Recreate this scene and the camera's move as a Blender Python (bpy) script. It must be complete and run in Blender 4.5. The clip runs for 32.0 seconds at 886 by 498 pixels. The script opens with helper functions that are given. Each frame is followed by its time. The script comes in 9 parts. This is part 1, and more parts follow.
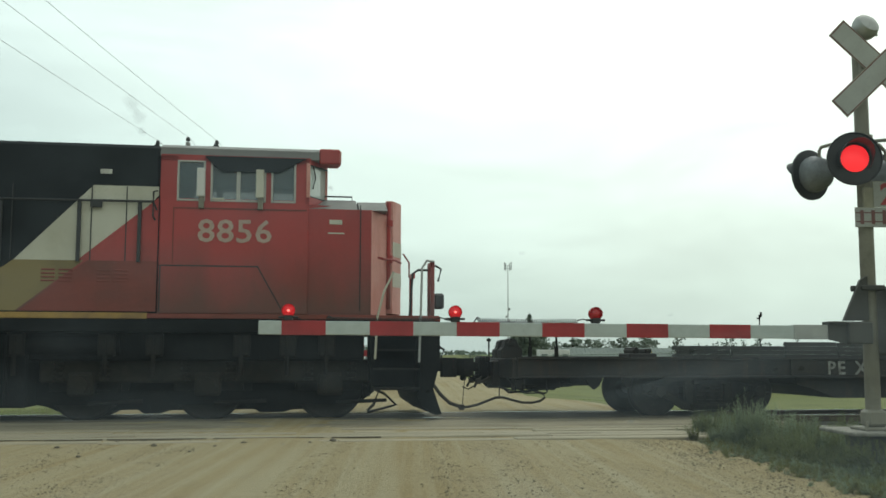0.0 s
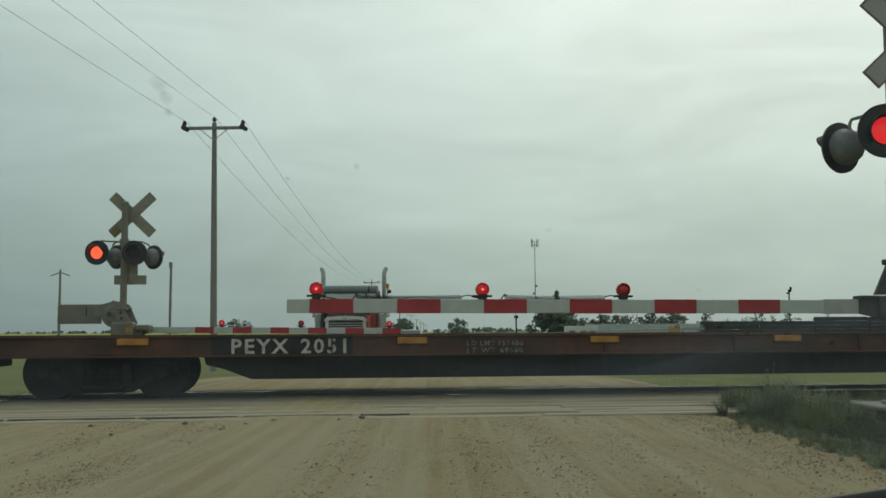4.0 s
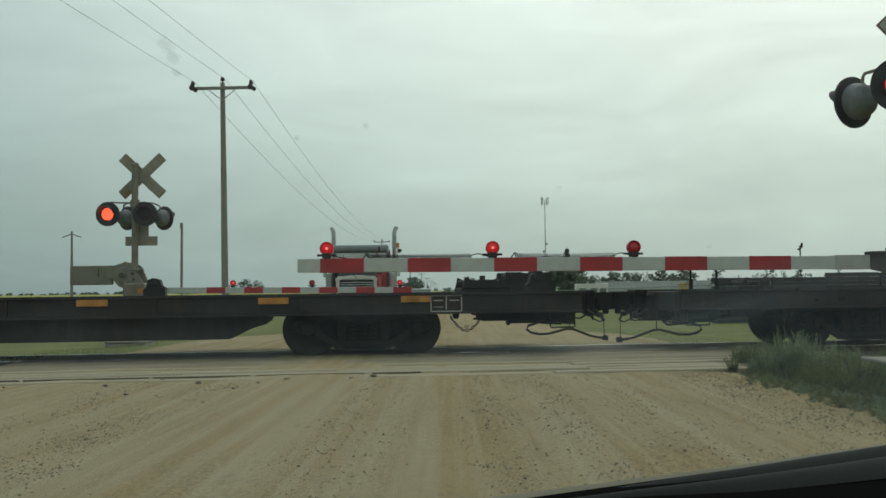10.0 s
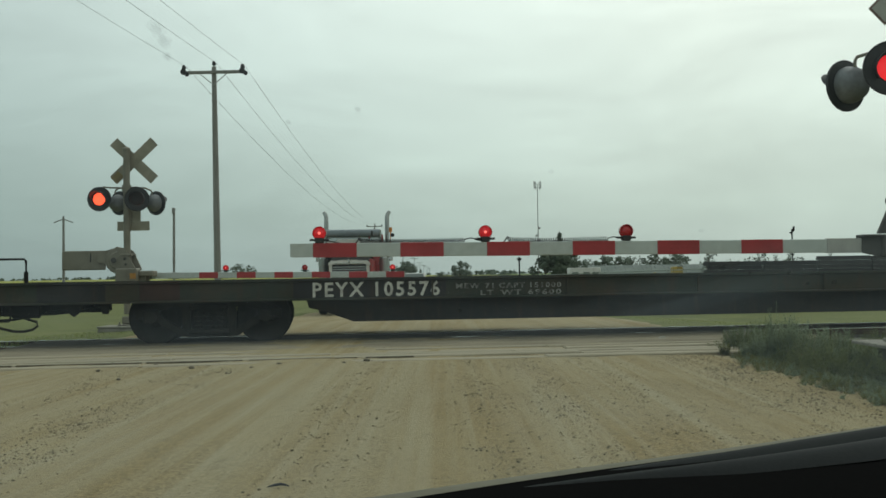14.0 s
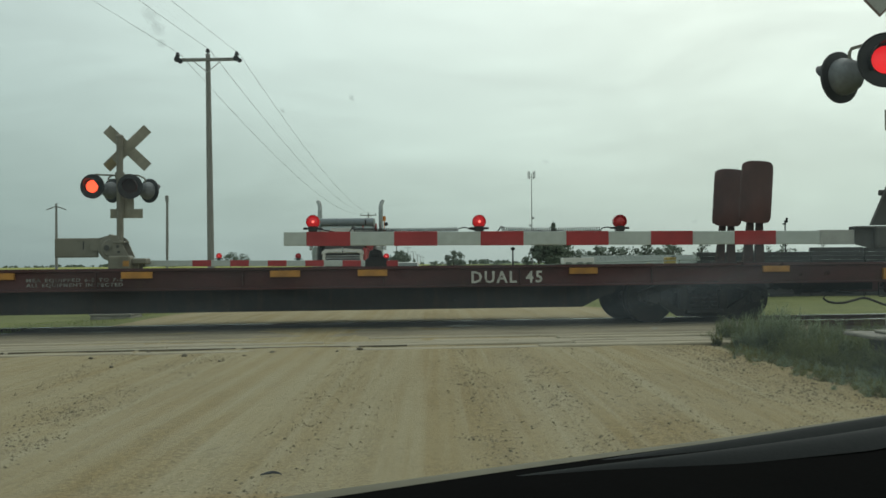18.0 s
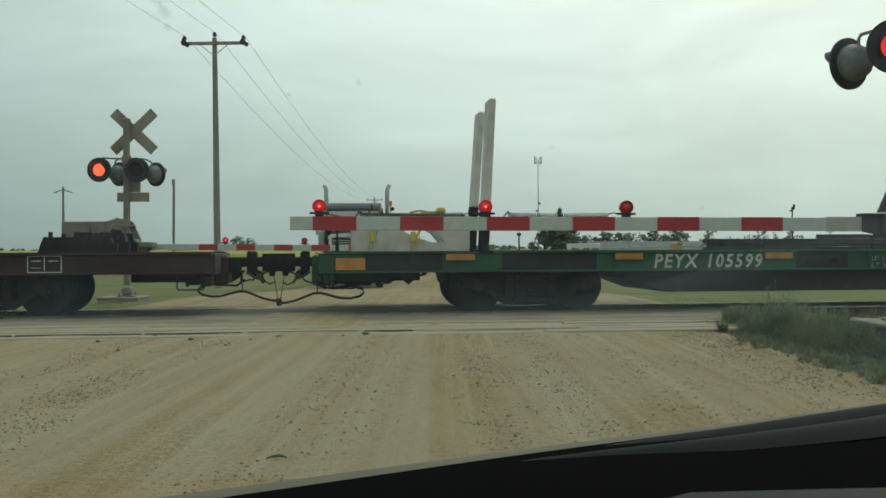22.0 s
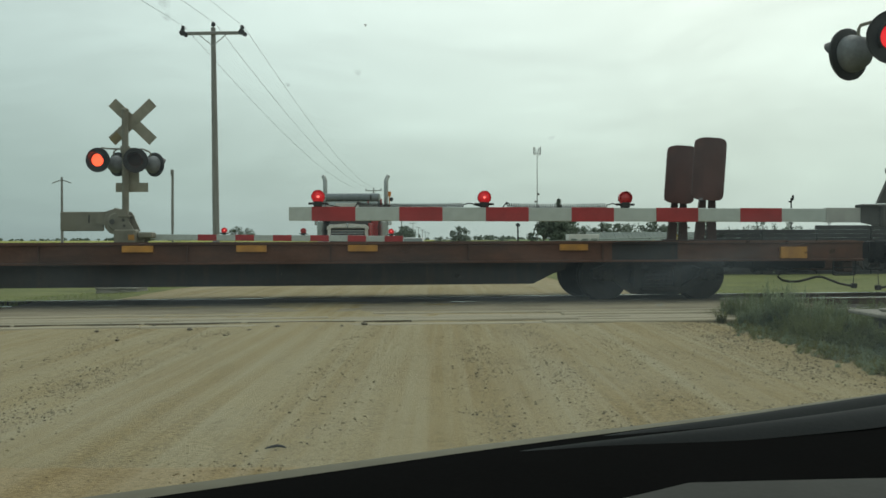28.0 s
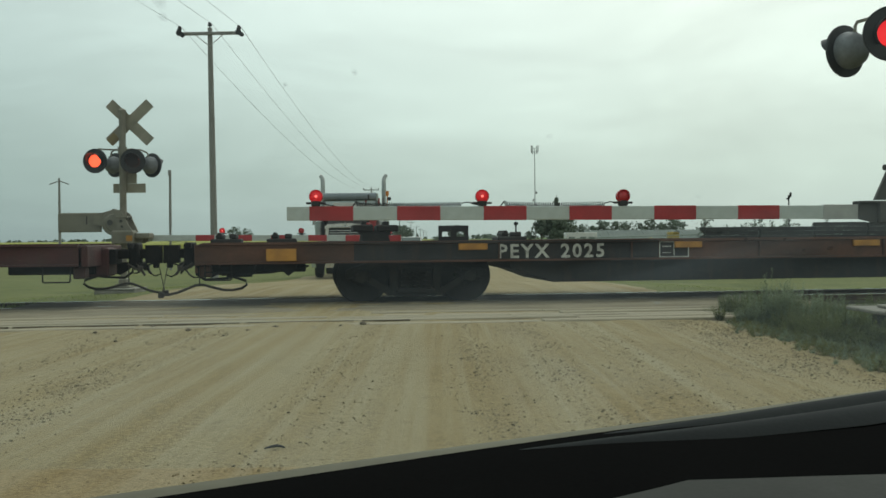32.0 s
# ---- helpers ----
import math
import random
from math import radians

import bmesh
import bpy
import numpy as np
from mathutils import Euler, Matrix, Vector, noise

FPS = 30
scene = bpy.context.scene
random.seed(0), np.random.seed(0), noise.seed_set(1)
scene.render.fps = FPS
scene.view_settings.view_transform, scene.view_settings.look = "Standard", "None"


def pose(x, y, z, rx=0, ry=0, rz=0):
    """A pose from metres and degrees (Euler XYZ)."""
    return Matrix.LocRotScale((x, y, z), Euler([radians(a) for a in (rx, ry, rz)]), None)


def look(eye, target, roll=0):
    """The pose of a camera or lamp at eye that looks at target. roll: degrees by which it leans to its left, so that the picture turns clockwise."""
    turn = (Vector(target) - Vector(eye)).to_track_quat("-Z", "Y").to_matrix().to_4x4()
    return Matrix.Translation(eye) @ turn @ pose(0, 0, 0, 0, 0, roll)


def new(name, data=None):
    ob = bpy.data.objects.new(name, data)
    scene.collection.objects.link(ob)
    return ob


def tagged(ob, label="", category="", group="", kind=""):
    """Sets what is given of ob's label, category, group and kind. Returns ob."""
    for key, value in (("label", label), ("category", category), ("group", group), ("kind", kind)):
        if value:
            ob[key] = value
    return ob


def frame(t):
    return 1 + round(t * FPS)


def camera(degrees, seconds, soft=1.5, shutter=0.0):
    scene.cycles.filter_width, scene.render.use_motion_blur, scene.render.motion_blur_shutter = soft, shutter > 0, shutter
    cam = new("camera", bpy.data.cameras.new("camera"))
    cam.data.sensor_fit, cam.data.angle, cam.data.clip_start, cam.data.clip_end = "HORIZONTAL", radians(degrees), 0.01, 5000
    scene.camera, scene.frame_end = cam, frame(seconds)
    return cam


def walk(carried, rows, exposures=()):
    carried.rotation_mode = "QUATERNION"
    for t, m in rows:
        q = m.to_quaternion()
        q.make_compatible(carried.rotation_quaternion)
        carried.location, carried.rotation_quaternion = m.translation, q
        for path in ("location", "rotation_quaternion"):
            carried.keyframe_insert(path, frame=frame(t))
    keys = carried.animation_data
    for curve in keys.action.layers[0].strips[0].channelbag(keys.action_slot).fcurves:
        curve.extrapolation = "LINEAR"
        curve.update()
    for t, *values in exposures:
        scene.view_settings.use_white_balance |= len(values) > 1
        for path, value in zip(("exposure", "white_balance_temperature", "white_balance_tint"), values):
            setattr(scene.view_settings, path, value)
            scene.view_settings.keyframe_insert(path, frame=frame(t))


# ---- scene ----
# Camera: held by hand behind a windscreen, it stays in place and turns a little.
cam = camera(47.2, 32.0, soft=1.6)
PATH = [
    (0, pose(0, 0, 1.03, 95.918, -0.120, -1.653)),
    (0.5, pose(0, 0, 1.03, 95.770, -0.016, -1.637)),
    (1, pose(0, 0, 1.03, 95.645, -0.082, -1.401)),
    (1.5, pose(0, 0, 1.03, 95.569, -0.081, -1.359)),
    (2, pose(0, 0, 1.03, 94.738, 0.054, -1.819)),
    (2.5, pose(0, 0, 1.03, 95.176, -0.103, -1.227)),
    (3, pose(0, 0, 1.03, 95.408, -0.234, -0.319)),
    (3.5, pose(0, 0, 1.03, 95.049, 0.170, -0.258)),
    (5.5, pose(0, 0, 1.03, 93.984, 0.353, 0.166)),
    (6, pose(0, 0, 1.03, 93.745, 0.401, 0.173)),
    (6.5, pose(0, 0, 1.03, 93.306, 0.467, 0.265)),
    (7, pose(0, 0, 1.03, 92.706, 0.392, 0.479)),
    (7.5, pose(0, 0, 1.03, 92.850, 0.436, 0.245)),
    (8, pose(0, 0, 1.03, 92.738, 0.489, 0.278)),
    (8.5, pose(0, 0, 1.03, 92.693, 0.631, 0.352)),
    (9, pose(0, 0, 1.03, 92.503, 0.556, 0.351)),
    (9.5, pose(0, 0, 1.03, 92.549, 0.585, 0.339)),
    (10, pose(0, 0, 1.03, 92.320, 0.688, 0.488)),
    (10.5, pose(0, 0, 1.03, 92.020, 0.697, 0.516)),
    (11, pose(0, 0, 1.03, 91.593, 0.936, 0.486)),
    (11.5, pose(0, 0, 1.03, 91.764, 0.953, 0.425)),
    (12, pose(0, 0, 1.03, 91.534, 1.072, 0.273)),
    (12.5, pose(0, 0, 1.03, 91.342, 0.961, 0.195)),
    (13, pose(0, 0, 1.03, 91.185, 0.908, 0.164)),
    (13.5, pose(0, 0, 1.03, 91.361, 0.823, 0.520)),
    (14, pose(0, 0, 1.03, 91.430, 0.833, 0.083)),
    (14.5, pose(0, 0, 1.03, 90.685, 0.916, -0.351)),
    (16.5, pose(0, 0, 1.03, 90.617, 0.639, -0.180)),
    (17, pose(0, 0, 1.03, 90.580, 0.684, -0.258)),
    (17.5, pose(0, 0, 1.03, 90.625, 0.541, -0.265)),
    (18, pose(0, 0, 1.03, 90.822, 0.523, -0.281)),
    (18.5, pose(0, 0, 1.03, 90.420, 0.416, -0.458)),
    (19, pose(0, 0, 1.03, 90.791, 0.446, -0.190)),
    (19.5, pose(0, 0, 1.03, 90.731, 0.414, -0.273)),
    (20, pose(0, 0, 1.03, 90.557, 0.483, -0.025)),
    (20.5, pose(0, 0, 1.03, 90.486, 0.409, 0.021)),
    (21, pose(0, 0, 1.03, 90.299, 0.389, -0.278)),
    (21.5, pose(0, 0, 1.03, 90.228, 0.335, -0.107)),
    (22, pose(0, 0, 1.03, 89.982, 0.234, 0.060)),
    (22.5, pose(0, 0, 1.03, 90.348, 0.216, 0.100)),
    (23, pose(0, 0, 1.03, 90.479, 0.262, 0.205)),
    (23.5, pose(0, 0, 1.03, 90.471, 0.275, 0.174)),
    (24, pose(0, 0, 1.03, 90.313, 0.218, 0.154)),
    (24.5, pose(0, 0, 1.03, 90.558, 0.266, 0.176)),
    (26.5, pose(0, 0, 1.03, 89.864, 0.250, -0.131)),
    (27, pose(0, 0, 1.03, 89.715, 0.251, -0.039)),
    (27.5, pose(0, 0, 1.03, 89.638, 0.227, 0.029)),
    (28, pose(0, 0, 1.03, 89.450, 0.180, 0.000)),
    (28.5, pose(0, 0, 1.03, 89.300, 0.131, 0.006)),
    (29, pose(0, 0, 1.03, 89.334, 0.196, -0.032)),
    (29.5, pose(0, 0, 1.03, 89.515, 0.252, -0.066)),
    (30, pose(0, 0, 1.03, 89.616, 0.220, -0.085)),
    (30.5, pose(0, 0, 1.03, 89.407, 0.325, -0.084)),
    (31, pose(0, 0, 1.03, 89.262, 0.338, -0.091)),
    (31.5, pose(0, 0, 1.03, 89.330, 0.439, -0.080)),
    (32, pose(0, 0, 1.03, 89.395, 0.515, -0.111)),
]
EXPOSURES = [(0.0, 0.36), (0.2, 0.28), (0.45, -0.12), (0.8, -0.36), (1.5, -0.38), (3.0, -0.3), (6.0, -0.27), (8.0, -0.17), (10.0, -0.1), (14.0, -0.04), (22.0, 0.05), (32.0, 0.13)]
walk(cam, PATH, EXPOSURES)

# ---------------------------------------------------------------- light
TRACK = math.atan(0.13)          # the railway crosses the road at this angle
TRACK_Y = 17.46                  # centre line of the running track straight ahead
RAIL_Z = 0.0

world = bpy.data.worlds.new("overcast_sky")
scene.world = world
world.use_nodes = True
wn, wl = world.node_tree.nodes, world.node_tree.links
wn.clear()


def wnode(kind, **values):
    n = wn.new(kind)
    for k, v in values.items():
        n.inputs[k].default_value = v
    return n


sky = wn.new("ShaderNodeTexSky")
sky.sky_type, sky.sun_disc = "NISHITA", False
sky.sun_elevation, sky.sun_rotation = radians(52), radians(25)
sky.air_density, sky.dust_density = 1.5, 4.0
coord = wn.new("ShaderNodeTexCoord")
sep = wn.new("ShaderNodeSeparateXYZ")
wl.new(coord.outputs["Generated"], sep.inputs[0])
# cloud deck brightness grows from the horizon to the zenith
ramp = wn.new("ShaderNodeValToRGB")
ramp.color_ramp.elements[0].position, ramp.color_ramp.elements[0].color = 0.0, (0.41, 0.485, 0.46, 1)
ramp.color_ramp.elements[1].position, ramp.color_ramp.elements[1].color = 1.0, (0.62, 0.67, 0.63, 1)
for pos, col in ((0.06, (0.50, 0.595, 0.55, 1)), (0.16, (0.66, 0.755, 0.705, 1)), (0.30, (0.87, 0.95, 0.89, 1)), (0.45, (0.86, 0.93, 0.88, 1))):
    e = ramp.color_ramp.elements.new(pos)
    e.color = col
wl.new(sep.outputs["Z"], ramp.inputs[0])
# broad pale break in the cloud towards the hidden sun, and soft streaks
mapw = wn.new("ShaderNodeMapping")
mapw.inputs["Scale"].default_value = (1.5, 1.5, 6.0)
wl.new(coord.outputs["Generated"], mapw.inputs[0])
cloud = wnode("ShaderNodeTexNoise", Scale=2.2, Detail=9.0, Roughness=0.66, Distortion=0.4)
wl.new(mapw.outputs[0], cloud.inputs["Vector"])
cr = wn.new("ShaderNodeMapRange")
for k, v in (("From Min", 0.3), ("From Max", 0.72), ("To Min", 0.88), ("To Max", 1.11)):
    cr.inputs[k].default_value = v
wl.new(cloud.outputs["Fac"], cr.inputs["Value"])
dot = wn.new("ShaderNodeVectorMath")
dot.operation = "DOT_PRODUCT"
dot.inputs[1].default_value = (0.42, 0.80, 0.43)
wl.new(coord.outputs["Generated"], dot.inputs[0])
glow = wn.new("ShaderNodeMapRange")
for k, v in (("From Min", 0.55), ("From Max", 1.0), ("To Min", 0.76), ("To Max", 1.25)):
    glow.inputs[k].default_value = v
wl.new(dot.outputs["Value"], glow.inputs["Value"])
m1 = wn.new("ShaderNodeMath")
m1.operation = "MULTIPLY"
wl.new(cr.outputs[0], m1.inputs[0]), wl.new(glow.outputs[0], m1.inputs[1])
deck = wn.new("ShaderNodeVectorMath")
deck.operation = "SCALE"
wl.new(ramp.outputs[0], deck.inputs[0]), wl.new(m1.outputs[0], deck.inputs["Scale"])
# the cloud is bluer to the west and paler to the east
side = wn.new("ShaderNodeMapRange")
for k, v in (("From Min", -0.42), ("From Max", 0.25)):
    side.inputs[k].default_value = v
wl.new(sep.outputs["X"], side.inputs["Value"])
tint = wn.new("ShaderNodeMix")
tint.data_type = "RGBA"
tint.inputs["A"].default_value, tint.inputs["B"].default_value = (0.875, 0.945, 0.985, 1), (1.012, 1.0, 0.992, 1)
wl.new(side.outputs[0], tint.inputs["Factor"])
toned = wn.new("ShaderNodeVectorMath")
toned.operation = "MULTIPLY"
wl.new(deck.outputs[0], toned.inputs[0]), wl.new(tint.outputs["Result"], toned.inputs[1])
bg_sky = wnode("ShaderNodeBackground", Strength=0.05)
bg_deck = wnode("ShaderNodeBackground", Strength=1.0)
mixw = wnode("ShaderNodeMixShader", Fac=0.94)
outw = wn.new("ShaderNodeOutputWorld")
wl.new(sky.outputs[0], bg_sky.inputs[0]), wl.new(toned.outputs[0], bg_deck.inputs[0])
wl.new(bg_sky.outputs[0], mixw.inputs[1]), wl.new(bg_deck.outputs[0], mixw.inputs[2])
wl.new(mixw.outputs[0], outw.inputs[0])

sun = new("sun", bpy.data.lights.new("sun", "SUN"))
sun.data.energy, sun.data.angle, sun.data.color = 0.55, radians(25), (1.0, 0.97, 0.9)
sun.matrix_world = look((12, 26, 48), (0, 0, 0))


# ---------------------------------------------------------------- materials
def material(name, base, rough=0.6, metal=0.0, dirt=None, amount=0.5, scale=3.0, bump=0.15, stretch=(1, 1, 1), fine=60.0, glow_strength=0.0, spread=0.06, coat=0.0, specular=0.5, island=0.0):
    """A painted, worn surface: a base colour that varies from piece to piece, patches of dirt, fine grain and relief."""
    m = bpy.data.materials.new(name)
    m.use_nodes = True
    n, l = m.node_tree.nodes, m.node_tree.links
    b = n["Principled BSDF"]
    tc = n.new("ShaderNodeTexCoord")
    mp = n.new("ShaderNodeMapping")
    mp.inputs["Scale"].default_value = stretch
    l.new(tc.outputs["Object"], mp.inputs[0])
    big = n.new("ShaderNodeTexNoise")
    big.inputs["Scale"].default_value, big.inputs["Detail"].default_value, big.inputs["Roughness"].default_value = scale, 6.0, 0.62
    small = n.new("ShaderNodeTexNoise")
    small.inputs["Scale"].default_value, small.inputs["Detail"].default_value = fine, 4.0
    l.new(mp.outputs[0], big.inputs["Vector"]), l.new(tc.outputs["Object"], small.inputs["Vector"])
    edge = n.new("ShaderNodeMapRange")
    edge.inputs["From Min"].default_value, edge.inputs["From Max"].default_value = 0.42, 0.66
    edge.inputs["To Max"].default_value = amount
    l.new(big.outputs["Fac"], edge.inputs["Value"])
    mix = n.new("ShaderNodeMix")
    mix.data_type = "RGBA"
    mix.inputs["A"].default_value = (*base, 1)
    d = dirt if dirt else tuple(c * 0.45 for c in base)
    mix.inputs["B"].default_value = (*d, 1)
    l.new(edge.outputs[0], mix.inputs["Factor"])
    info = n.new("ShaderNodeObjectInfo")
    hsv = n.new("ShaderNodeHueSaturation")
    val = n.new("ShaderNodeMapRange")
    val.inputs["To Min"].default_value, val.inputs["To Max"].default_value = 1 - spread, 1 + spread
    l.new(info.outputs["Random"], val.inputs["Value"])
    l.new(val.outputs[0], hsv.inputs["Value"]), l.new(mix.outputs["Result"], hsv.inputs["Color"])
    grain = n.new("ShaderNodeMix")
    grain.data_type, grain.blend_type = "RGBA", "MULTIPLY"
    grain.inputs["Factor"].default_value = 0.35
    l.new(hsv.outputs[0], grain.inputs["A"])
    gr = n.new("ShaderNodeMapRange")
    gr.inputs["To Min"].default_value, gr.inputs["To Max"].default_value = 0.45, 1.5
    l.new(small.outputs["Fac"], gr.inputs["Value"])
    l.new(gr.outputs[0], grain.inputs["B"])
    colour = grain.outputs["Result"]
    if island:
        geo, each, lift = n.new("ShaderNodeNewGeometry"), n.new("ShaderNodeMapRange"), n.new("ShaderNodeHueSaturation")
        each.inputs["To Min"].default_value, each.inputs["To Max"].default_value = 1 - island, 1 + island
        l.new(geo.outputs["Random Per Island"], each.inputs["Value"])
        l.new(each.outputs[0], lift.inputs["Value"]), l.new(colour, lift.inputs["Color"])
        colour = lift.outputs[0]
    l.new(colour, b.inputs["Base Color"])
    rr = n.new("ShaderNodeMapRange")
    rr.inputs["To Min"].default_value, rr.inputs["To Max"].default_value = max(0.03, rough - 0.12), min(1.0, rough + 0.15)
    l.new(big.outputs["Fac"], rr.inputs["Value"])
    l.new(rr.outputs[0], b.inputs["Roughness"])
    b.inputs["Metallic"].default_value = metal
    b.inputs["Coat Weight"].default_value = coat
    b.inputs["Specular IOR Level"].default_value = specular
    if bump:
        bp = n.new("ShaderNodeBump")
        bp.inputs["Strength"].default_value, bp.inputs["Distance"].default_value = bump, 0.01
        l.new(small.outputs["Fac"], bp.inputs["Height"])
        l.new(bp.outputs[0], b.inputs["Normal"])
    if glow_strength:
        b.inputs["Emission Color"].default_value = (*base, 1)
        b.inputs["Emission Strength"].default_value = glow_strength
    return m


def ramped(name, stops, scale, stretch=(1, 1, 1), rough=0.9, bump=0.4, fine=40.0, second=None, speck=None):
    """Ground: noise through a colour ramp, a second stretched noise for tracks, pebbles as cells, and relief."""
    m = bpy.data.materials.new(name)
    m.use_nodes = True
    n, l = m.node_tree.nodes, m.node_tree.links
    b = n["Principled BSDF"]
    b.inputs["Roughness"].default_value = rough
    b.inputs["Specular IOR Level"].default_value = 0.25
    tc = n.new("ShaderNodeTexCoord")
    mp = n.new("ShaderNodeMapping")
    mp.inputs["Scale"].default_value = stretch
    l.new(tc.outputs["Object"], mp.inputs[0])
    big = n.new("ShaderNodeTexNoise")
    big.inputs["Scale"].default_value, big.inputs["Detail"].default_value, big.inputs["Roughness"].default_value = scale, 8.0, 0.65
    l.new(mp.outputs[0], big.inputs["Vector"])
    rp = n.new("ShaderNodeValToRGB")
    rp.color_ramp.elements[0].position, rp.color_ramp.elements[0].color = stops[0][0], (*stops[0][1], 1)
    rp.color_ramp.elements[1].position, rp.color_ramp.elements[1].color = stops[-1][0], (*stops[-1][1], 1)
    for p, c in stops[1:-1]:
        rp.color_ramp.elements.new(p).color = (*c, 1)
    l.new(big.outputs["Fac"], rp.inputs[0])
    col = rp.outputs[0]
    if second:
        st, sc, dark, fac = second
        mp2 = n.new("ShaderNodeMapping")
        mp2.inputs["Scale"].default_value = st
        l.new(tc.outputs["Object"], mp2.inputs[0])
        nz = n.new("ShaderNodeTexNoise")
        nz.inputs["Scale"].default_value, nz.inputs["Detail"].default_value, nz.inputs["Roughness"].default_value = sc, 5.0, 0.6
        l.new(mp2.outputs[0], nz.inputs["Vector"])
        r2 = n.new("ShaderNodeMapRange")
        r2.inputs["From Min"].default_value, r2.inputs["From Max"].default_value, r2.inputs["To Max"].default_value = 0.42, 0.62, fac
        l.new(nz.outputs["Fac"], r2.inputs["Value"])
        mx = n.new("ShaderNodeMix")
        mx.data_type = "RGBA"
        mx.inputs["B"].default_value = (*dark, 1)
        l.new(r2.outputs[0], mx.inputs["Factor"]), l.new(col, mx.inputs["A"])
        col = mx.outputs["Result"]
    sm = n.new("ShaderNodeTexNoise")
    sm.inputs["Scale"].default_value, sm.inputs["Detail"].default_value = fine, 6.0
    l.new(tc.outputs["Object"], sm.inputs["Vector"])
    gr = n.new("ShaderNodeMapRange")
    gr.inputs["From Min"].default_value, gr.inputs["From Max"].default_value = 0.25, 0.75
    gr.inputs["To Min"].default_value, gr.inputs["To Max"].default_value = 0.62, 1.32
    l.new(sm.outputs["Fac"], gr.inputs["Value"])
    mg = n.new("ShaderNodeMix")
    mg.data_type, mg.blend_type = "RGBA", "MULTIPLY"
    mg.inputs["Factor"].default_value = 0.8
    l.new(col, mg.inputs["A"]), l.new(gr.outputs[0], mg.inputs["B"])
    col = mg.outputs["Result"]
    height = sm.outputs["Fac"]
    if speck:
        vo = n.new("ShaderNodeTexVoronoi")
        vo.inputs["Scale"].default_value = speck
        l.new(tc.outputs["Object"], vo.inputs["Vector"])
        hv = n.new("ShaderNodeSeparateColor")
        l.new(vo.outputs["Color"], hv.inputs[0])
        r3 = n.new("ShaderNodeMapRange")
        r3.inputs["To Min"].default_value, r3.inputs["To Max"].default_value = 0.68, 1.28
        l.new(hv.outputs[0], r3.inputs["Value"])
        m3 = n.new("ShaderNodeMix")
        m3.data_type, m3.blend_type = "RGBA", "MULTIPLY"
        m3.inputs["Factor"].default_value = 0.75
        l.new(col, m3.inputs["A"]), l.new(r3.outputs[0], m3.inputs["B"])
        col = m3.outputs["Result"]
        ad = n.new("ShaderNodeMath")
        ad.operation = "SUBTRACT"
        l.new(sm.outputs["Fac"], ad.inputs[0]), l.new(vo.outputs["Distance"], ad.inputs[1])
        height = ad.outputs[0]
    l.new(col, b.inputs["Base Color"])
    bp = n.new("ShaderNodeBump")
    bp.inputs["Strength"].default_value, bp.inputs["Distance"].default_value = bump, 0.02
    l.new(height, bp.inputs["Height"])
    l.new(bp.outputs[0], b.inputs["Normal"])
    return m


def glass(name, tint=(0.55, 0.6, 0.6), rough=0.05, alpha=1.0):
    m = bpy.data.materials.new(name)
    m.use_nodes = True
    b = m.node_tree.nodes["Principled BSDF"]
    b.inputs["Base Color"].default_value = (*tint, 1)
    b.inputs["Roughness"].default_value = rough
    b.inputs["Transmission Weight"].default_value = 0.0
    b.inputs["Specular IOR Level"].default_value = 0.8
    b.inputs["Alpha"].default_value = alpha
    return m


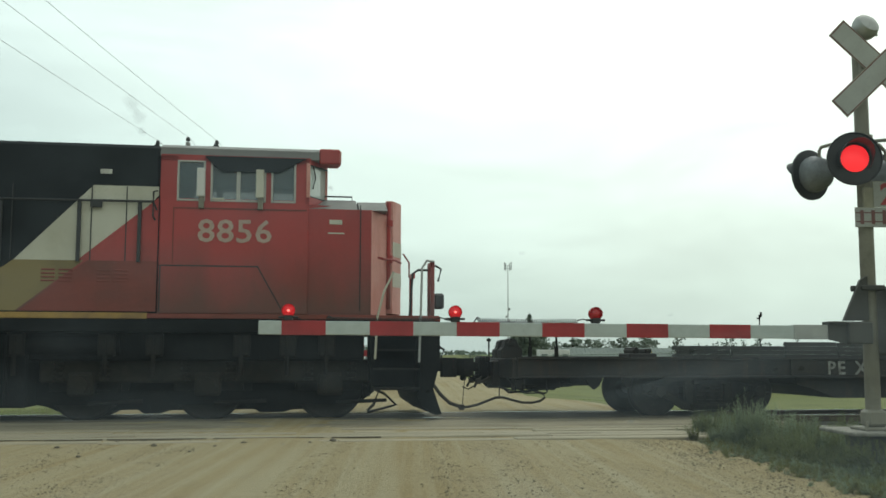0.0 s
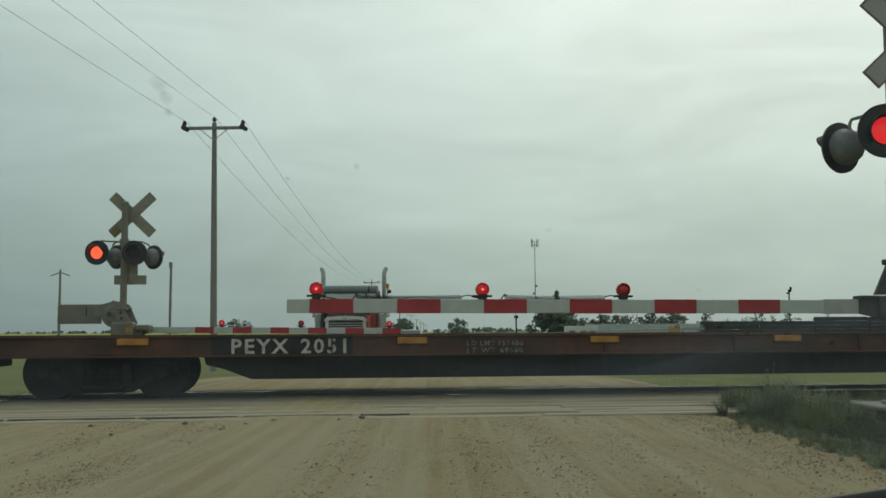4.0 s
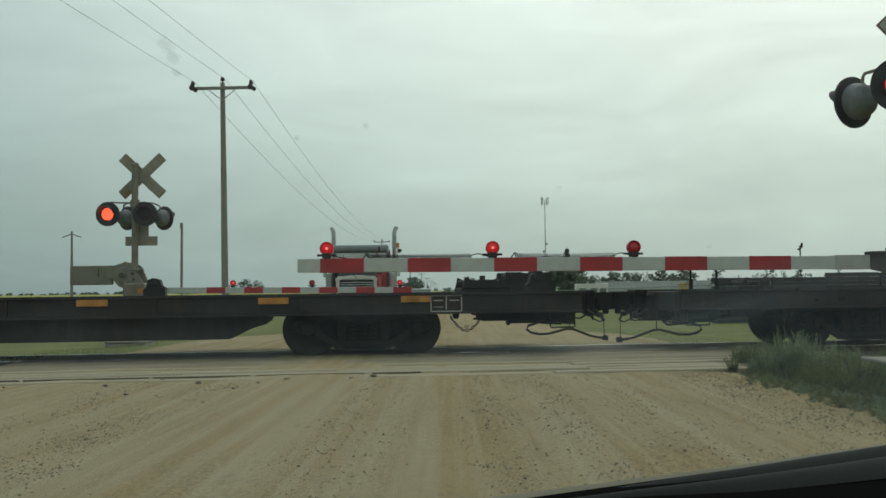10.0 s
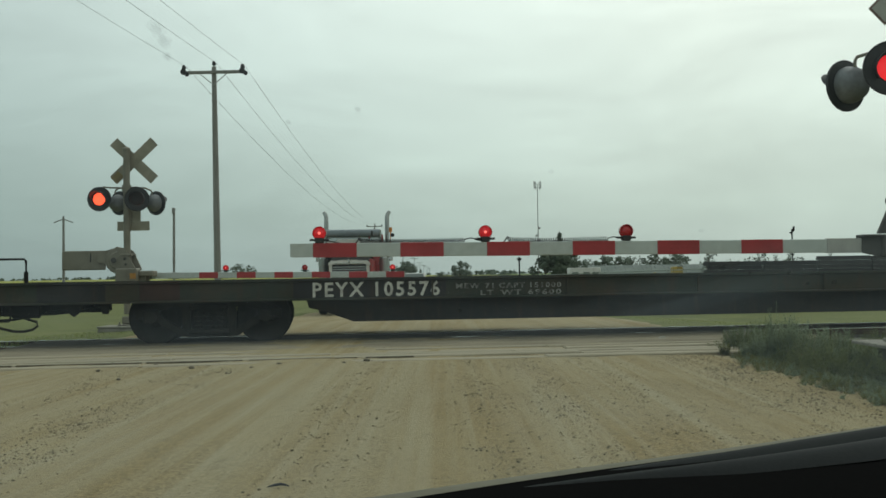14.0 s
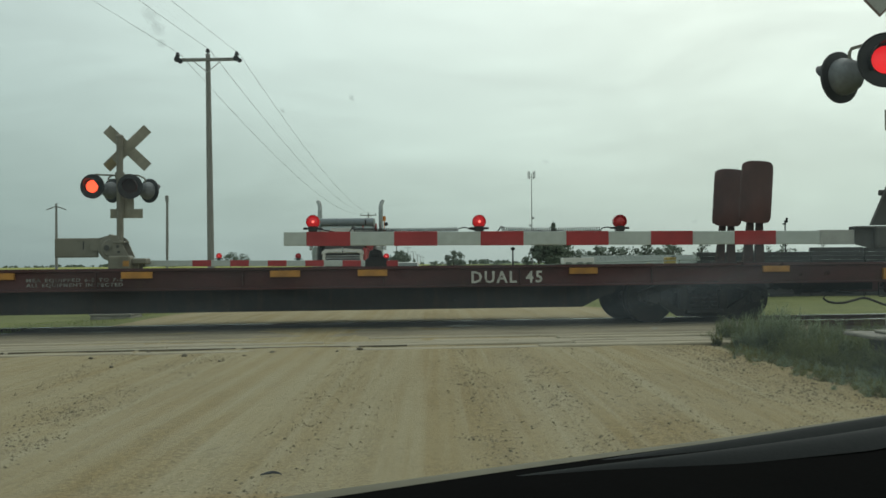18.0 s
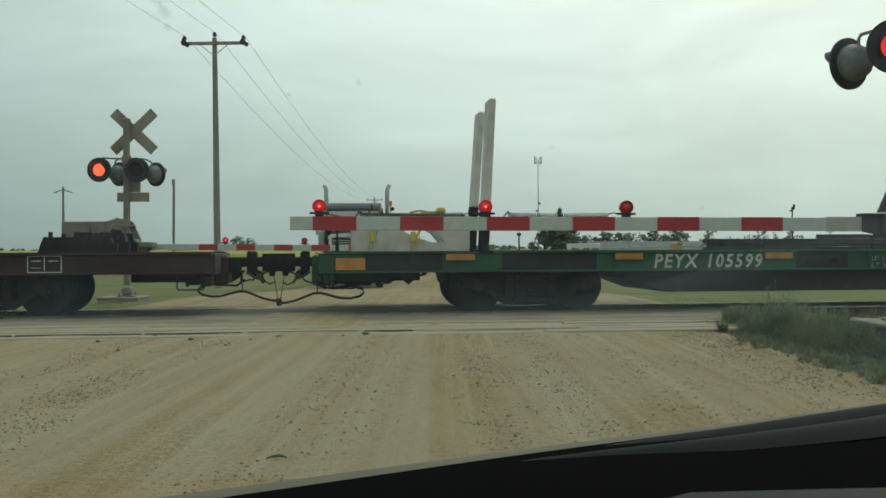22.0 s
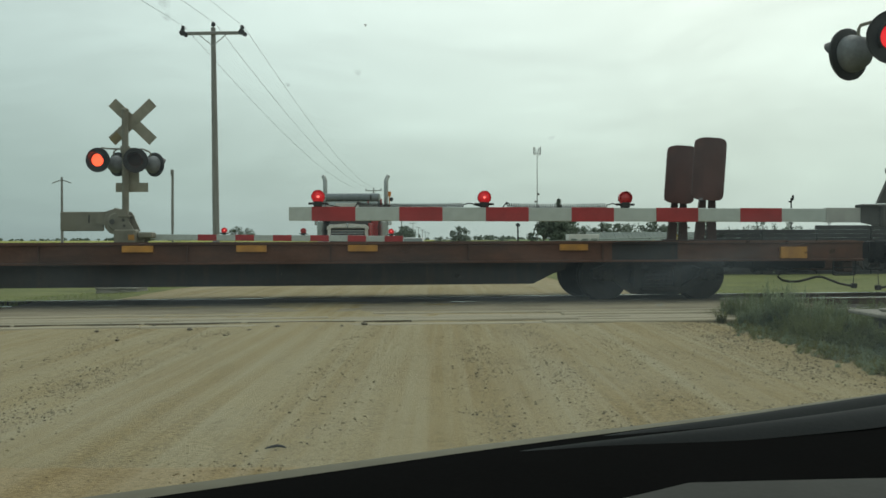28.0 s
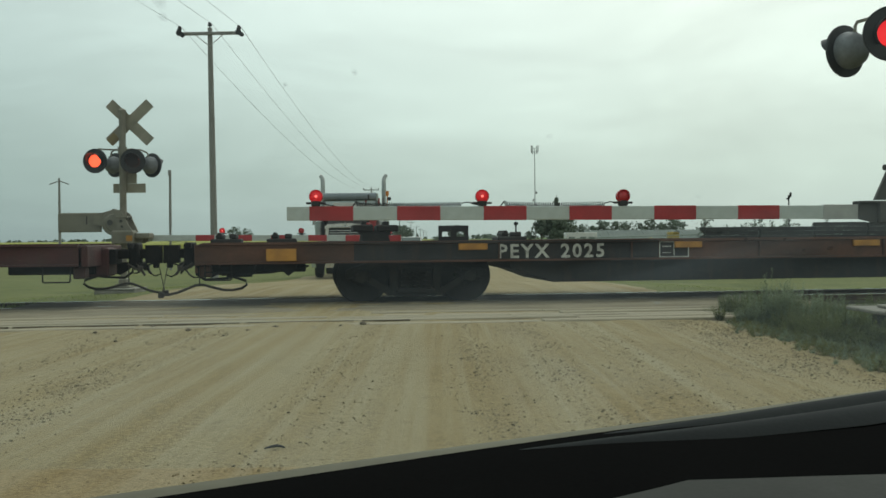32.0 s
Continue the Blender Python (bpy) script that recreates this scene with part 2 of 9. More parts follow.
def gravel_road():
    """Packed dusty gravel: smooth pale wheel tracks along the road, browner mottled strips between them, fine grit in the loose strips."""
    m = bpy.data.materials.new("gravel_road")
    m.use_nodes = True
    n, l = m.node_tree.nodes, m.node_tree.links
    b = n["Principled BSDF"]
    b.inputs["Roughness"].default_value, b.inputs["Specular IOR Level"].default_value = 0.95, 0.2
    tc = n.new("ShaderNodeTexCoord")

    def grain(scale, stretch, detail, rough):
        mp, nz = n.new("ShaderNodeMapping"), n.new("ShaderNodeTexNoise")
        mp.inputs["Scale"].default_value = stretch
        nz.inputs["Scale"].default_value, nz.inputs["Detail"].default_value, nz.inputs["Roughness"].default_value = scale, detail, rough
        l.new(tc.outputs["Object"], mp.inputs[0]), l.new(mp.outputs[0], nz.inputs["Vector"])
        return nz.outputs["Fac"]

    def span(value, a0, a1, b0, b1):
        r = n.new("ShaderNodeMapRange")
        for k, v in (("From Min", a0), ("From Max", a1), ("To Min", b0), ("To Max", b1)):
            r.inputs[k].default_value = v
        l.new(value, r.inputs["Value"])
        return r.outputs[0]

    def blend(fac, c0, c1, kind="MIX"):
        x = n.new("ShaderNodeMix")
        x.data_type, x.blend_type = "RGBA", kind
        for key, c in (("A", c0), ("B", c1)):
            if isinstance(c, tuple):
                x.inputs[key].default_value = (*c, 1)
            else:
                l.new(c, x.inputs[key])
        if isinstance(fac, float):
            x.inputs["Factor"].default_value = fac
        else:
            l.new(fac, x.inputs["Factor"])
        return x.outputs["Result"]

    mottle = grain(0.55, (1.5, 0.5, 1), 7.0, 0.62)
    tracks = grain(1.0, (2.0, 0.035, 1), 5.0, 0.6)
    thin = grain(1.0, (7.0, 0.10, 1), 4.0, 0.55)
    spots = grain(6.0, (1, 0.8, 1), 6.0, 0.7)
    grit = grain(85.0, (1, 1, 1), 5.0, 0.7)
    col = blend(span(mottle, 0.34, 0.68, 0.0, 1.0), (0.260, 0.193, 0.086), (0.304, 0.247, 0.130))
    col = blend(span(tracks, 0.42, 0.64, 0.0, 0.75), col, (0.336, 0.289, 0.176))
    col = blend(span(thin, 0.46, 0.68, 0.0, 0.5), col, (0.362, 0.322, 0.212))
    col = blend(span(spots, 0.56, 0.74, 0.0, 0.5), col, (0.180, 0.151, 0.092))
    cell, tone = n.new("ShaderNodeTexVoronoi"), n.new("ShaderNodeSeparateColor")
    cell.inputs["Scale"].default_value = 62.0
    l.new(tc.outputs["Object"], cell.inputs["Vector"]), l.new(cell.outputs["Color"], tone.inputs[0])
    pebbly = n.new("ShaderNodeMath")
    pebbly.operation = "MULTIPLY"
    l.new(span(mottle, 0.62, 0.36, 0.12, 0.75), pebbly.inputs[0]), l.new(span(thin, 0.62, 0.40, 0.3, 1.0), pebbly.inputs[1])
    col = blend(pebbly.outputs[0], col, blend(1.0, col, span(tone.outputs[0], 0.0, 1.0, 0.5, 1.3), "MULTIPLY"))
    col = blend(0.62, col, span(grit, 0.28, 0.72, 0.62, 1.36), "MULTIPLY")
    l.new(col, b.inputs["Base Color"])
    bp = n.new("ShaderNodeBump")
    bp.inputs["Strength"].default_value, bp.inputs["Distance"].default_value = 0.8, 0.012
    l.new(grit, bp.inputs["Height"]), l.new(bp.outputs[0], b.inputs["Normal"])
    return m


def let_through(m, share):
    """Thin leaves: part of the light that falls on one side comes out of the other."""
    n, l = m.node_tree.nodes, m.node_tree.links
    b, out = n["Principled BSDF"], n["Material Output"]
    leaf, mix = n.new("ShaderNodeBsdfTranslucent"), n.new("ShaderNodeMixShader")
    mix.inputs[0].default_value = share
    l.new(b.inputs["Base Color"].links[0].from_socket, leaf.inputs[0])
    l.new(b.outputs[0], mix.inputs[1]), l.new(leaf.outputs[0], mix.inputs[2]), l.new(mix.outputs[0], out.inputs[0])


M_ROAD = gravel_road()
M_GRASS = ramped("rough_grass", [(0.3, (0.085, 0.10, 0.026)), (0.5, (0.125, 0.14, 0.036)), (0.7, (0.18, 0.178, 0.055))], 0.5, (1, 1, 1), 1.0, 0.9, 9.0,
                 second=((1, 1, 1), 0.06, (0.15, 0.165, 0.06), 0.6))
M_CANOLA = ramped("flowering_canola", [(0.3, (0.22, 0.24, 0.06)), (0.7, (0.34, 0.34, 0.08))], 0.05, (1, 0.3, 1), 1.0, 0.6, 3.0)
M_CROP = ramped("green_crop", [(0.3, (0.10, 0.15, 0.06)), (0.7, (0.16, 0.21, 0.08))], 0.05, (1, 0.3, 1), 1.0, 0.6, 3.0)
M_BALLAST = ramped("ballast", [(0.3, (0.07, 0.065, 0.06)), (0.7, (0.17, 0.16, 0.14))], 3.0, (1, 1, 1), 0.95, 1.0, 30.0, speck=16.0)
M_PLANK = material("weathered_plank", (0.335, 0.295, 0.206), 0.9, 0, (0.225, 0.190, 0.122), 0.9, 3.0, 0.4, (0.18, 3.5, 1), 50.0, spread=0.09)
M_SLEEPER = material("creosoted_timber", (0.026, 0.026, 0.026), 0.9, 0, (0.045, 0.043, 0.04), 0.6, 3.0, 0.5, spread=0.3)
M_RAIL = material("rail_rust", (0.10, 0.065, 0.045), 0.7, 0.4, (0.05, 0.035, 0.03), 0.6, 5.0, 0.2)
M_RAILTOP = material("rail_polished", (0.78, 0.78, 0.76), 0.10, 1.0, (0.62, 0.60, 0.57), 0.3, 6.0, 0.0)
M_GAPSHADE = material("shadow_gap_brown", (0.085, 0.068, 0.04), 0.95, 0, (0.14, 0.115, 0.07), 0.8, 6.0, 0.3)
M_STONE = material("loose_stone", (0.250, 0.208, 0.128), 0.95, 0, (0.165, 0.134, 0.080), 0.6, 8.0, 0.3, island=0.55, specular=0.1)
M_CLOD = material("dark_clod", (0.13, 0.105, 0.066), 0.95, 0, (0.085, 0.07, 0.047), 0.7, 9.0, 0.4)
# Dark soil colour that also holds the shade under the train.
M_SHADEFILL = material("shade_darkened_fill", (0.135, 0.122, 0.092), 0.95, 0, (0.215, 0.19, 0.137), 0.7, 2.2, 0.6, (0.6, 1.4, 1), 45.0, specular=0.2)
M_DIRT = material("grey_packed_dirt", (0.248, 0.216, 0.150), 0.95, 0, (0.17, 0.147, 0.10), 0.8, 1.4, 0.5, (0.5, 1.5, 1), 60.0, specular=0.2)
M_LEAF = material("weed_leaf", (0.150, 0.172, 0.070), 0.95, 0, (0.094, 0.117, 0.054), 0.9, 1.3, 0.0, island=0.12, specular=0.1)
M_LEAFPALE = material("silvery_weed_leaf", (0.205, 0.245, 0.150), 0.95, 0, (0.150, 0.188, 0.110), 0.8, 1.4, 0.0, island=0.12, specular=0.1)
M_LEAFWARM = material("yellow_green_leaf", (0.165, 0.170, 0.062), 0.95, 0, (0.115, 0.118, 0.048), 0.8, 1.4, 0.0, island=0.15, specular=0.1)
for m_ in (M_LEAF, M_LEAFPALE, M_LEAFWARM):
    let_through(m_, 0.42)
M_DRY = material("dry_stem", (0.30, 0.26, 0.14), 0.85, 0, (0.18, 0.15, 0.08), 0.6, 4.0, 0.0)
M_TREE = material("tree_leaf", (0.088, 0.118, 0.078), 0.85, 0, (0.062, 0.088, 0.06), 0.8, 0.4, 0.0)
M_FAR = material("far_leaf", (0.095, 0.125, 0.09), 0.9, 0, (0.07, 0.10, 0.075), 0.7, 0.15, 0.0)
M_BARK = material("bark", (0.07, 0.055, 0.04), 0.95, 0, None, 0.6, 6.0, 0.6)
M_POLE = material("weathered_pole", (0.245, 0.243, 0.228), 0.92, 0, (0.15, 0.145, 0.135), 0.7, 2.0, 0.4, (6, 6, 0.4))
M_SIGNALGREY = material("signal_aluminium_paint", (0.205, 0.192, 0.148), 0.6, 0.1, (0.11, 0.10, 0.075), 0.6, 3.0, 0.12)
M_OLDPAD = material("stained_concrete", (0.29, 0.28, 0.235), 0.95, 0, (0.17, 0.16, 0.13), 0.7, 4.0, 0.3)
M_PADTOP = material("weathered_pad", (0.25, 0.24, 0.205), 0.95, 0, (0.12, 0.11, 0.09), 0.7, 5.0, 0.3)
M_HOUSING = material("dark_housing_paint", (0.20, 0.215, 0.23), 0.6, 0.1, (0.10, 0.105, 0.11), 0.7, 6.0, 0.08)
# Darker copy of the signal paint, with the near side's shade in its colour.
M_SHADEPAINT = material("shade_dark_paint", (0.06, 0.058, 0.05), 0.7, 0.1, (0.03, 0.029, 0.025), 0.6, 3.0, 0.15)
M_GALV = material("galvanised", (0.40, 0.41, 0.40), 0.5, 0.6, (0.22, 0.22, 0.21), 0.5, 5.0, 0.08)
M_BLACK = material("black_hood_paint", (0.012, 0.012, 0.013), 0.5, 0, (0.03, 0.03, 0.03), 0.5, 5.0, 0.05)
M_WHITEREF = material("white_sheeting", (0.45, 0.50, 0.49), 0.5, 0, (0.38, 0.41, 0.39), 0.35, 4.0, 0.02, fine=14.0)
M_REDREF = material("red_sheeting", (0.36, 0.025, 0.03), 0.42, 0, (0.20, 0.02, 0.022), 0.5, 4.0, 0.03)
M_SIGNBACK = material("bare_aluminium_back", (0.30, 0.28, 0.21), 0.55, 0.2, (0.17, 0.155, 0.11), 0.6, 4.0, 0.06)
M_LIT = material("lit_red_lens", (0.80, 0.016, 0.022), 0.3, 0, (0.85, 0.02, 0.026), 0.3, 20.0, 0.0, glow_strength=0.85)
M_LITHOT = material("lit_red_core", (1.0, 0.10, 0.04), 0.3, 0, (1.0, 0.07, 0.03), 0.3, 20.0, 0.0, glow_strength=1.6)
M_DIMRED = material("unlit_red_lens", (0.013, 0.003, 0.0035), 0.5, 0, (0.009, 0.002, 0.0025), 0.5, 20.0, 0.0)
M_GATELENS = material("red_gate_lamp_lens", (0.48, 0.022, 0.026), 0.25, 0, (0.34, 0.016, 0.02), 0.4, 20.0, 0.0)
M_GATELIT = material("lit_gate_lamp", (0.62, 0.018, 0.024), 0.25, 0, (0.5, 0.015, 0.02), 0.4, 20.0, 0.0, glow_strength=0.34)
M_GATEHOT = material("gate_lamp_filament", (1.0, 0.16, 0.14), 0.3, 0, (1.0, 0.2, 0.18), 0.3, 20.0, 0.0, glow_strength=1.5)
M_RUBBER = material("black_rubber", (0.014, 0.014, 0.014), 0.75, 0, (0.03, 0.028, 0.025), 0.6, 5.0, 0.1)
M_STEELDARK = material("grimy_steel", (0.012, 0.012, 0.012), 0.85, 0.0, (0.026, 0.022, 0.018), 0.6, 3.0, 0.25, specular=0.2)
M_HOSE = material("dusty_brake_hose", (0.05, 0.042, 0.034), 0.85, 0, (0.025, 0.022, 0.02), 0.6, 6.0, 0.1)
M_BOGIE = material("dusty_cast_steel", (0.020, 0.019, 0.017), 0.9, 0.0, (0.038, 0.034, 0.028), 0.7, 2.5, 0.25, specular=0.2)
M_WHEEL = material("wheel_steel", (0.022, 0.020, 0.018), 0.75, 0.1, (0.012, 0.011, 0.010), 0.6, 3.0, 0.1)
M_STENCIL = material("stencil_white", (0.54, 0.54, 0.50), 0.75, 0, (0.2, 0.19, 0.17), 0.55, 7.0, 0.1)
M_ROADNUMBER = material("road_number_white", (0.42, 0.31, 0.26), 0.7, 0, (0.30, 0.19, 0.15), 0.5, 2.5, 0.05)
M_STENCILOLD = material("faded_stencil", (0.25, 0.25, 0.235), 0.8, 0, (0.06, 0.055, 0.05), 0.9, 9.0, 0.1)
M_AMBER = material("amber_reflector", (0.44, 0.205, 0.03), 0.5, 0, (0.24, 0.11, 0.03), 0.6, 5.0, 0.05, spread=0.12)
M_YELLOWREF = material("yellow_reflector", (0.62, 0.42, 0.04), 0.5, 0, (0.3, 0.2, 0.04), 0.5, 5.0, 0.05)
M_PANELBROWN = material("oxide_panel", (0.085, 0.033, 0.028), 0.7, 0, (0.045, 0.022, 0.02), 0.7, 3.0, 0.12, (1, 1, 0.5))
M_STRAP = material("yellow_webbing", (0.55, 0.47, 0.10), 0.85, 0, (0.34, 0.29, 0.09), 0.6, 14.0, 0.2, fine=120.0)
M_FEATHER = material("grey_feathers", (0.34, 0.33, 0.31), 0.8, 0, (0.20, 0.19, 0.175), 0.6, 30.0, 0.1)
M_PANELWHITE = material("white_panel", (0.55, 0.54, 0.50), 0.6, 0, (0.30, 0.28, 0.25), 0.5, 3.0, 0.08)
M_HITCH = material("hitch_steel", (0.014, 0.014, 0.014), 0.8, 0.1, (0.035, 0.028, 0.022), 0.6, 4.0, 0.2)
M_GRAFFITI = material("grey_graffiti", (0.42, 0.47, 0.49), 0.7, 0, (0.2, 0.22, 0.24), 0.6, 4.0, 0.0)
M_PATCHWHITE = material("weathered_white_patch", (0.45, 0.43, 0.38), 0.8, 0, (0.16, 0.085, 0.055), 0.8, 5.0, 0.15)


def car_paint(name, base, dirt):
    """Old railway paint: dirt in patches, rust runs down from the top edge, pale scuffs and chips."""
    m = material(name, base, 0.7, 0, dirt, 0.85, 1.1, 0.2, (0.6, 1, 1.6), 25.0, spread=0.03, specular=0.35)
    n, l = m.node_tree.nodes, m.node_tree.links
    b, tc = n["Principled BSDF"], n.new("ShaderNodeTexCoord")
    col = b.inputs["Base Color"].links[0].from_socket
    soot = tuple(0.55 * c + 0.006 for c in base)
    for scale, stretch, a0, a1, most, tone in ((2.2, (2.6, 1, 0.35), 0.50, 0.72, 0.55, (0.062, 0.036, 0.024)), (1.3, (0.9, 1, 2.2), 0.54, 0.66, 0.6, soot),
                                               (5.0, (1.6, 1, 5.0), 0.66, 0.74, 0.45, tuple(0.6 * c + 0.05 for c in base))):
        mp, nz, rg, mx = n.new("ShaderNodeMapping"), n.new("ShaderNodeTexNoise"), n.new("ShaderNodeMapRange"), n.new("ShaderNodeMix")
        mp.inputs["Scale"].default_value, mp.inputs["Location"].default_value = stretch, (7 * scale, 3, scale)
        nz.inputs["Scale"].default_value, nz.inputs["Detail"].default_value, nz.inputs["Roughness"].default_value = scale, 7.0, 0.66
        for k, v in (("From Min", a0), ("From Max", a1), ("To Max", most)):
            rg.inputs[k].default_value = v
        mx.data_type = "RGBA"
        mx.inputs["B"].default_value = (*tone, 1)
        l.new(tc.outputs["Object"], mp.inputs[0]), l.new(mp.outputs[0], nz.inputs["Vector"]), l.new(nz.outputs["Fac"], rg.inputs["Value"])
        l.new(rg.outputs[0], mx.inputs["Factor"]), l.new(col, mx.inputs["A"])
        col = mx.outputs["Result"]
    l.new(col, b.inputs["Base Color"])
    return m


PAINT = {
    "black": car_paint("weathered_black_paint", (0.019, 0.020, 0.022), (0.036, 0.032, 0.028)),
    "brown": car_paint("oxide_brown_paint", (0.1075, 0.0465, 0.0291), (0.045, 0.027, 0.022)),
    "maroon": car_paint("faded_maroon_paint", (0.075, 0.026, 0.026), (0.04, 0.024, 0.023)),
    "green": car_paint("green_paint", (0.022, 0.11, 0.055), (0.025, 0.05, 0.035)),
    "yellow": car_paint("yellow_paint", (0.43, 0.30, 0.045), (0.26, 0.18, 0.045)),
    "olive": car_paint("dark_olive_paint", (0.028, 0.036, 0.028), (0.05, 0.04, 0.026)),
    "rust": car_paint("dark_rust_paint", (0.048, 0.026, 0.022), (0.024, 0.02, 0.019)),
    "primer": car_paint("black_patch_paint", (0.026, 0.026, 0.028), (0.016, 0.016, 0.017)),
}
M_RED = material("locomotive_red", (0.36, 0.034, 0.030), 0.5, 0, (0.22, 0.03, 0.026), 0.6, 0.9, 0.06, (1, 1, 0.5), 30.0)


def spray_dirt(m, colour, low, high, most):
    """Brown dirt thrown up from the track clings to the lower body, with a ragged streaky upper edge."""
    n, l = m.node_tree.nodes, m.node_tree.links
    b = n["Principled BSDF"]
    old = b.inputs["Base Color"].links[0].from_socket
    tc, mp, sp = n.new("ShaderNodeTexCoord"), n.new("ShaderNodeMapping"), n.new("ShaderNodeSeparateXYZ")
    nz, add, rg, mx = n.new("ShaderNodeTexNoise"), n.new("ShaderNodeMath"), n.new("ShaderNodeMapRange"), n.new("ShaderNodeMix")
    mp.inputs["Scale"].default_value = (1.2, 1.2, 0.5)
    nz.inputs["Scale"].default_value, nz.inputs["Detail"].default_value, nz.inputs["Roughness"].default_value = 1.5, 7.0, 0.65
    l.new(tc.outputs["Object"], mp.inputs[0]), l.new(mp.outputs[0], nz.inputs["Vector"]), l.new(tc.outputs["Object"], sp.inputs[0])
    add.operation = "MULTIPLY_ADD"
    add.inputs[1].default_value = -1.1
    l.new(nz.outputs["Fac"], add.inputs[0]), l.new(sp.outputs["Z"], add.inputs[2])
    for k, v in (("From Min", high - 0.55), ("From Max", low - 0.55), ("To Min", 0.0), ("To Max", most)):
        rg.inputs[k].default_value = v
    l.new(add.outputs[0], rg.inputs["Value"])
    mx.data_type = "RGBA"
    mx.inputs["B"].default_value = (*colour, 1)
    l.new(rg.outputs[0], mx.inputs["Factor"]), l.new(old, mx.inputs["A"]), l.new(mx.outputs["Result"], b.inputs["Base Color"])


spray_dirt(M_RED, (0.10, 0.045, 0.034), 1.7, 2.75, 0.9)
# Lit copy of the locomotive red: sky light on forward faces, put into colour.
M_REDLIT = material("sky_lit_red", (0.60, 0.28, 0.24), 0.6, 0, (0.45, 0.14, 0.11), 0.7, 2.0, 0.08, (1, 1, 0.5), 30.0)
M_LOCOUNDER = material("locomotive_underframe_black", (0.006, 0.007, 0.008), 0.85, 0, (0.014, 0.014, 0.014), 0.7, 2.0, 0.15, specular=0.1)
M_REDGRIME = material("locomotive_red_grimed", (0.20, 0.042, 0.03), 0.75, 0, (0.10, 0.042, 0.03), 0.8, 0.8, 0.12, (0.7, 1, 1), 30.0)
M_LOCOBLACK = material("locomotive_black", (0.0095, 0.0125, 0.0155), 0.6, 0, (0.022, 0.027, 0.031), 0.7, 0.8, 0.06, specular=0.15)
M_LOCOWHITE = material("locomotive_white", (0.53, 0.52, 0.44), 0.6, 0, (0.36, 0.335, 0.25), 0.6, 1.0, 0.08)
M_LOCOROOF = material("cab_roof_grey", (0.15, 0.148, 0.14), 0.6, 0, (0.10, 0.095, 0.09), 0.6, 1.2, 0.08)
M_SILLYELLOW = material("sill_stripe", (0.36, 0.22, 0.05), 0.7, 0, (0.15, 0.09, 0.05), 0.8, 1.5, 0.1)
M_WINDOW = glass("dark_window_glass", (0.10, 0.125, 0.12), 0.08)
M_ALU = material("window_frame_aluminium", (0.46, 0.46, 0.43), 0.5, 0.4, (0.3, 0.3, 0.28), 0.4, 6.0, 0.04)
M_STACK = material("dulled_chrome", (0.36, 0.385, 0.375), 0.3, 0.8, (0.22, 0.235, 0.23), 0.5, 4.0, 0.0)
# Pale base colour stands for the sky's reflection in the truck windscreen.
M_SCREENSHEEN = material("sky_reflecting_glass", (0.36, 0.41, 0.41), 0.15, 0.5, (0.3, 0.34, 0.34), 0.4, 2.0, 0.0)
M_CHROME = material("chrome", (0.62, 0.63, 0.63), 0.16, 1.0, (0.45, 0.45, 0.44), 0.4, 4.0, 0.0)
M_TRUCKRED = material("truck_red", (0.36, 0.03, 0.03), 0.35, 0, (0.22, 0.03, 0.03), 0.4, 1.5, 0.02, coat=0.4)
M_TRUCKWHITE = material("truck_white", (0.60, 0.60, 0.58), 0.35, 0, (0.42, 0.41, 0.38), 0.5, 1.5, 0.02, coat=0.4)
M_AMBERLAMP = material("amber_beacon", (0.65, 0.22, 0.02), 0.3, 0, (0.4, 0.12, 0.02), 0.4, 8.0, 0.0)
M_DASH = material("dashboard_vinyl", (0.0085, 0.0088, 0.0088), 0.95, 0, (0.0105, 0.0108, 0.0108), 0.5, 5.0, 0.06, fine=400.0, specular=0.0)
M_DASHGLARE = material("dashboard_edge_glare", (0.018, 0.0225, 0.0238), 0.8, 0, (0.025, 0.030, 0.031), 0.5, 6.0, 0.03, fine=300.0, specular=0.12)
M_DASHSTRIP = material("grey_dashboard_strip", (0.046, 0.049, 0.044), 0.8, 0, (0.034, 0.037, 0.033), 0.5, 6.0, 0.03, fine=300.0, specular=0.2)
M_HOOD = material("dusty_car_hood", (0.17, 0.165, 0.12), 0.8, 0, (0.12, 0.115, 0.085), 0.6, 3.0, 0.02, specular=0.2)
M_WIRE = material("wire", (0.20, 0.21, 0.21), 0.6, 0.3, None, 0.3, 3.0, 0.0)
M_TOWER = material("dull_mast_steel", (0.20, 0.205, 0.20), 0.7, 0.2, (0.13, 0.13, 0.125), 0.5, 1.0, 0.05)
M_STEELROOF = material("pale_steel_roof", (0.125, 0.165, 0.148), 0.7, 0.0, (0.09, 0.115, 0.105), 0.5, 0.5, 0.05)
M_MESH = material("fence_wire", (0.30, 0.34, 0.31), 0.6, 0.4, None, 0.3, 2.0, 0.0)
M_MACHINE = material("machine_yellow", (0.42, 0.30, 0.06), 0.6, 0, (0.2, 0.15, 0.05), 0.6, 1.0, 0.05)
M_GRASSBLADE = material("grass_blade", (0.24, 0.275, 0.085), 0.85, 0, (0.17, 0.205, 0.06), 0.7, 0.8, 0.0)
let_through(M_GRASSBLADE, 0.5)
M_TRUCKGLASS = material("grey_reflecting_glass", (0.19, 0.225, 0.25), 0.25, 0, (0.13, 0.155, 0.175), 0.4, 2.0, 0.0)
M_OLIVEWHITE = material("grimed_white_paint", (0.22, 0.17, 0.075), 0.8, 0, (0.13, 0.10, 0.05), 0.8, 1.2, 0.1)
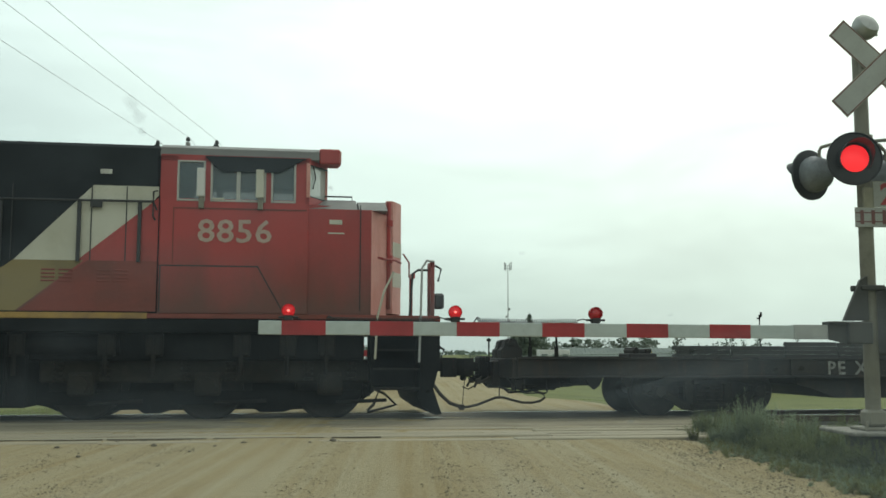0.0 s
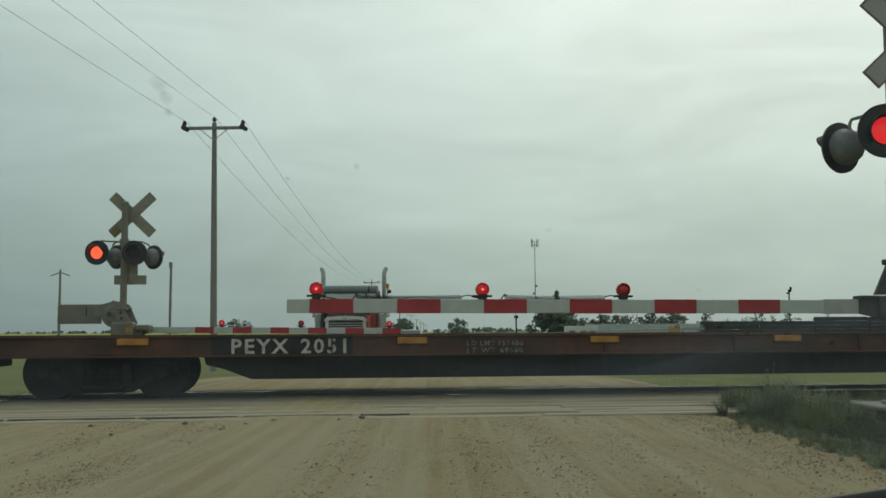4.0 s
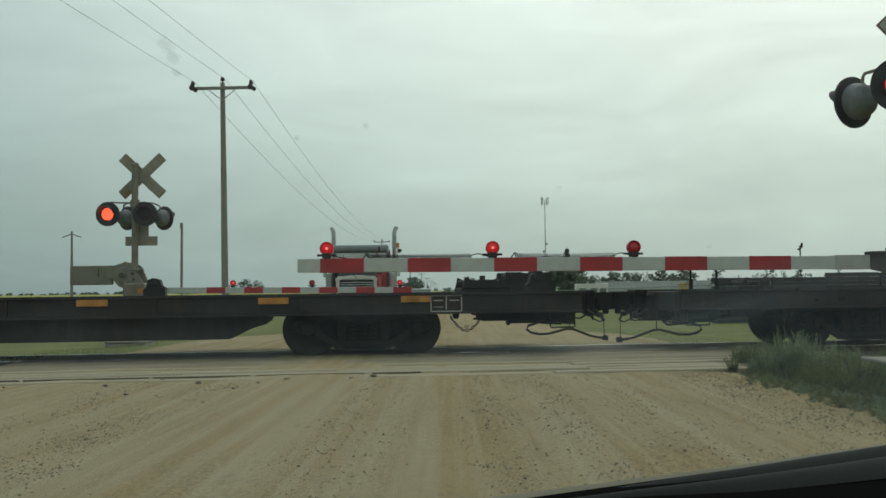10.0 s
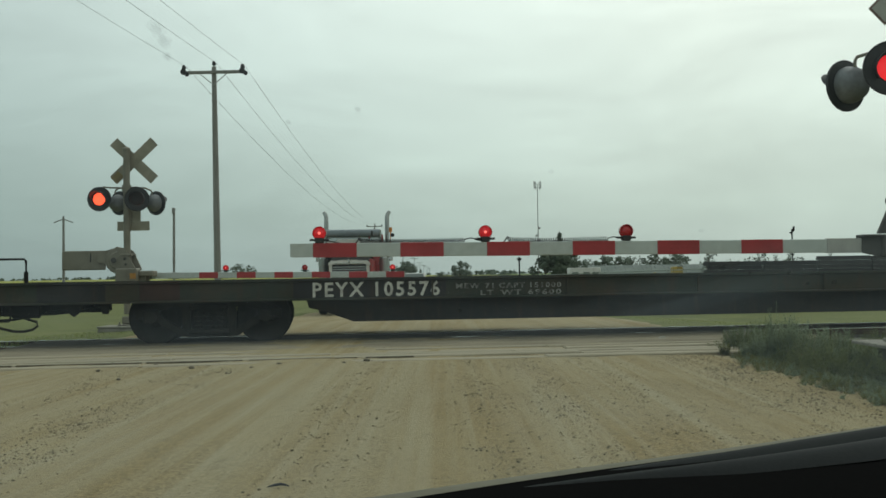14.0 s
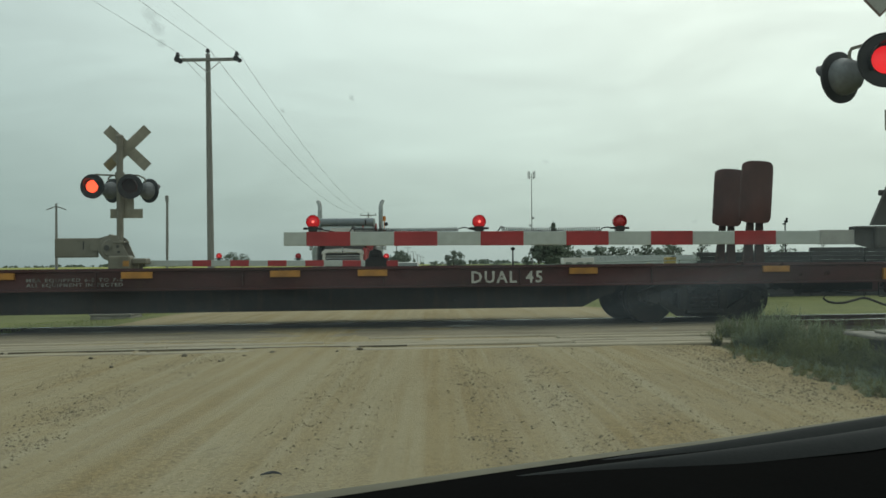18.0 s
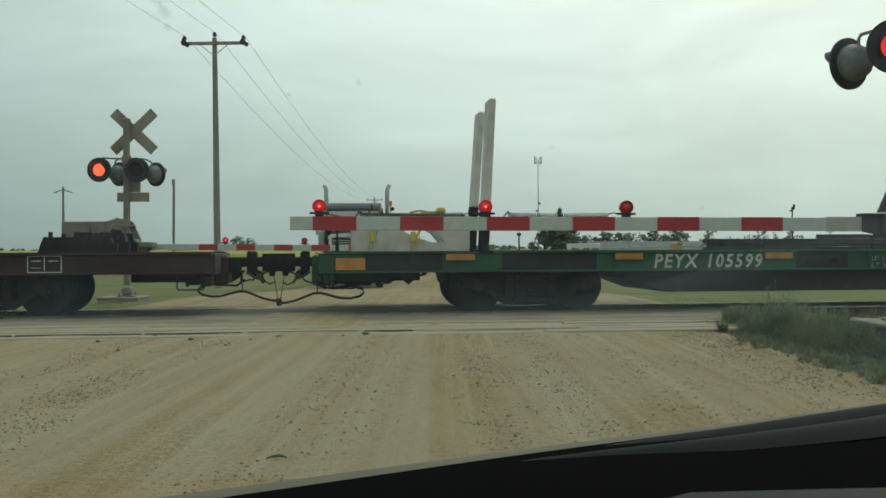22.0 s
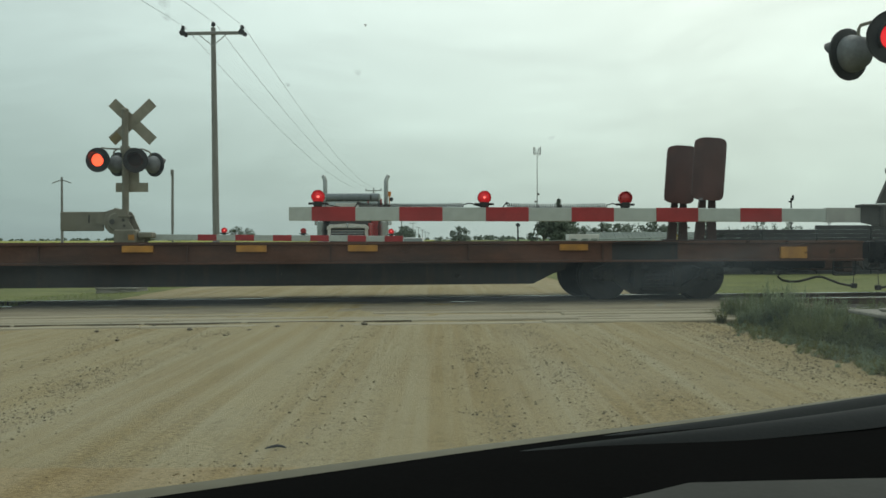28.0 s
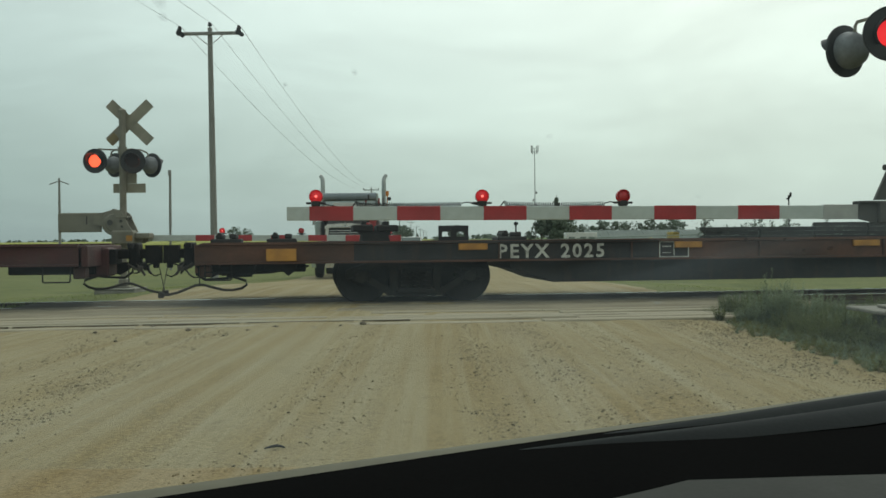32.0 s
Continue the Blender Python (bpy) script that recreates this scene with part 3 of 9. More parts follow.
# Pale tint holds the bright sky behind the locomotive's windscreen.
M_PALEPANE = glass("sky_lit_glass", (0.46, 0.52, 0.49), 0.08, 0.9)
M_PANE = glass("cab_glass", (0.05, 0.085, 0.10), 0.08, 0.72)
M_CABIN = material("grey_cabin_lining", (0.10, 0.10, 0.10), 0.9, 0, None, 0.3, 4.0, 0.05)
M_CARPAINT = material("dark_car_paint", (0.05, 0.055, 0.06), 0.4, 0.3, (0.09, 0.085, 0.07), 0.5, 2.0, 0.0, coat=0.5)


def dusty_glass():
    """Tinted windscreen: mostly clear, with a thin uneven film of dust, smears and insect marks that scatter the
    daylight; veiling haze is put into the same film.
    """
    m = bpy.data.materials.new("dusty_hazy_windscreen")
    m.use_nodes = True
    n, l = m.node_tree.nodes, m.node_tree.links
    n.clear()
    out, mix = n.new("ShaderNodeOutputMaterial"), n.new("ShaderNodeMixShader")
    clear, film = n.new("ShaderNodeBsdfTransparent"), n.new("ShaderNodeBsdfTranslucent")
    clear.inputs[0].default_value = (0.953, 0.986, 0.955, 1)
    film.inputs[0].default_value = (0.56, 0.69, 0.74, 1)
    tc, mp = n.new("ShaderNodeTexCoord"), n.new("ShaderNodeMapping")
    mp.inputs["Scale"].default_value = (1.0, 1.0, 2.2)
    mp.inputs["Rotation"].default_value = (0, radians(35), 0)
    l.new(tc.outputs["Object"], mp.inputs[0])
    nz = n.new("ShaderNodeTexNoise")
    nz.inputs["Scale"].default_value, nz.inputs["Detail"].default_value, nz.inputs["Roughness"].default_value = 5.5, 5.0, 0.6
    l.new(mp.outputs[0], nz.inputs["Vector"])
    r = n.new("ShaderNodeMapRange")
    for k, v in (("From Min", 0.42), ("From Max", 0.80), ("To Min", 0.008), ("To Max", 0.048)):
        r.inputs[k].default_value = v
    l.new(nz.outputs["Fac"], r.inputs["Value"])
    vo = n.new("ShaderNodeTexVoronoi")
    vo.inputs["Scale"].default_value = 26.0
    l.new(tc.outputs["Object"], vo.inputs["Vector"])
    sp = n.new("ShaderNodeMapRange")
    for k, v in (("From Min", 0.10), ("From Max", 0.03), ("To Min", 0.0), ("To Max", 0.13)):
        sp.inputs[k].default_value = v
    l.new(vo.outputs["Distance"], sp.inputs["Value"])
    pick = n.new("ShaderNodeSeparateColor")
    l.new(vo.outputs["Color"], pick.inputs[0])
    few = n.new("ShaderNodeMath")
    few.operation = "GREATER_THAN"
    few.inputs[1].default_value = 0.93
    l.new(pick.outputs[0], few.inputs[0])
    ml, ad = n.new("ShaderNodeMath"), n.new("ShaderNodeMath")
    ml.operation, ad.operation = "MULTIPLY", "ADD"
    l.new(sp.outputs[0], ml.inputs[0]), l.new(few.outputs[0], ml.inputs[1])
    l.new(ml.outputs[0], ad.inputs[0]), l.new(r.outputs[0], ad.inputs[1])
    # bluish veiling haze, put in as film that thickens low on the glass
    pz, low, more = n.new("ShaderNodeSeparateXYZ"), n.new("ShaderNodeMapRange"), n.new("ShaderNodeMath")
    l.new(tc.outputs["Object"], pz.inputs[0]), l.new(pz.outputs["Z"], low.inputs["Value"])
    for k, v in (("From Min", 1.02), ("From Max", 0.962), ("To Min", 0.0), ("To Max", 0.024)):
        low.inputs[k].default_value = v
    more.operation = "ADD"
    l.new(ad.outputs[0], more.inputs[0]), l.new(low.outputs[0], more.inputs[1])
    # two long hazy smears, streaky along their length
    total = more.outputs[0]
    for mid, turn, size, weight in (((0.24, 0.822, 1.019), 14, (0.18, 0.32, 0.034), 0.062), ((0.022, 0.725, 1.080), 52, (0.050, 0.30, 0.020), 0.05)):
        place = n.new("ShaderNodeMapping")
        place.vector_type = "TEXTURE"
        place.inputs["Location"].default_value, place.inputs["Rotation"].default_value, place.inputs["Scale"].default_value = mid, (0, -radians(turn), 0), size
        l.new(tc.outputs["Object"], place.inputs[0])
        ball, streak, soft_, hard, plus = n.new("ShaderNodeTexGradient"), n.new("ShaderNodeTexNoise"), n.new("ShaderNodeMapRange"), n.new("ShaderNodeMath"), n.new("ShaderNodeMath")
        ball.gradient_type = "SPHERICAL"
        l.new(place.outputs[0], ball.inputs[0])
        wide_ = n.new("ShaderNodeMapping")
        wide_.inputs["Scale"].default_value = (0.5, 1.0, 3.0)
        l.new(place.outputs[0], wide_.inputs[0]), l.new(wide_.outputs[0], streak.inputs["Vector"])
        streak.inputs["Scale"].default_value, streak.inputs["Detail"].default_value = 1.6, 5.0
        for k, v in (("From Min", 0.3), ("From Max", 0.72), ("To Min", 0.25), ("To Max", 1.0)):
            soft_.inputs[k].default_value = v
        l.new(streak.outputs["Fac"], soft_.inputs["Value"])
        hard.operation = "MULTIPLY"
        l.new(ball.outputs["Fac"], hard.inputs[0]), l.new(soft_.outputs[0], hard.inputs[1])
        plus.operation = "MULTIPLY_ADD"
        plus.inputs[1].default_value = weight
        l.new(hard.outputs[0], plus.inputs[0]), l.new(total, plus.inputs[2])
        total = plus.outputs[0]
    l.new(total, mix.inputs[0]), l.new(clear.outputs[0], mix.inputs[1]), l.new(film.outputs[0], mix.inputs[2])
    l.new(mix.outputs[0], out.inputs[0])
    return m


M_SCREEN = dusty_glass()


def spot(name, colour, alpha):
    m = material(name, colour, 0.9, 0, None, 0.4, 300.0, 0.0, specular=0.1)
    m.node_tree.nodes["Principled BSDF"].inputs["Alpha"].default_value = alpha
    return m


M_SPLASH = spot("dried_splash", (0.55, 0.58, 0.56), 0.35)
M_SMUDGE = spot("grey_smear", (0.20, 0.22, 0.22), 0.05)
M_BUCKFACE = material("weathered_white_sheeting", (0.34, 0.345, 0.32), 0.55, 0, (0.26, 0.26, 0.235), 0.5, 4.0, 0.03)
M_BUCKEDGE = material("faded_red_border", (0.15, 0.055, 0.05), 0.5, 0, (0.10, 0.045, 0.04), 0.5, 4.0, 0.03)


# ---------------------------------------------------------------- mesh helpers
class Shape:
    """Collects vertices and faces of one part."""

    def __init__(self):
        self.v, self.f = [], []

    def add(self, verts, faces, m=None):
        k = len(self.v)
        self.v += [tuple(m @ Vector(p)) for p in verts] if m is not None else [tuple(p) for p in verts]
        self.f += [tuple(i + k for i in f) for f in faces]
        return self

    def box(self, x0, x1, y0, y1, z0, z1, bev=0.0, m=None):
        """A box between two corners, its edges chamfered by bev."""
        if bev <= 0:
            vs = [(x, y, z) for x in (x0, x1) for y in (y0, y1) for z in (z0, z1)]
            return self.add(vs, [(0, 1, 3, 2), (4, 6, 7, 5), (0, 4, 5, 1), (2, 3, 7, 6), (0, 2, 6, 4), (1, 5, 7, 3)], m)
        c = Vector(((x0 + x1) / 2, (y0 + y1) / 2, (z0 + z1) / 2))
        h = ((x1 - x0) / 2, (y1 - y0) / 2, (z1 - z0) / 2)
        b = min(bev, *(q * 0.49 for q in h))
        vs, at = [], {}
        for sx in (-1, 1):
            for sy in (-1, 1):
                for sz in (-1, 1):
                    s = (sx, sy, sz)
                    for ax in range(3):
                        p = [s[k] * (h[k] if k == ax else h[k] - b) for k in range(3)]
                        at[s, ax] = len(vs)
                        vs.append(tuple(c + Vector(p)))
        fs = []
        for ax in range(3):
            u, w = [k for k in range(3) if k != ax]
            for sg in (-1, 1):
                ring = []
                for su, sw in ((-1, -1), (1, -1), (1, 1), (-1, 1)):
                    s = [0, 0, 0]
                    s[ax], s[u], s[w] = sg, su, sw
                    ring.append(at[tuple(s), ax])
                fs.append(ring)
            for su in (-1, 1):
                for sw in (-1, 1):
                    s0, s1 = [0, 0, 0], [0, 0, 0]
                    s0[ax], s1[ax] = -1, 1
                    s0[u] = s1[u] = su
                    s0[w] = s1[w] = sw
                    fs.append([at[tuple(s0), u], at[tuple(s1), u], at[tuple(s1), w], at[tuple(s0), w]])
        for sx in (-1, 1):
            for sy in (-1, 1):
                for sz in (-1, 1):
                    fs.append([at[(sx, sy, sz), k] for k in range(3)])
        out = []
        for f in fs:
            pts = [Vector(vs[i]) for i in f]
            nrm = (pts[1] - pts[0]).cross(pts[2] - pts[0])
            out.append(tuple(f) if nrm.dot(sum(pts, Vector()) / len(pts) - c) > 0 else tuple(reversed(f)))
        return self.add(vs, out, m)

    def rod(self, a, b, r, r2=None, n=10, caps=True):
        """A round bar from a to b."""
        a, b = Vector(a), Vector(b)
        r2 = r if r2 is None else r2
        q = (b - a).to_track_quat("Z", "Y")
        vs = []
        for p, rr in ((a, r), (b, r2)):
            for i in range(n):
                t = 2 * math.pi * i / n
                vs.append(p + q @ Vector((rr * math.cos(t), rr * math.sin(t), 0)))
        fs = [(i, (i + 1) % n, n + (i + 1) % n, n + i) for i in range(n)]
        if caps:
            fs += [tuple(range(n - 1, -1, -1)), tuple(range(n, 2 * n))]
        return self.add(vs, fs)

    def tube(self, pts, r, n=8):
        """A bent round bar through the points."""
        pts = [Vector(p) for p in pts]
        vs, fs = [], []
        for i, p in enumerate(pts):
            d = pts[min(i + 1, len(pts) - 1)] - pts[max(i - 1, 0)]
            q = d.to_track_quat("Z", "Y")
            rr = r[i] if isinstance(r, (list, tuple)) else r
            for k in range(n):
                t = 2 * math.pi * k / n
                vs.append(p + q @ Vector((rr * math.cos(t), rr * math.sin(t), 0)))
        for i in range(len(pts) - 1):
            for k in range(n):
                fs.append((i * n + k, i * n + (k + 1) % n, (i + 1) * n + (k + 1) % n, (i + 1) * n + k))
        fs += [tuple(range(n - 1, -1, -1)), tuple(range((len(pts) - 1) * n, len(pts) * n))]
        return self.add(vs, fs)

    def lathe(self, prof, m, n=24):
        """A profile of (radius, along z) turned round z, then posed by m."""
        vs, fs = [], []
        for r, z in prof:
            for k in range(n):
                t = 2 * math.pi * k / n
                vs.append((r * math.cos(t), r * math.sin(t), z))
        for i in range(len(prof) - 1):
            for k in range(n):
                fs.append((i * n + k, i * n + (k + 1) % n, (i + 1) * n + (k + 1) % n, (i + 1) * n + k))
        if prof[0][0] > 1e-4:
            fs.append(tuple(range(n - 1, -1, -1)))
        if prof[-1][0] > 1e-4:
            fs.append(tuple(range((len(prof) - 1) * n, len(prof) * n)))
        return self.add(vs, fs, m)

    def slab(self, poly, axis, a, b):
        """A polygon drawn in the plane across axis ('x': y,z; 'y': x,z; 'z': x,y), thick from a to b."""
        def at(p, d):
            return {"x": (d, p[0], p[1]), "y": (p[0], d, p[1]), "z": (p[0], p[1], d)}[axis]
        n = len(poly)
        vs = [at(p, a) for p in poly] + [at(p, b) for p in poly]
        fs = [tuple(range(n - 1, -1, -1)), tuple(range(n, 2 * n))]
        fs += [(i, (i + 1) % n, n + (i + 1) % n, n + i) for i in range(n)]
        return self.add(vs, fs)

    def mesh(self, name, mat, smooth=32):
        me = bpy.data.meshes.new(name)
        me.from_pydata(self.v, [], self.f)
        bm = bmesh.new()
        bm.from_mesh(me)
        if len(bm.faces) < 4000:
            bmesh.ops.recalc_face_normals(bm, faces=bm.faces)
        bm.to_mesh(me)
        bm.free()
        me.materials.append(mat)
        if smooth:
            me.shade_smooth()
            me.set_sharp_from_angle(angle=radians(smooth))
        return me


def part(name, shape, mat, parent, label="", m=None, smooth=32):
    ob = new(name, shape.mesh(name, mat, smooth) if isinstance(shape, Shape) else shape)
    ob.parent = parent
    if m is not None:
        ob.matrix_basis = m
    return tagged(ob, label)


def thing(name, m, label, category, group="", kind=""):
    ob = new(name)
    ob.empty_display_size = 0.2
    ob.matrix_basis = m
    return tagged(ob, label, category, group, kind)


def solid(name, shape, mat, label, category, group="", kind="", m=None, smooth=32):
    ob = new(name, shape.mesh(name, mat, smooth))
    if m is not None:
        ob.matrix_basis = m
    return tagged(ob, label, category, group, kind)


def lettering(text, size, mat, bold=0.0, spacing=1.0, shear=0.0, wide=1.0):
    """A mesh of raised letters that stand upright, facing -y, their left foot at the origin."""
    cu = bpy.data.curves.new("letters", "FONT")
    cu.body, cu.size, cu.extrude, cu.offset, cu.space_character, cu.shear = text, size, 0.003, bold, spacing, shear
    cu.resolution_u = 2
    ob = bpy.data.objects.new("letters", cu)
    scene.collection.objects.link(ob)
    me = bpy.data.meshes.new_from_object(ob.evaluated_get(bpy.context.evaluated_depsgraph_get()))
    bpy.data.objects.remove(ob)
    me.transform(Matrix.Rotation(radians(90), 4, "X") @ Matrix.Diagonal((wide, 1, 1, 1)))
    me.materials.clear()
    me.materials.append(mat)
    return me


def track_point(s, off=0.0, z=0.0):
    """A place on the running track: s metres along it to the right, off metres beyond its centre line."""
    c, n = math.cos(TRACK), math.sin(TRACK)
    return Vector((s * c - off * n, TRACK_Y + s * n + off * c, z))


def track_pose(s, off=0.0, z=0.0):
    return Matrix.Translation(track_point(s, off, z)) @ Matrix.Rotation(TRACK, 4, "Z")


# ---------------------------------------------------------------- the train's way
def train_way(t):
    """How far the train has gone, in metres, at t seconds."""
    return 16.614 * t + 0.0105 * t * t


ROWS = [0.5 * k for k in range(65)]


# ---------------------------------------------------------------- ground, road and tracks
def smooth_step(a, b, x):
    t = min(1.0, max(0.0, (x - a) / (b - a)))
    return t * t * (3 - 2 * t)


def road_level(y):
    """The road lies level up to the crossing, then falls a little."""
    return -0.34 * smooth_step(20.5, 36, y) - 0.25 * smooth_step(40, 120, y)


def road_edges(y):
    """Left and right edge of the gravel, x."""
    n1 = noise.noise((0.0, y * 0.35, 3.0)) * 0.35 + noise.noise((0.0, y * 1.7, 9.0)) * 0.12
    n2 = noise.noise((5.0, y * 0.35, 3.0)) * 0.15 + noise.noise((7.0, y * 1.7, 9.0)) * 0.10
    left = -7.6 + 1.4 * smooth_step(12, 20, y) + 1.3 * smooth_step(26, 45, y)
    right = 3.98 - 0.36 * smooth_step(12.4, 13.6, y) + 0.85 * smooth_step(13, 19, y) - 0.6 * smooth_step(26, 45, y) - 1.1 * smooth_step(45, 90, y)
    return left + n1, right + n2


def ground_level(x, y):
    l, r = road_edges(y)
    out = max(l - x, x - r, 0.0)
    bumps = 0.05 * noise.noise((x * 0.4, y * 0.4, 0.0)) * smooth_step(0.0, 2.0, out)
    return road_level(y) - 0.05 - 0.28 * smooth_step(0.0, 4.5, out) + bumps


def steps(a, b, near, far):
    """Coordinates from a to b, close together round the crossing and wider further off."""
    out, v = [], 0.0
    while v < b:
        out.append(v)
        v += near + far * max(0.0, abs(v) - 20) * 0.12
    out.append(b)
    neg, v = [], -near
    while v > a:
        neg.append(v)
        v -= near + far * max(0.0, abs(v) - 20) * 0.12
    return [a] + neg[::-1] + out


gx, gy = steps(-2600, 2600, 0.9, 1.0), steps(-300, 4200, 0.9, 1.0)
g = Shape()
g.v = [(x, y, ground_level(x, y)) for y in gy for x in gx]
w = len(gx)
g.f = [(j * w + i, j * w + i + 1, (j + 1) * w + i + 1, (j + 1) * w + i) for j in range(len(gy) - 1) for i in range(w - 1)]
solid("ground", g, M_GRASS, "flat prairie of rough green grass", "ground", kind="structure", smooth=180)

r = Shape()
across = 44
ys = [-12 + 0.3 * k for k in range(86)] + [13.8 + 0.1 * k for k in range(72)] + [21 + 0.3 * k for k in range(90)] + [48 + 4 * k for k in range(110)]
for y in ys:
    l, rr = road_edges(y)
    for i in range(across + 1):
        u = i / across
        x = l + (rr - l) * u
        crown = 0.03 * (1 - (2 * u - 1) ** 2) - 0.075 * smooth_step(0.93, 1.0, abs(2 * u - 1))
        rut = 0.014 * noise.noise((x * 1.5, y * 0.05, 1.0)) + 0.008 * noise.noise((x * 5, y * 1.2, 2.0))
        o = (y - TRACK_Y - 0.13 * x) * math.cos(TRACK)
        dip = 0.07 * smooth_step(0.80, 0.68, abs(o)) - 0.012 * smooth_step(2.4, 1.0, abs(o)) * smooth_step(-5.9, -5.3, x)
        r.v.append((x, y, road_level(y) + crown - 0.03 + rut - dip))
k = across + 1
r.f = [(j * k + i, j * k + i + 1, (j + 1) * k + i + 1, (j + 1) * k + i) for j in range(len(ys) - 1) for i in range(across)]
solid("road", r, M_ROAD, "dusty tan gravel road with tyre tracks", "road", kind="structure", smooth=180)


BANDS = ((-5.1, 0.5, 0.45), (-3.55, 0.16, 0.35), (-2.45, 0.30, 1.0), (-1.25, 0.36, 0.62), (0.30, 0.15, 0.32), (0.98, 0.22, 0.45), (1.6, 0.2, 0.25), (2.55, 0.42, 1.3))


def thrown(x, y):
    """How thickly loose stones lie between the wheel tracks."""
    x += 0.12 * noise.noise((x, y * 0.35, 7.0))
    return 0.05 + sum(w * math.exp(-((x - c) / s) ** 2) for c, s, w in BANDS) * (0.7 + 0.8 * noise.noise((x * 2, y * 0.8, 3.0)))


def stones(name, count, region, sizes, mat, label, seed, ridges=True):
    rnd = random.Random(seed)
    s = Shape()
    made = 0
    while made < count:
        x, y = region(rnd)
        if ridges and thrown(x, y) < rnd.random():
            continue
        a = sizes[0] + (sizes[1] - sizes[0]) * rnd.random() ** 3.2
        z = road_level(y) + 0.03 * (1 - ((x + 1.8) / 5.8) ** 2) - 0.034
        t, e, f = rnd.random() * 6.28, 0.6 + rnd.random() * 0.6, 0.45 + rnd.random() * 0.5
        c, n = math.cos(t), math.sin(t)
        vs = [(x + a * (c * px * e - n * py), y + a * (n * px * e + c * py), z + a * f * pz + a * 0.2)
              for px, py, pz in ((1, 0, 0), (0.2, 0.9, 0.1), (-1, 0.2, 0), (-0.1, -1, 0), (0.3, 0.1, 0.9), (-0.4, -0.2, 0.8))]
        s.add(vs, [(0, 1, 4), (1, 2, 5), (1, 5, 4), (2, 3, 5), (3, 0, 4), (3, 4, 5)])
        made += 1
    solid(name, s, mat, label, "gravel", kind="stuff", smooth=0)


stones("road_gravel", 60000, lambda q: (q.uniform(-6.2, 3.8), 3.4 + 10 * q.random() ** 1.25), (0.003, 0.0135), M_STONE, "loose gravel stones scattered on the road", 4)
stones("verge_gravel", 9000, lambda q: (2.95 + 0.95 * q.random() - 0.8 * q.random(), 4.5 + 8.3 * q.random()), (0.003, 0.018), M_STONE, "coarser loose stones along the road edge", 5, False)
stones("crossing_gravel", 2200, lambda q: (q.uniform(-6.6, 4.6), q.uniform(14.4, 16.6)), (0.004, 0.016), M_STONE, "loose gravel strewn between planks and rails", 6, False)
clods = ((-3.45, 12.1, 0.06), (-5.6, 11.9, 0.05), (-5.0, 11.3, 0.04), (-0.95, 12.25, 0.085), (-2.2, 11.5, 0.05), (-2.9, 11.6, 0.075), (-3.35, 10.4, 0.05), (-1.95, 11.9, 0.07), (-4.6, 10.0, 0.05), (-2.35, 10.9, 0.045), (-1.2, 12.0, 0.05), (-3.9, 11.4, 0.05))
for x, y, a in clods:
    a *= 0.5
    s = Shape()
    s.lathe([(0.0, -0.3 * a), (0.8 * a, -0.1 * a), (1.0 * a, 0.2 * a), (0.75 * a, 0.55 * a), (0.3 * a, 0.75 * a), (0.0, 0.8 * a)], Matrix.Translation((x, y, 0.0)), 9)
    s.v = [(p[0] + 0.25 * a * noise.noise((p[0] * 20, p[1] * 20, p[2] * 20)), p[1] + 0.25 * a * noise.noise((p[1] * 20, p[0] * 20, p[2] * 9)), p[2]) for p in s.v]
    solid("clod", s, M_CLOD, "dark earth clod lying on the gravel road", "stone", "clods on the road")
# a scrap of tread rubber on the road
s = Shape()
s.tube([(-0.875, 4.96, 0.008), (-0.845, 4.985, 0.012), (-0.82, 4.995, 0.014), (-0.795, 4.99, 0.012), (-0.775, 4.975, 0.008)], [0.003, 0.007, 0.008, 0.006, 0.003], 6)
solid("rubber_scrap", s, M_RUBBER, "curled black strip of rubber lying on gravel", "debris")


def ballast(name, off, s0, s1, half):
    b = Shape()
    n = int((s1 - s0) / 0.5)
    for i in range(n + 1):
        sa = s0 + (s1 - s0) * i / n
        for o, z in ((-half - 0.9, -0.34), (-half, -0.14), (0, -0.11), (half, -0.14), (half + 0.9, -0.34)):
            p = track_point(sa, off + o + 0.08 * noise.noise((sa * 2, o, 1)))
            b.v.append((p.x, p.y, z + 0.03 * noise.noise((sa * 3, o * 3, 0))))
    b.f = [(j * 5 + i, j * 5 + i + 1, (j + 1) * 5 + i + 1, (j + 1) * 5 + i) for j in range(n) for i in range(4)]
    solid(name, b, M_BALLAST, "grey crushed-stone ballast bed under the rails", "ballast", kind="structure", smooth=180)


def railway(name, off, s0, s1, label):
    tr = thing(name, Matrix.Identity(4), label, "railway track", kind="structure")
    for side in (-0.753, 0.753):
        prof = [(-0.07, -0.17), (0.07, -0.17), (0.07, -0.155), (0.012, -0.13), (0.012, -0.045), (0.036, -0.03), (0.036, -0.006), (-0.036, -0.006), (-0.036, -0.03), (-0.012, -0.045), (-0.012, -0.13), (-0.07, -0.155)]
        sh = Shape().slab(prof, "x", s0, s1)
        rail = part("rail", sh, M_RAIL, tr, m=track_pose(0, off + side, RAIL_Z))
        part("railhead", Shape().box(s0, s1, -0.0362, 0.0362, -0.016, 0.001, 0.006), M_RAILTOP, rail, "polished running surface")
    return tr


main = railway("main_track", 0.0, -70, 130, "running track with rust-sided polished rails")
side = railway("siding_track", -4.05, 4.4, 60, "siding rails sunk flush in the gravel crossing")
for a, b in ((-70, -7.3), (5.2, 130)):
    ballast("ballast", 0.0, a, b, 1.35)
tie = Shape().box(-0.115, 0.115, -1.3, 1.3, -0.30, -0.125, 0.012).mesh("sleeper", M_SLEEPER)
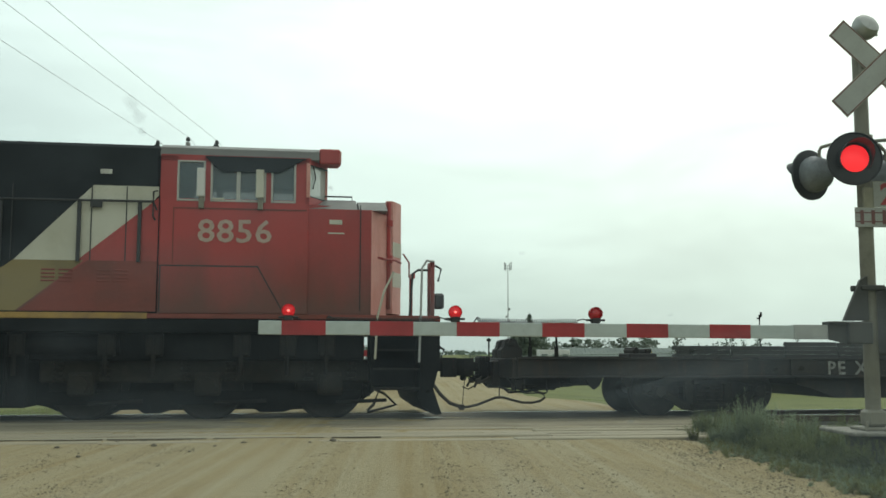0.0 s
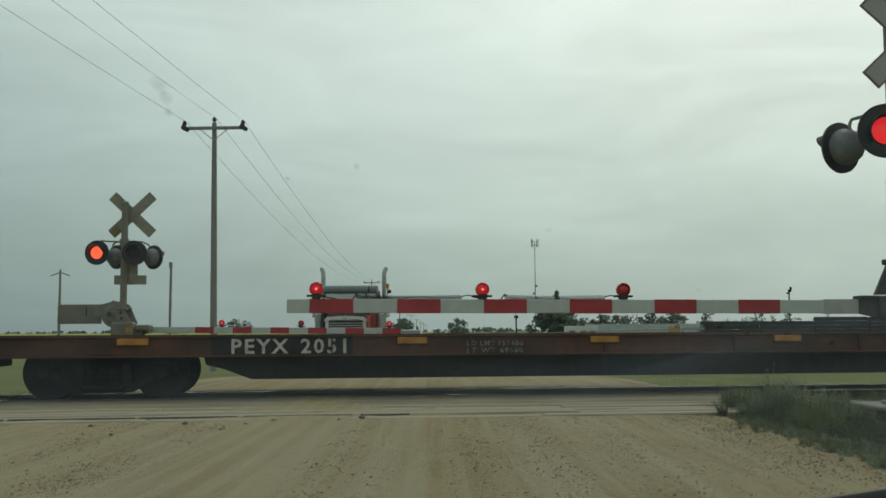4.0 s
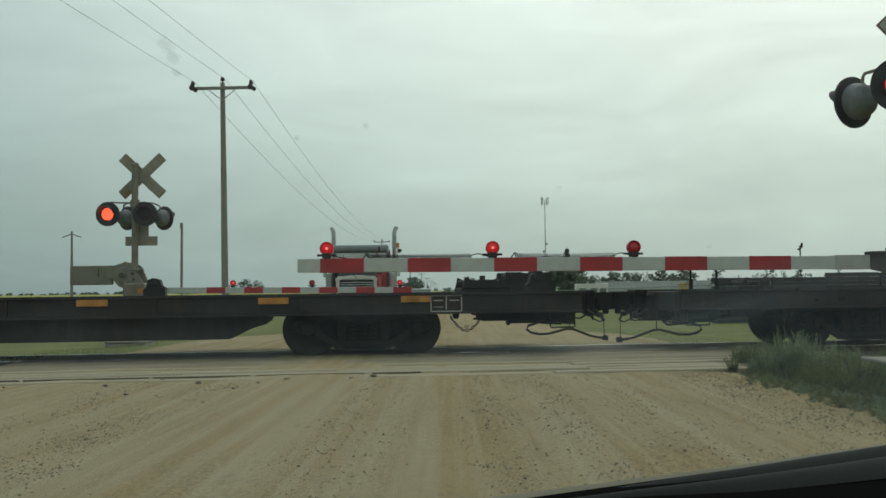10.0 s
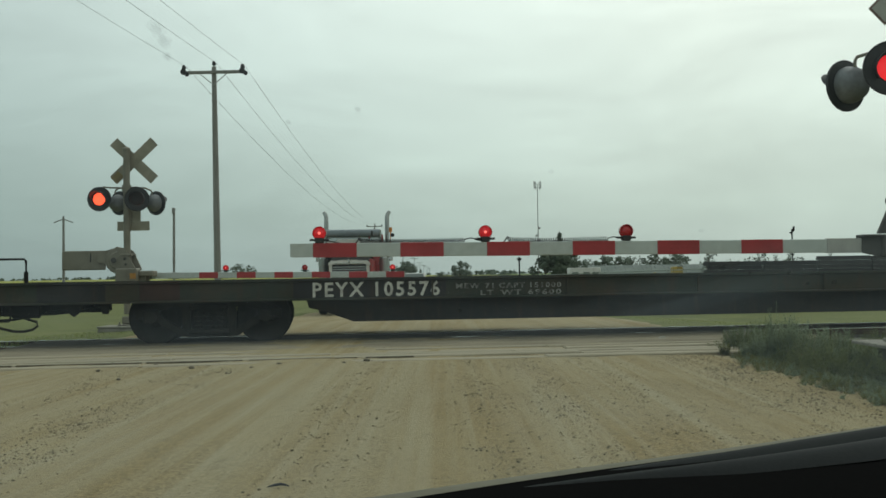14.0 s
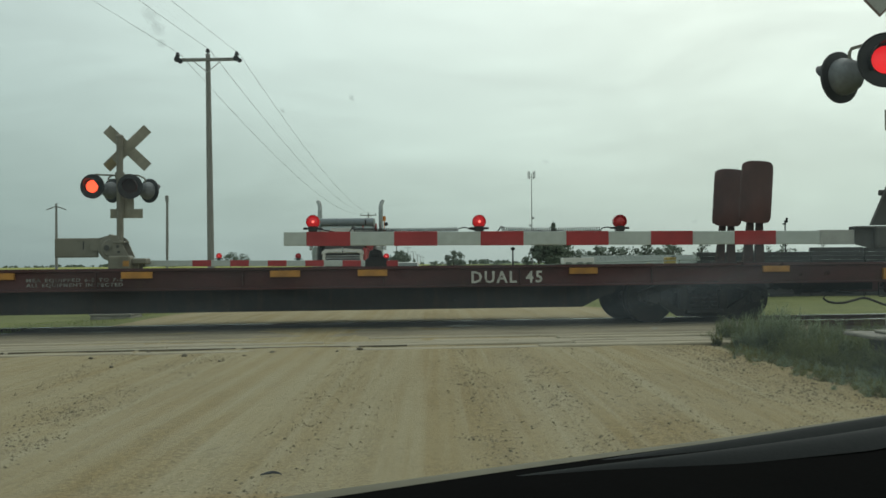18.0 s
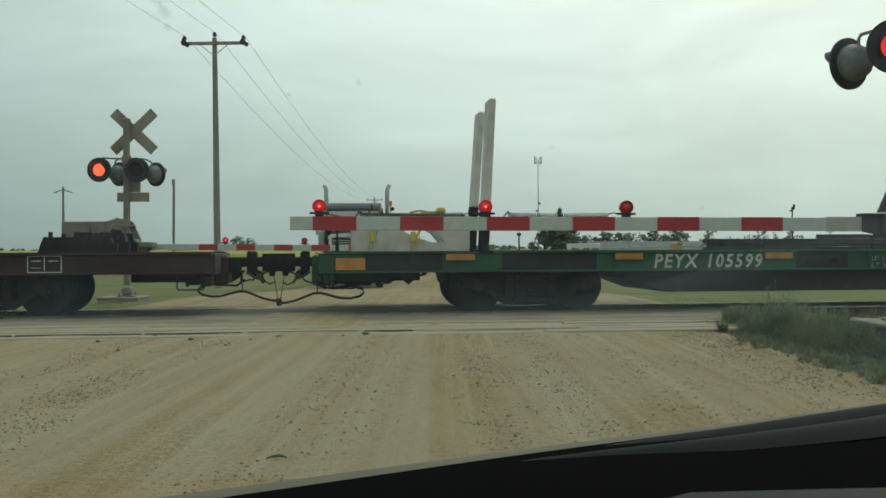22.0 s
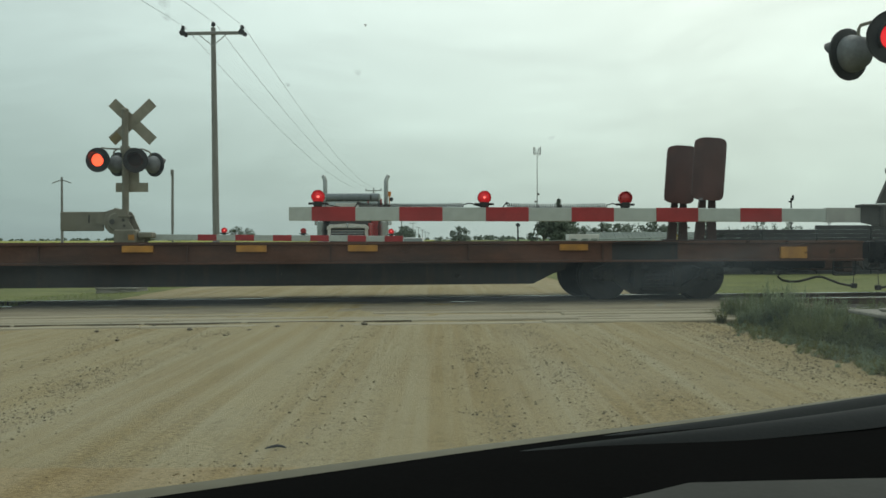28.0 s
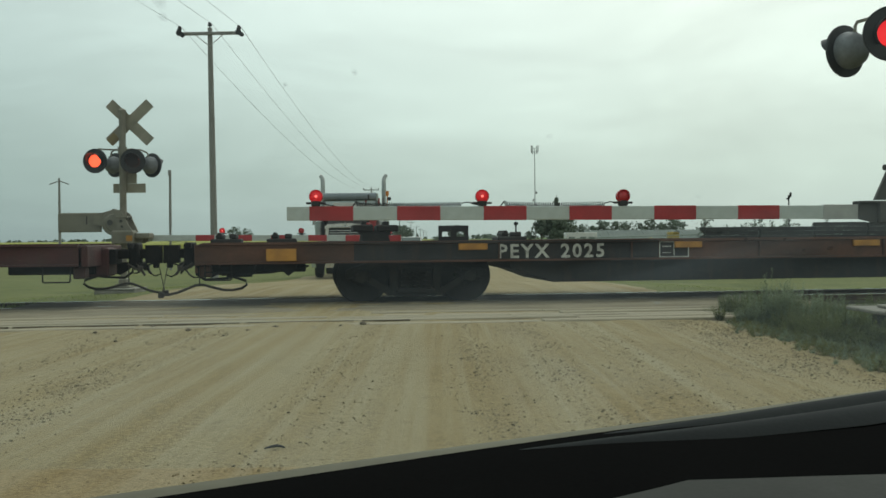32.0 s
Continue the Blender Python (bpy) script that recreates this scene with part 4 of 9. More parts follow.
for k in range(46):
    s = -7.6 - 0.52 * k if k < 18 else 5.4 + 0.52 * (k - 18)
    part("sleeper", tie, None, main, m=track_pose(s, 0.03 * math.sin(k * 7.0), RAIL_Z - 0.03))

# packed fill between the running rails where the road crosses, darkened for the train's shade, and the grey dirt
# shoulder before them
def fill_strip(name, off0, off1, top, mat, label, seed, ragged):
    b, n, k = Shape(), 90, 8
    for i in range(n + 1):
        sa = -7.0 + 12.6 * i / n
        for j in range(k + 1):
            o = off0 + (off1 - off0) * j / k + (ragged * noise.noise((sa * 0.8, seed, 0.0)) + 0.4 * ragged * noise.noise((sa * 3.0, seed, 4.0)) if j == 0 else 0.0)
            p = track_point(sa, o)
            down = 0.03 if j in (0, k) or i in (0, n) else 0.0
            b.v.append((p.x, p.y, top + 0.010 * noise.noise((sa * 1.5, o * 4, seed)) - down))
    b.f = [(i * (k + 1) + j, (i + 1) * (k + 1) + j, (i + 1) * (k + 1) + j + 1, i * (k + 1) + j + 1) for i in range(n) for j in range(k)]
    solid(name, b, mat, label, "crossing fill", kind="structure", smooth=180)


fill_strip("crossing_fill", -0.705, 0.705, -0.004, M_SHADEFILL, "dark packed fill between the running rails, train shade in its colour", 3.0, 0.0)
fill_strip("crossing_shoulder", -1.35, -0.80, 0.012, M_SHADEFILL, "dark dirt along the near rail, train shade in its colour", 5.0, 0.22)
fill_strip("crossing_apron", -2.95, -1.15, 0.006, M_DIRT, "grey packed dirt between planks and rails", 8.0, 0.12)

# planking of the siding crossing
planking = thing("crossing_planking", Matrix.Identity(4), "pale worn timber planks set in the gravel crossing", "level crossing", kind="structure")
rnd = random.Random(11)
for row in range(8):
    o = -4.95 + 0.245 * row + (0.07 if row > 4 else 0.0)
    if row in (1, 6):
        continue
    s = -7.4 + rnd.uniform(0, 0.8)
    while s < 3.9:
        ln = rnd.uniform(2.2, 3.2)
        if row == 0 and -1.6 < s < 0.2:
            s = 0.4
        pl = Shape().box(0.008, ln - 0.008, -0.117, 0.117, -0.1, 0.0, 0.014)
        part("plank", pl, M_PLANK, planking, m=track_pose(s, o, 0.006 + rnd.uniform(-0.006, 0.006)) @ pose(0, 0, 0, rnd.uniform(-1.5, 1.5), rnd.uniform(-0.25, 0.25), rnd.uniform(-0.25, 0.25)))
        s += ln

# ragged dark strips along the planking's near side stand for its shadow gap
rnd = random.Random(12)
for x0, x1 in ((-6.6, -5.2), (-5.15, -3.7), (-3.65, -2.5), (-2.42, -1.1), (-1.0, -0.4)):
    y0, y1 = 12.83 + 0.128 * x0, 12.83 + 0.128 * x1
    b = Shape()
    n = 8
    top, low = [], []
    for k in range(n + 1):
        t = k / n
        x, y = x0 + (x1 - x0) * t, y0 + (y1 - y0) * t
        top.append((x, y + 0.008 + rnd.uniform(0, 0.03)))
        low.append((x, y - rnd.uniform(0, 0.02)))
    b.slab(low + top[::-1], "z", -0.08, road_level(12.5) + 0.012)
    part("edge_board", b, M_GAPSHADE, planking)


# ---------------------------------------------------------------- plants
def blades(name, count, region, tall, mat, label, seed, lean=0.5, leafy=0.0, width=0.006):
    """Grass or weeds: thin bent blades, some with small leaves, as one stuff object."""
    rnd = random.Random(seed)
    s = Shape()
    for _ in range(count):
        x, y, k = region(rnd)
        h = (tall[0] + (tall[1] - tall[0]) * rnd.random()) * k
        z = ground_level(x, y) - 0.01
        a, q = rnd.random() * 6.283, lean * h * rnd.random()
        dx, dy = math.cos(a), math.sin(a)
        wx, wy = -dy * width, dx * width
        p = [(x, y, z), (x + dx * q * 0.3, y + dy * q * 0.3, z + h * 0.55), (x + dx * q, y + dy * q, z + h)]
        s.add([(p[0][0] - wx, p[0][1] - wy, p[0][2]), (p[0][0] + wx, p[0][1] + wy, p[0][2]),
               (p[1][0] + wx * 0.8, p[1][1] + wy * 0.8, p[1][2]), (p[1][0] - wx * 0.8, p[1][1] - wy * 0.8, p[1][2]), p[2]],
              [(0, 1, 2, 3), (3, 2, 4)])
        if leafy and rnd.random() < leafy:
            for j in range(9):
                f = 0.18 + 0.8 * rnd.random()
                c = Vector((x + dx * q * f * f, y + dy * q * f * f, z + h * f))
                b, e, ln = rnd.random() * 6.283, rnd.uniform(0.1, 0.9), rnd.uniform(0.025, 0.06) * (1.15 - 0.5 * f)
                d = Vector((math.cos(b), math.sin(b), e)).normalized() * ln
                n = Vector((-math.sin(b), math.cos(b), 0)) * ln * 0.10
                s.add([c, c + d * 0.5 + n, c + d, c + d * 0.5 - n], [(0, 1, 2, 3)])
    return solid(name, s, mat, label, "plants", kind="stuff", smooth=0)


def weed_patch(q):
    while True:
        x, y = q.uniform(3.4, 8.6), q.uniform(7.2, 14.2)
        edge = 3.54 + 0.16 * noise.noise((x, y * 0.9, 2.0))
        if x > edge and noise.noise((x * 0.9, y * 0.9, 8.0)) > (-0.9 if y > 11 else -0.5) + 0.3 * q.random() and not (4.28 < x < 4.80 and 9.72 < y < 10.23):
            near = smooth_step(edge, edge + 0.4, x)
            return x, y, 0.25 + 0.75 * near * (0.45 + 0.55 * smooth_step(8.6, 11.2, y)) * (0.8 + 0.5 * noise.noise((x * 1.3, y * 1.3, 5.0)))


blades("roadside_weeds", 5000, weed_patch, (0.16, 0.42), M_LEAF, "feathery grey-green weeds beside the signal mast", 21, 0.75, 0.7, 0.003)
blades("verge_grass", 5000, weed_patch, (0.06, 0.24), M_LEAF, "short green grass among the weeds", 22, 0.8, 0.0, 0.005)
blades("dry_stalks", 45, weed_patch, (0.4, 0.72), M_DRY, "dry straw-coloured stalks above the weeds", 23, 0.4, 0.0, 0.004)


def track_verge(q):
    while True:
        if q.random() < 0.4:
            x, y = q.uniform(-17, -6.2), q.uniform(18.0, 27)
        else:
            x, y = q.uniform(4.6, 22), q.uniform(19.5, 32)
        if noise.noise((x * 0.5, y * 0.5, 1.0)) > -0.4:
            return x, y, 1.0


blades("long_grass", 15000, track_verge, (0.015, 0.045), M_GRASSBLADE, "long green grass beyond the tracks", 24, 0.9, 0.0, 0.008)
blades("left_verge_grass", 3600, lambda q: (q.uniform(-13, -6.9), q.uniform(13.6, 17.4), 1.0), (0.04, 0.13), M_GRASSBLADE, "grass and weeds along the ballast", 25, 0.7, 0.1, 0.008)


def field(name, corners, z0, z1, mat, label):
    s = Shape()
    (xa, ya), (xb, yb) = corners
    nx, ny = 50, 40
    for j in range(ny + 1):
        for i in range(nx + 1):
            x, y = xa + (xb - xa) * (i / nx), ya + (yb - ya) * (j / ny) ** 2.2
            edge = i in (0, nx) or j in (0, ny)
            s.v.append((x, y, z0 if edge else z1 + 0.16 * noise.noise((x * 0.3, y * 0.3, 0)) + 0.1 * noise.noise((x * 2, y * 2, 0))))
    s.f = [(j * (nx + 1) + i, j * (nx + 1) + i + 1, (j + 1) * (nx + 1) + i + 1, (j + 1) * (nx + 1) + i) for j in range(ny) for i in range(nx)]
    solid(name, s, mat, label, "field", kind="structure", smooth=180)


field("canola_field", ((-1500, 190), (-16, 2400)), -0.8, 0.35, M_CANOLA, "yellow flowering canola field reaching the horizon")
field("crop_field", ((90, 260), (1500, 2600)), -0.8, 0.2, M_CROP, "green crop field reaching the horizon")


def leaf_cloud(s, rnd, c, r, count, size, squash=1.0):
    for _ in range(count):
        v = Vector((rnd.gauss(0, 1), rnd.gauss(0, 1), rnd.gauss(0, 1))).normalized() * (rnd.random() ** 0.4)
        p = Vector(c) + Vector((v.x * r, v.y * r, v.z * r * squash))
        a = Vector((rnd.gauss(0, 1), rnd.gauss(0, 1), rnd.gauss(0, 1))).normalized() * size * rnd.uniform(0.6, 1.3)
        b = a.orthogonal().normalized() * size * rnd.uniform(0.4, 0.9)
        s.add([p - a, p + b, p + a, p - b], [(0, 1, 2, 3)])


# soft feathery bushes among the weeds: leafy stems that fan out of each clump
def leafy_stems(s, q, x, y, tall, count, spread, broad=0.085):
    z = ground_level(x, y) - 0.01
    for _ in range(count):
        w, h = q.random() * 6.283, tall * q.uniform(0.45, 1.0)
        out = spread * q.random() ** 0.6
        tip = Vector((x + out * math.cos(w), y + out * math.sin(w), z + h))
        foot = Vector((x + out * 0.35 * math.cos(w), y + out * 0.35 * math.sin(w), z))
        number = int(34 + 90 * h)
        for i in range(number):
            f = 0.08 + 0.92 * (i + q.random()) / number
            c = foot.lerp(tip, f)
            v, ln = q.random() * 6.283, q.uniform(0.028, 0.068) * (1.2 - 0.75 * f)
            d = Vector((math.cos(v), math.sin(v), q.uniform(0.1, 1.3))).normalized() * ln
            n_ = Vector((-math.sin(v), math.cos(v), 0.0)) * ln * broad
            s.add([c, c + d * 0.5 + n_, c + d, c + d * 0.5 - n_], [(0, 1, 2, 3)])


rb = random.Random(61)
dark, pale, dry = Shape(), Shape(), Shape()
for i in range(760):
    x, y, k = weed_patch(rb)
    if k < 0.4 or y < 8.8 or (x > 6.2 and rb.random() < 0.5):
        continue
    # a bare spot of earth shows between the bushes
    if (x - 4.42) ** 2 + ((y - 11.9) * 0.5) ** 2 < 0.075:
        continue
    low = 0.62 if 3.9 < x < 5.2 and 9.2 < y < 10.3 else 1.0
    crest = 1.0 + 0.45 * noise.noise((x * 1.6, y * 0.8, 12.0))
    leafy_stems(pale if noise.noise((x * 1.4, y * 1.1, 30.0)) + rb.uniform(-0.25, 0.25) > 0.12 else dark, rb, x, y, rb.uniform(0.25, 0.50) * k * low * crest, 17, 0.18)
for i in range(56):
    leafy_stems(dark, rb, rb.uniform(4.0, 5.3), rb.uniform(9.15, 9.55), rb.uniform(0.26, 0.40), 16, 0.15)
for x, y, tall in ((3.74, 11.9, 0.40), (3.80, 12.3, 0.44), (4.0, 12.2, 0.56), (4.15, 12.3, 0.58), (4.3, 12.4, 0.54), (3.9, 11.9, 0.50), (4.1, 12.0, 0.56), (4.42, 12.1, 0.44), (4.62, 12.5, 0.44), (4.8, 12.3, 0.42), (3.66, 12.3, 0.26)):
    leafy_stems(pale, rb, x, y, tall, 30, 0.16, 0.12)
# a single pale plume stands above the rest, and a small seedling before them
leafy_stems(pale, rb, 3.88, 12.03, 0.70, 14, 0.08, 0.12)
leafy_stems(dry, rb, 3.50, 12.75, 0.17, 14, 0.10, 0.16)
# thin short grass comes up through the sand along the edge
for i in range(420):
    y = rb.uniform(7.4, 12.3)
    x = 3.52 + 0.16 * noise.noise((3.5, y * 0.9, 2.0)) + rb.gauss(0.08, 0.14)
    leafy_stems(dry if rb.random() < 0.5 else pale, rb, x, y, rb.uniform(0.05, 0.14), 3, 0.05, 0.06)
solid("edge_grass", dry, M_LEAFWARM, "thin yellow-green grass at the edge of the gravel", "plants", kind="stuff", smooth=0)
solid("weed_bushes", dark, M_LEAF, "soft feathery grey-green weed bushes", "plants", kind="stuff", smooth=0)
solid("silvery_weeds", pale, M_LEAFPALE, "paler silvery feathery weeds among the bushes", "plants", kind="stuff", smooth=0)


def broad_tree(name, x, y, h, spread, seed, label, mat, leaves=700, group="", leaf=0.05):
    rnd = random.Random(seed)
    base = ground_level(x, y)
    t = thing(name, Matrix.Translation((x, y, base)), label, "tree", group)
    tr, cr = Shape(), Shape()
    tr.tube([(0, 0, -0.1), (0.02 * h, 0, h * 0.25), (-0.01 * h, 0.01 * h, h * 0.5), (0.01 * h, 0, h * 0.85)], [0.035 * h, 0.028 * h, 0.02 * h, 0.006 * h], 7)
    tops = []
    for k in range(9):
        a, z = k * 2.4 + rnd.random(), h * (0.25 + 0.06 * k)
        e = Vector((math.cos(a) * spread * rnd.uniform(0.5, 0.85), math.sin(a) * spread * rnd.uniform(0.5, 0.85), z + h * rnd.uniform(0.1, 0.22)))
        tr.tube([(0, 0, z), (e.x * 0.5, e.y * 0.5, z + (e.z - z) * 0.6), e], [0.012 * h, 0.008 * h, 0.003 * h], 5)
        tops.append(e)
    tops += [Vector((0, 0, h * 0.9)), Vector((0.1 * spread, 0, h * 0.75)), Vector((-0.2 * spread, 0.1, h * 0.6))]
    for e in tops:
        leaf_cloud(cr, rnd, e, spread * rnd.uniform(0.25, 0.42), leaves // len(tops), h * leaf, 0.8)
    part("trunk", tr, M_BARK, t)
    part("crown", cr, mat, t, smooth=0)
    return t


def spruce(name, x, y, h, r, seed, label, mat, group=""):
    rnd = random.Random(seed)
    t = thing(name, Matrix.Translation((x, y, ground_level(x, y))), label, "tree", group)
    part("trunk", Shape().tube([(0, 0, -0.1), (0, 0, h * 0.5), (0, 0, h)], [0.025 * h, 0.016 * h, 0.003 * h], 7), M_BARK, t)
    cr = Shape()
    for k in range(int(26 + h)):
        z = h * (0.06 + 0.93 * k / (26 + h))
        rr = r * (1 - z / h) ** 0.85 + 0.03 * h
        for q in range(7):
            a = rnd.random() * 6.283
            e = rr * rnd.uniform(0.65, 1.1)
            leaf_cloud(cr, rnd, (math.cos(a) * e * 0.6, math.sin(a) * e * 0.6, z - 0.05 * e), e * 0.45, 8, h * 0.022, 0.4)
    part("crown", cr, mat, t, smooth=0)
    return t


# ---------------------------------------------------------------- crossing signals
BLINK = 0.9907                   # seconds for one full change of the flashing lamps
MOVERS = []                      # (object, rows), keyed by motions() at the end


def lit_first(t):
    """True while the first lamp of each pair is lit."""
    return ((t - 1.12) / BLINK + 0.247) % 1.0 < 0.494


def blink_rows(at, first):
    """A two-faced lens turns its lit or its dark face outwards."""
    rows, angle = [], 0 if lit_first(0.0) == first else 180
    rows.append((0.0, at @ Matrix.Rotation(radians(angle), 4, "Y")))
    was = lit_first(0.0)
    for f in range(1, 957):
        now = lit_first(f / FPS)
        if now != was:
            was = now
            for k in range(4):
                rows.append(((f - 2 + k) / FPS, at @ Matrix.Rotation(radians(angle + 60 * k), 4, "Y")))
            angle += 180
    rows.append((32.0, at @ Matrix.Rotation(radians(angle), 4, "Y")))
    return rows


def lens_mesh(name, radius, lit, dark, dome=0.02, core=None):
    s = Shape().lathe([(0, dome), (radius * 0.2, dome * 0.96), (radius * 0.5, dome * 0.8), (radius * 0.85, dome * 0.4), (radius, 0.004), (radius, -0.004), (radius * 0.85, -dome * 0.4), (radius * 0.5, -dome * 0.8), (0, -dome)], Matrix.Identity(4), 28)
    me = s.mesh(name, lit)
    me.materials.append(dark)
    me.materials.append(core or lit)
    for p in me.polygons:
        p.material_index = 1 if p.center.z <= 0 else 2 if p.center.z > 0.95 * dome else 0
    return me


def flasher(parent, at, face, lit, first=True, label=""):
    """A flashing-light head: black background disc, grey housing, visor and a blinking lens. face: degrees round z; 0 looks to -y."""
    m = Matrix.Translation(at) @ Matrix.Rotation(radians(face), 4, "Z") @ Matrix.Rotation(radians(90), 4, "X")
    head = part("lamp_housing", Shape().lathe([(0.185, -0.005), (0.19, -0.05), (0.178, -0.10), (0.15, -0.17), (0.10, -0.215), (0.04, -0.235), (0.0, -0.237)], Matrix.Identity(4), 28), M_HOUSING, parent, "grey domed lamp housing", m)
    part("background", Shape().lathe([(0.13, -0.012), (0.13, 0.0), (0.246, 0.004), (0.255, 0.018), (0.262, 0.018), (0.262, -0.006), (0.20, -0.014), (0.13, -0.012)], Matrix.Identity(4), 40), M_BLACK, head, "round black background disc")
    vis = Shape()
    rows, n = 5, 26
    for j in range(rows):
        for rad in (0.158, 0.163):
            for i in range(n + 1):
                t = radians(-38 + 256 * i / n)
                reach = 0.08 + 0.17 * max(0.0, math.sin(t)) ** 0.7
                vis.v.append((rad * math.cos(t), rad * math.sin(t), 0.002 + reach * j / (rows - 1)))
    w = 2 * (n + 1)
    for j in range(rows - 1):
        for i in range(n):
            vis.f += [(j * w + i, j * w + i + 1, (j + 1) * w + i + 1, (j + 1) * w + i), (j * w + n + 1 + i, (j + 1) * w + n + 1 + i, (j + 1) * w + n + 2 + i, j * w + n + 2 + i)]
    for i in range(n):
        vis.f.append(((rows - 1) * w + i, (rows - 1) * w + i + 1, (rows - 1) * w + n + 2 + i, (rows - 1) * w + n + 1 + i))
    part("visor", vis, M_BLACK, head, "black sheet-metal visor")
    if lit:
        lens = part("lens", lens_mesh("lens", 0.133, lit, M_DIMRED), None, head, "round red signal lens")
        MOVERS.append((lens, blink_rows(Matrix.Translation((0, 0, 0.012)), first)))
    else:
        part("lens", lens_mesh("lens", 0.133, M_DIMRED, M_DIMRED), None, head, "unlit red signal lens", Matrix.Translation((0, 0, 0.012)))
    return head


def gate_lamp(parent, at, state, turn):
    """A small lamp on the gate arm; state: 'on', 'first', 'second'."""
    base = part("gate_lamp", Shape().box(-0.042, 0.042, -0.035, 0.035, 0.0, 0.05, 0.008).rod((-0.09, 0, 0.03), (0.09, 0, 0.03), 0.011), M_BLACK, parent, "black lamp base on the gate arm", Matrix.Translation(at))
    at2 = Matrix.Translation((0, 0, 0.092)) @ Matrix.Rotation(radians(turn), 4, "X")
    rim = Shape().lathe([(0.059, -0.03), (0.064, -0.03), (0.064, 0.03), (0.059, 0.03), (0.059, -0.03)], at2, 22)
    part("lamp_rim", rim, M_GATELENS, base)
    if state == "on":
        part("lens", lens_mesh("lens", 0.058, M_GATELIT, M_GATELIT, 0.03, M_GATEHOT), None, base, "glowing red lens", at2)
    else:
        lens = part("lens", lens_mesh("lens", 0.058, M_GATELIT, M_GATELENS, 0.03, M_GATEHOT), None, base, "red lens", at2)
        MOVERS.append((lens, blink_rows(at2, state == "first")))


def signal(name, m, spec, label):
    s = thing(name, m, label, "crossing signal", "crossing signals")
    up = spec["pad"]
    # the near foundation is coloured as the shade under its pad
    part("foundation", Shape().box(*((-0.2, 0.24, -0.2, 0.24) if spec["near"] else (-0.36, 0.51, -0.39, 0.44)), -0.5, up - 0.035, 0.03), M_SHADEPAINT if spec["near"] else M_OLDPAD, s, "concrete foundation, shade-dark at the near signal")
    part("pad", Shape().box(-0.37, 0.52, -0.40, 0.45, up - 0.035, up, 0.012), M_PADTOP if spec["near"] else M_OLDPAD, s, "pale concrete pad")
    part("mast_base", Shape().box(-0.17, 0.17, -0.17, 0.17, up, up + 0.03, 0.01).box(-0.10, 0.10, -0.10, 0.10, up + 0.03, up + 0.2, 0.03).rod((0.13, 0.13, up), (0.13, 0.13, up + 0.09), 0.02, n=6).rod((-0.13, -0.13, up), (-0.13, -0.13, up + 0.09), 0.02, n=6).rod((0.13, -0.13, up), (0.13, -0.13, up + 0.09), 0.02, n=6), M_SIGNALGREY, s, "cast mast base")
    top = spec["top"]
    part("mast", Shape().rod((0, 0, 0.3), (0, 0, top), 0.074, 0.07, 20), M_SIGNALGREY, s, "painted steel mast")
    if spec["bell"]:
        bell = part("bell", Shape().lathe([(0.0, -0.05), (0.06, -0.05), (0.10, -0.02), (0.13, 0.04), (0.135, 0.09), (0.115, 0.14), (0.06, 0.17), (0, 0.175)], Matrix.Translation((0.02, -0.02, top + 0.02)) @ pose(0, 0, 0, 60, 0, 20), 22), M_GALV, s, "grey signal bell on the mast top")
        part("clapper", Shape().rod((-0.05, -0.12, top + 0.02), (0.10, -0.1, top + 0.09), 0.014).box(0.06, 0.15, -0.06, 0.04, top - 0.04, top + 0.12, 0.02).rod((0.15, 0, top + 0.0), (0.2, 0, top + 0.0), 0.012), M_GALV, bell)
    else:
        part("mast_cap", Shape().lathe([(0.085, -0.03), (0.085, 0.01), (0.05, 0.04), (0.0, 0.05)], Matrix.Translation((0, 0, top)), 16), M_SIGNALGREY, s)
    # crossbuck: two blades, white face with red border to the road, bare metal behind
    cz, cx = spec["buck"]
    buck = part("crossbuck", Shape().box(-0.04, 0.04, -0.115, -0.06, cz - 0.12, cz + 0.12, 0.01), M_SIGNALGREY, s, "crossbuck of two crossed blades")
    for k, a in enumerate((43.5, -43.5)):
        y = -0.135 - 0.008 * k
        bm_ = Matrix.Translation((cx, y, cz)) @ Matrix.Rotation(radians(a), 4, "Y")
        bl = part("blade", Shape().box(-0.61, 0.61, 0.0, 0.004, -0.115, 0.115, 0.001), M_SIGNBACK, buck, "aluminium crossbuck blade", bm_)
        face = Shape().box(-0.60, 0.60, -0.0025, 0, -0.107, 0.107)
        part("red_border", face, M_BUCKEDGE, buck, "faded red border", bm_)
        part("white_face", Shape().box(-0.588, 0.588, -0.005, -0.0025, -0.096, 0.096), M_BUCKFACE, buck, "white reflective face", bm_)
    # number-of-tracks sign
    tx, tz = spec["sign"]
    sg = part("track_count_sign", Shape().box(tx - 0.35, tx + 0.35, -0.10, -0.096, tz - 0.1, tz + 0.1, 0.001).box(tx - 0.16, tx + 0.16, -0.10, -0.096, tz + 0.102, tz + 0.36, 0.001).box(-0.05, 0.05, -0.096, -0.06, tz - 0.08, tz + 0.3), M_SIGNBACK, s, "sign with the number of tracks")
    part("sign_face", Shape().box(tx - 0.345, tx + 0.345, -0.103, -0.1, tz - 0.095, tz + 0.095).box(tx - 0.155, tx + 0.155, -0.103, -0.1, tz + 0.107, tz + 0.355), M_BUCKFACE, sg, "white sign face")
    rails = Shape()
    for zz in (-0.045, 0.045):
        rails.box(tx - 0.34, tx + 0.34, -0.106, -0.103, tz + zz - 0.006, tz + zz + 0.006)
    for k in range(6):
        xx = tx - 0.28 + 0.112 * k
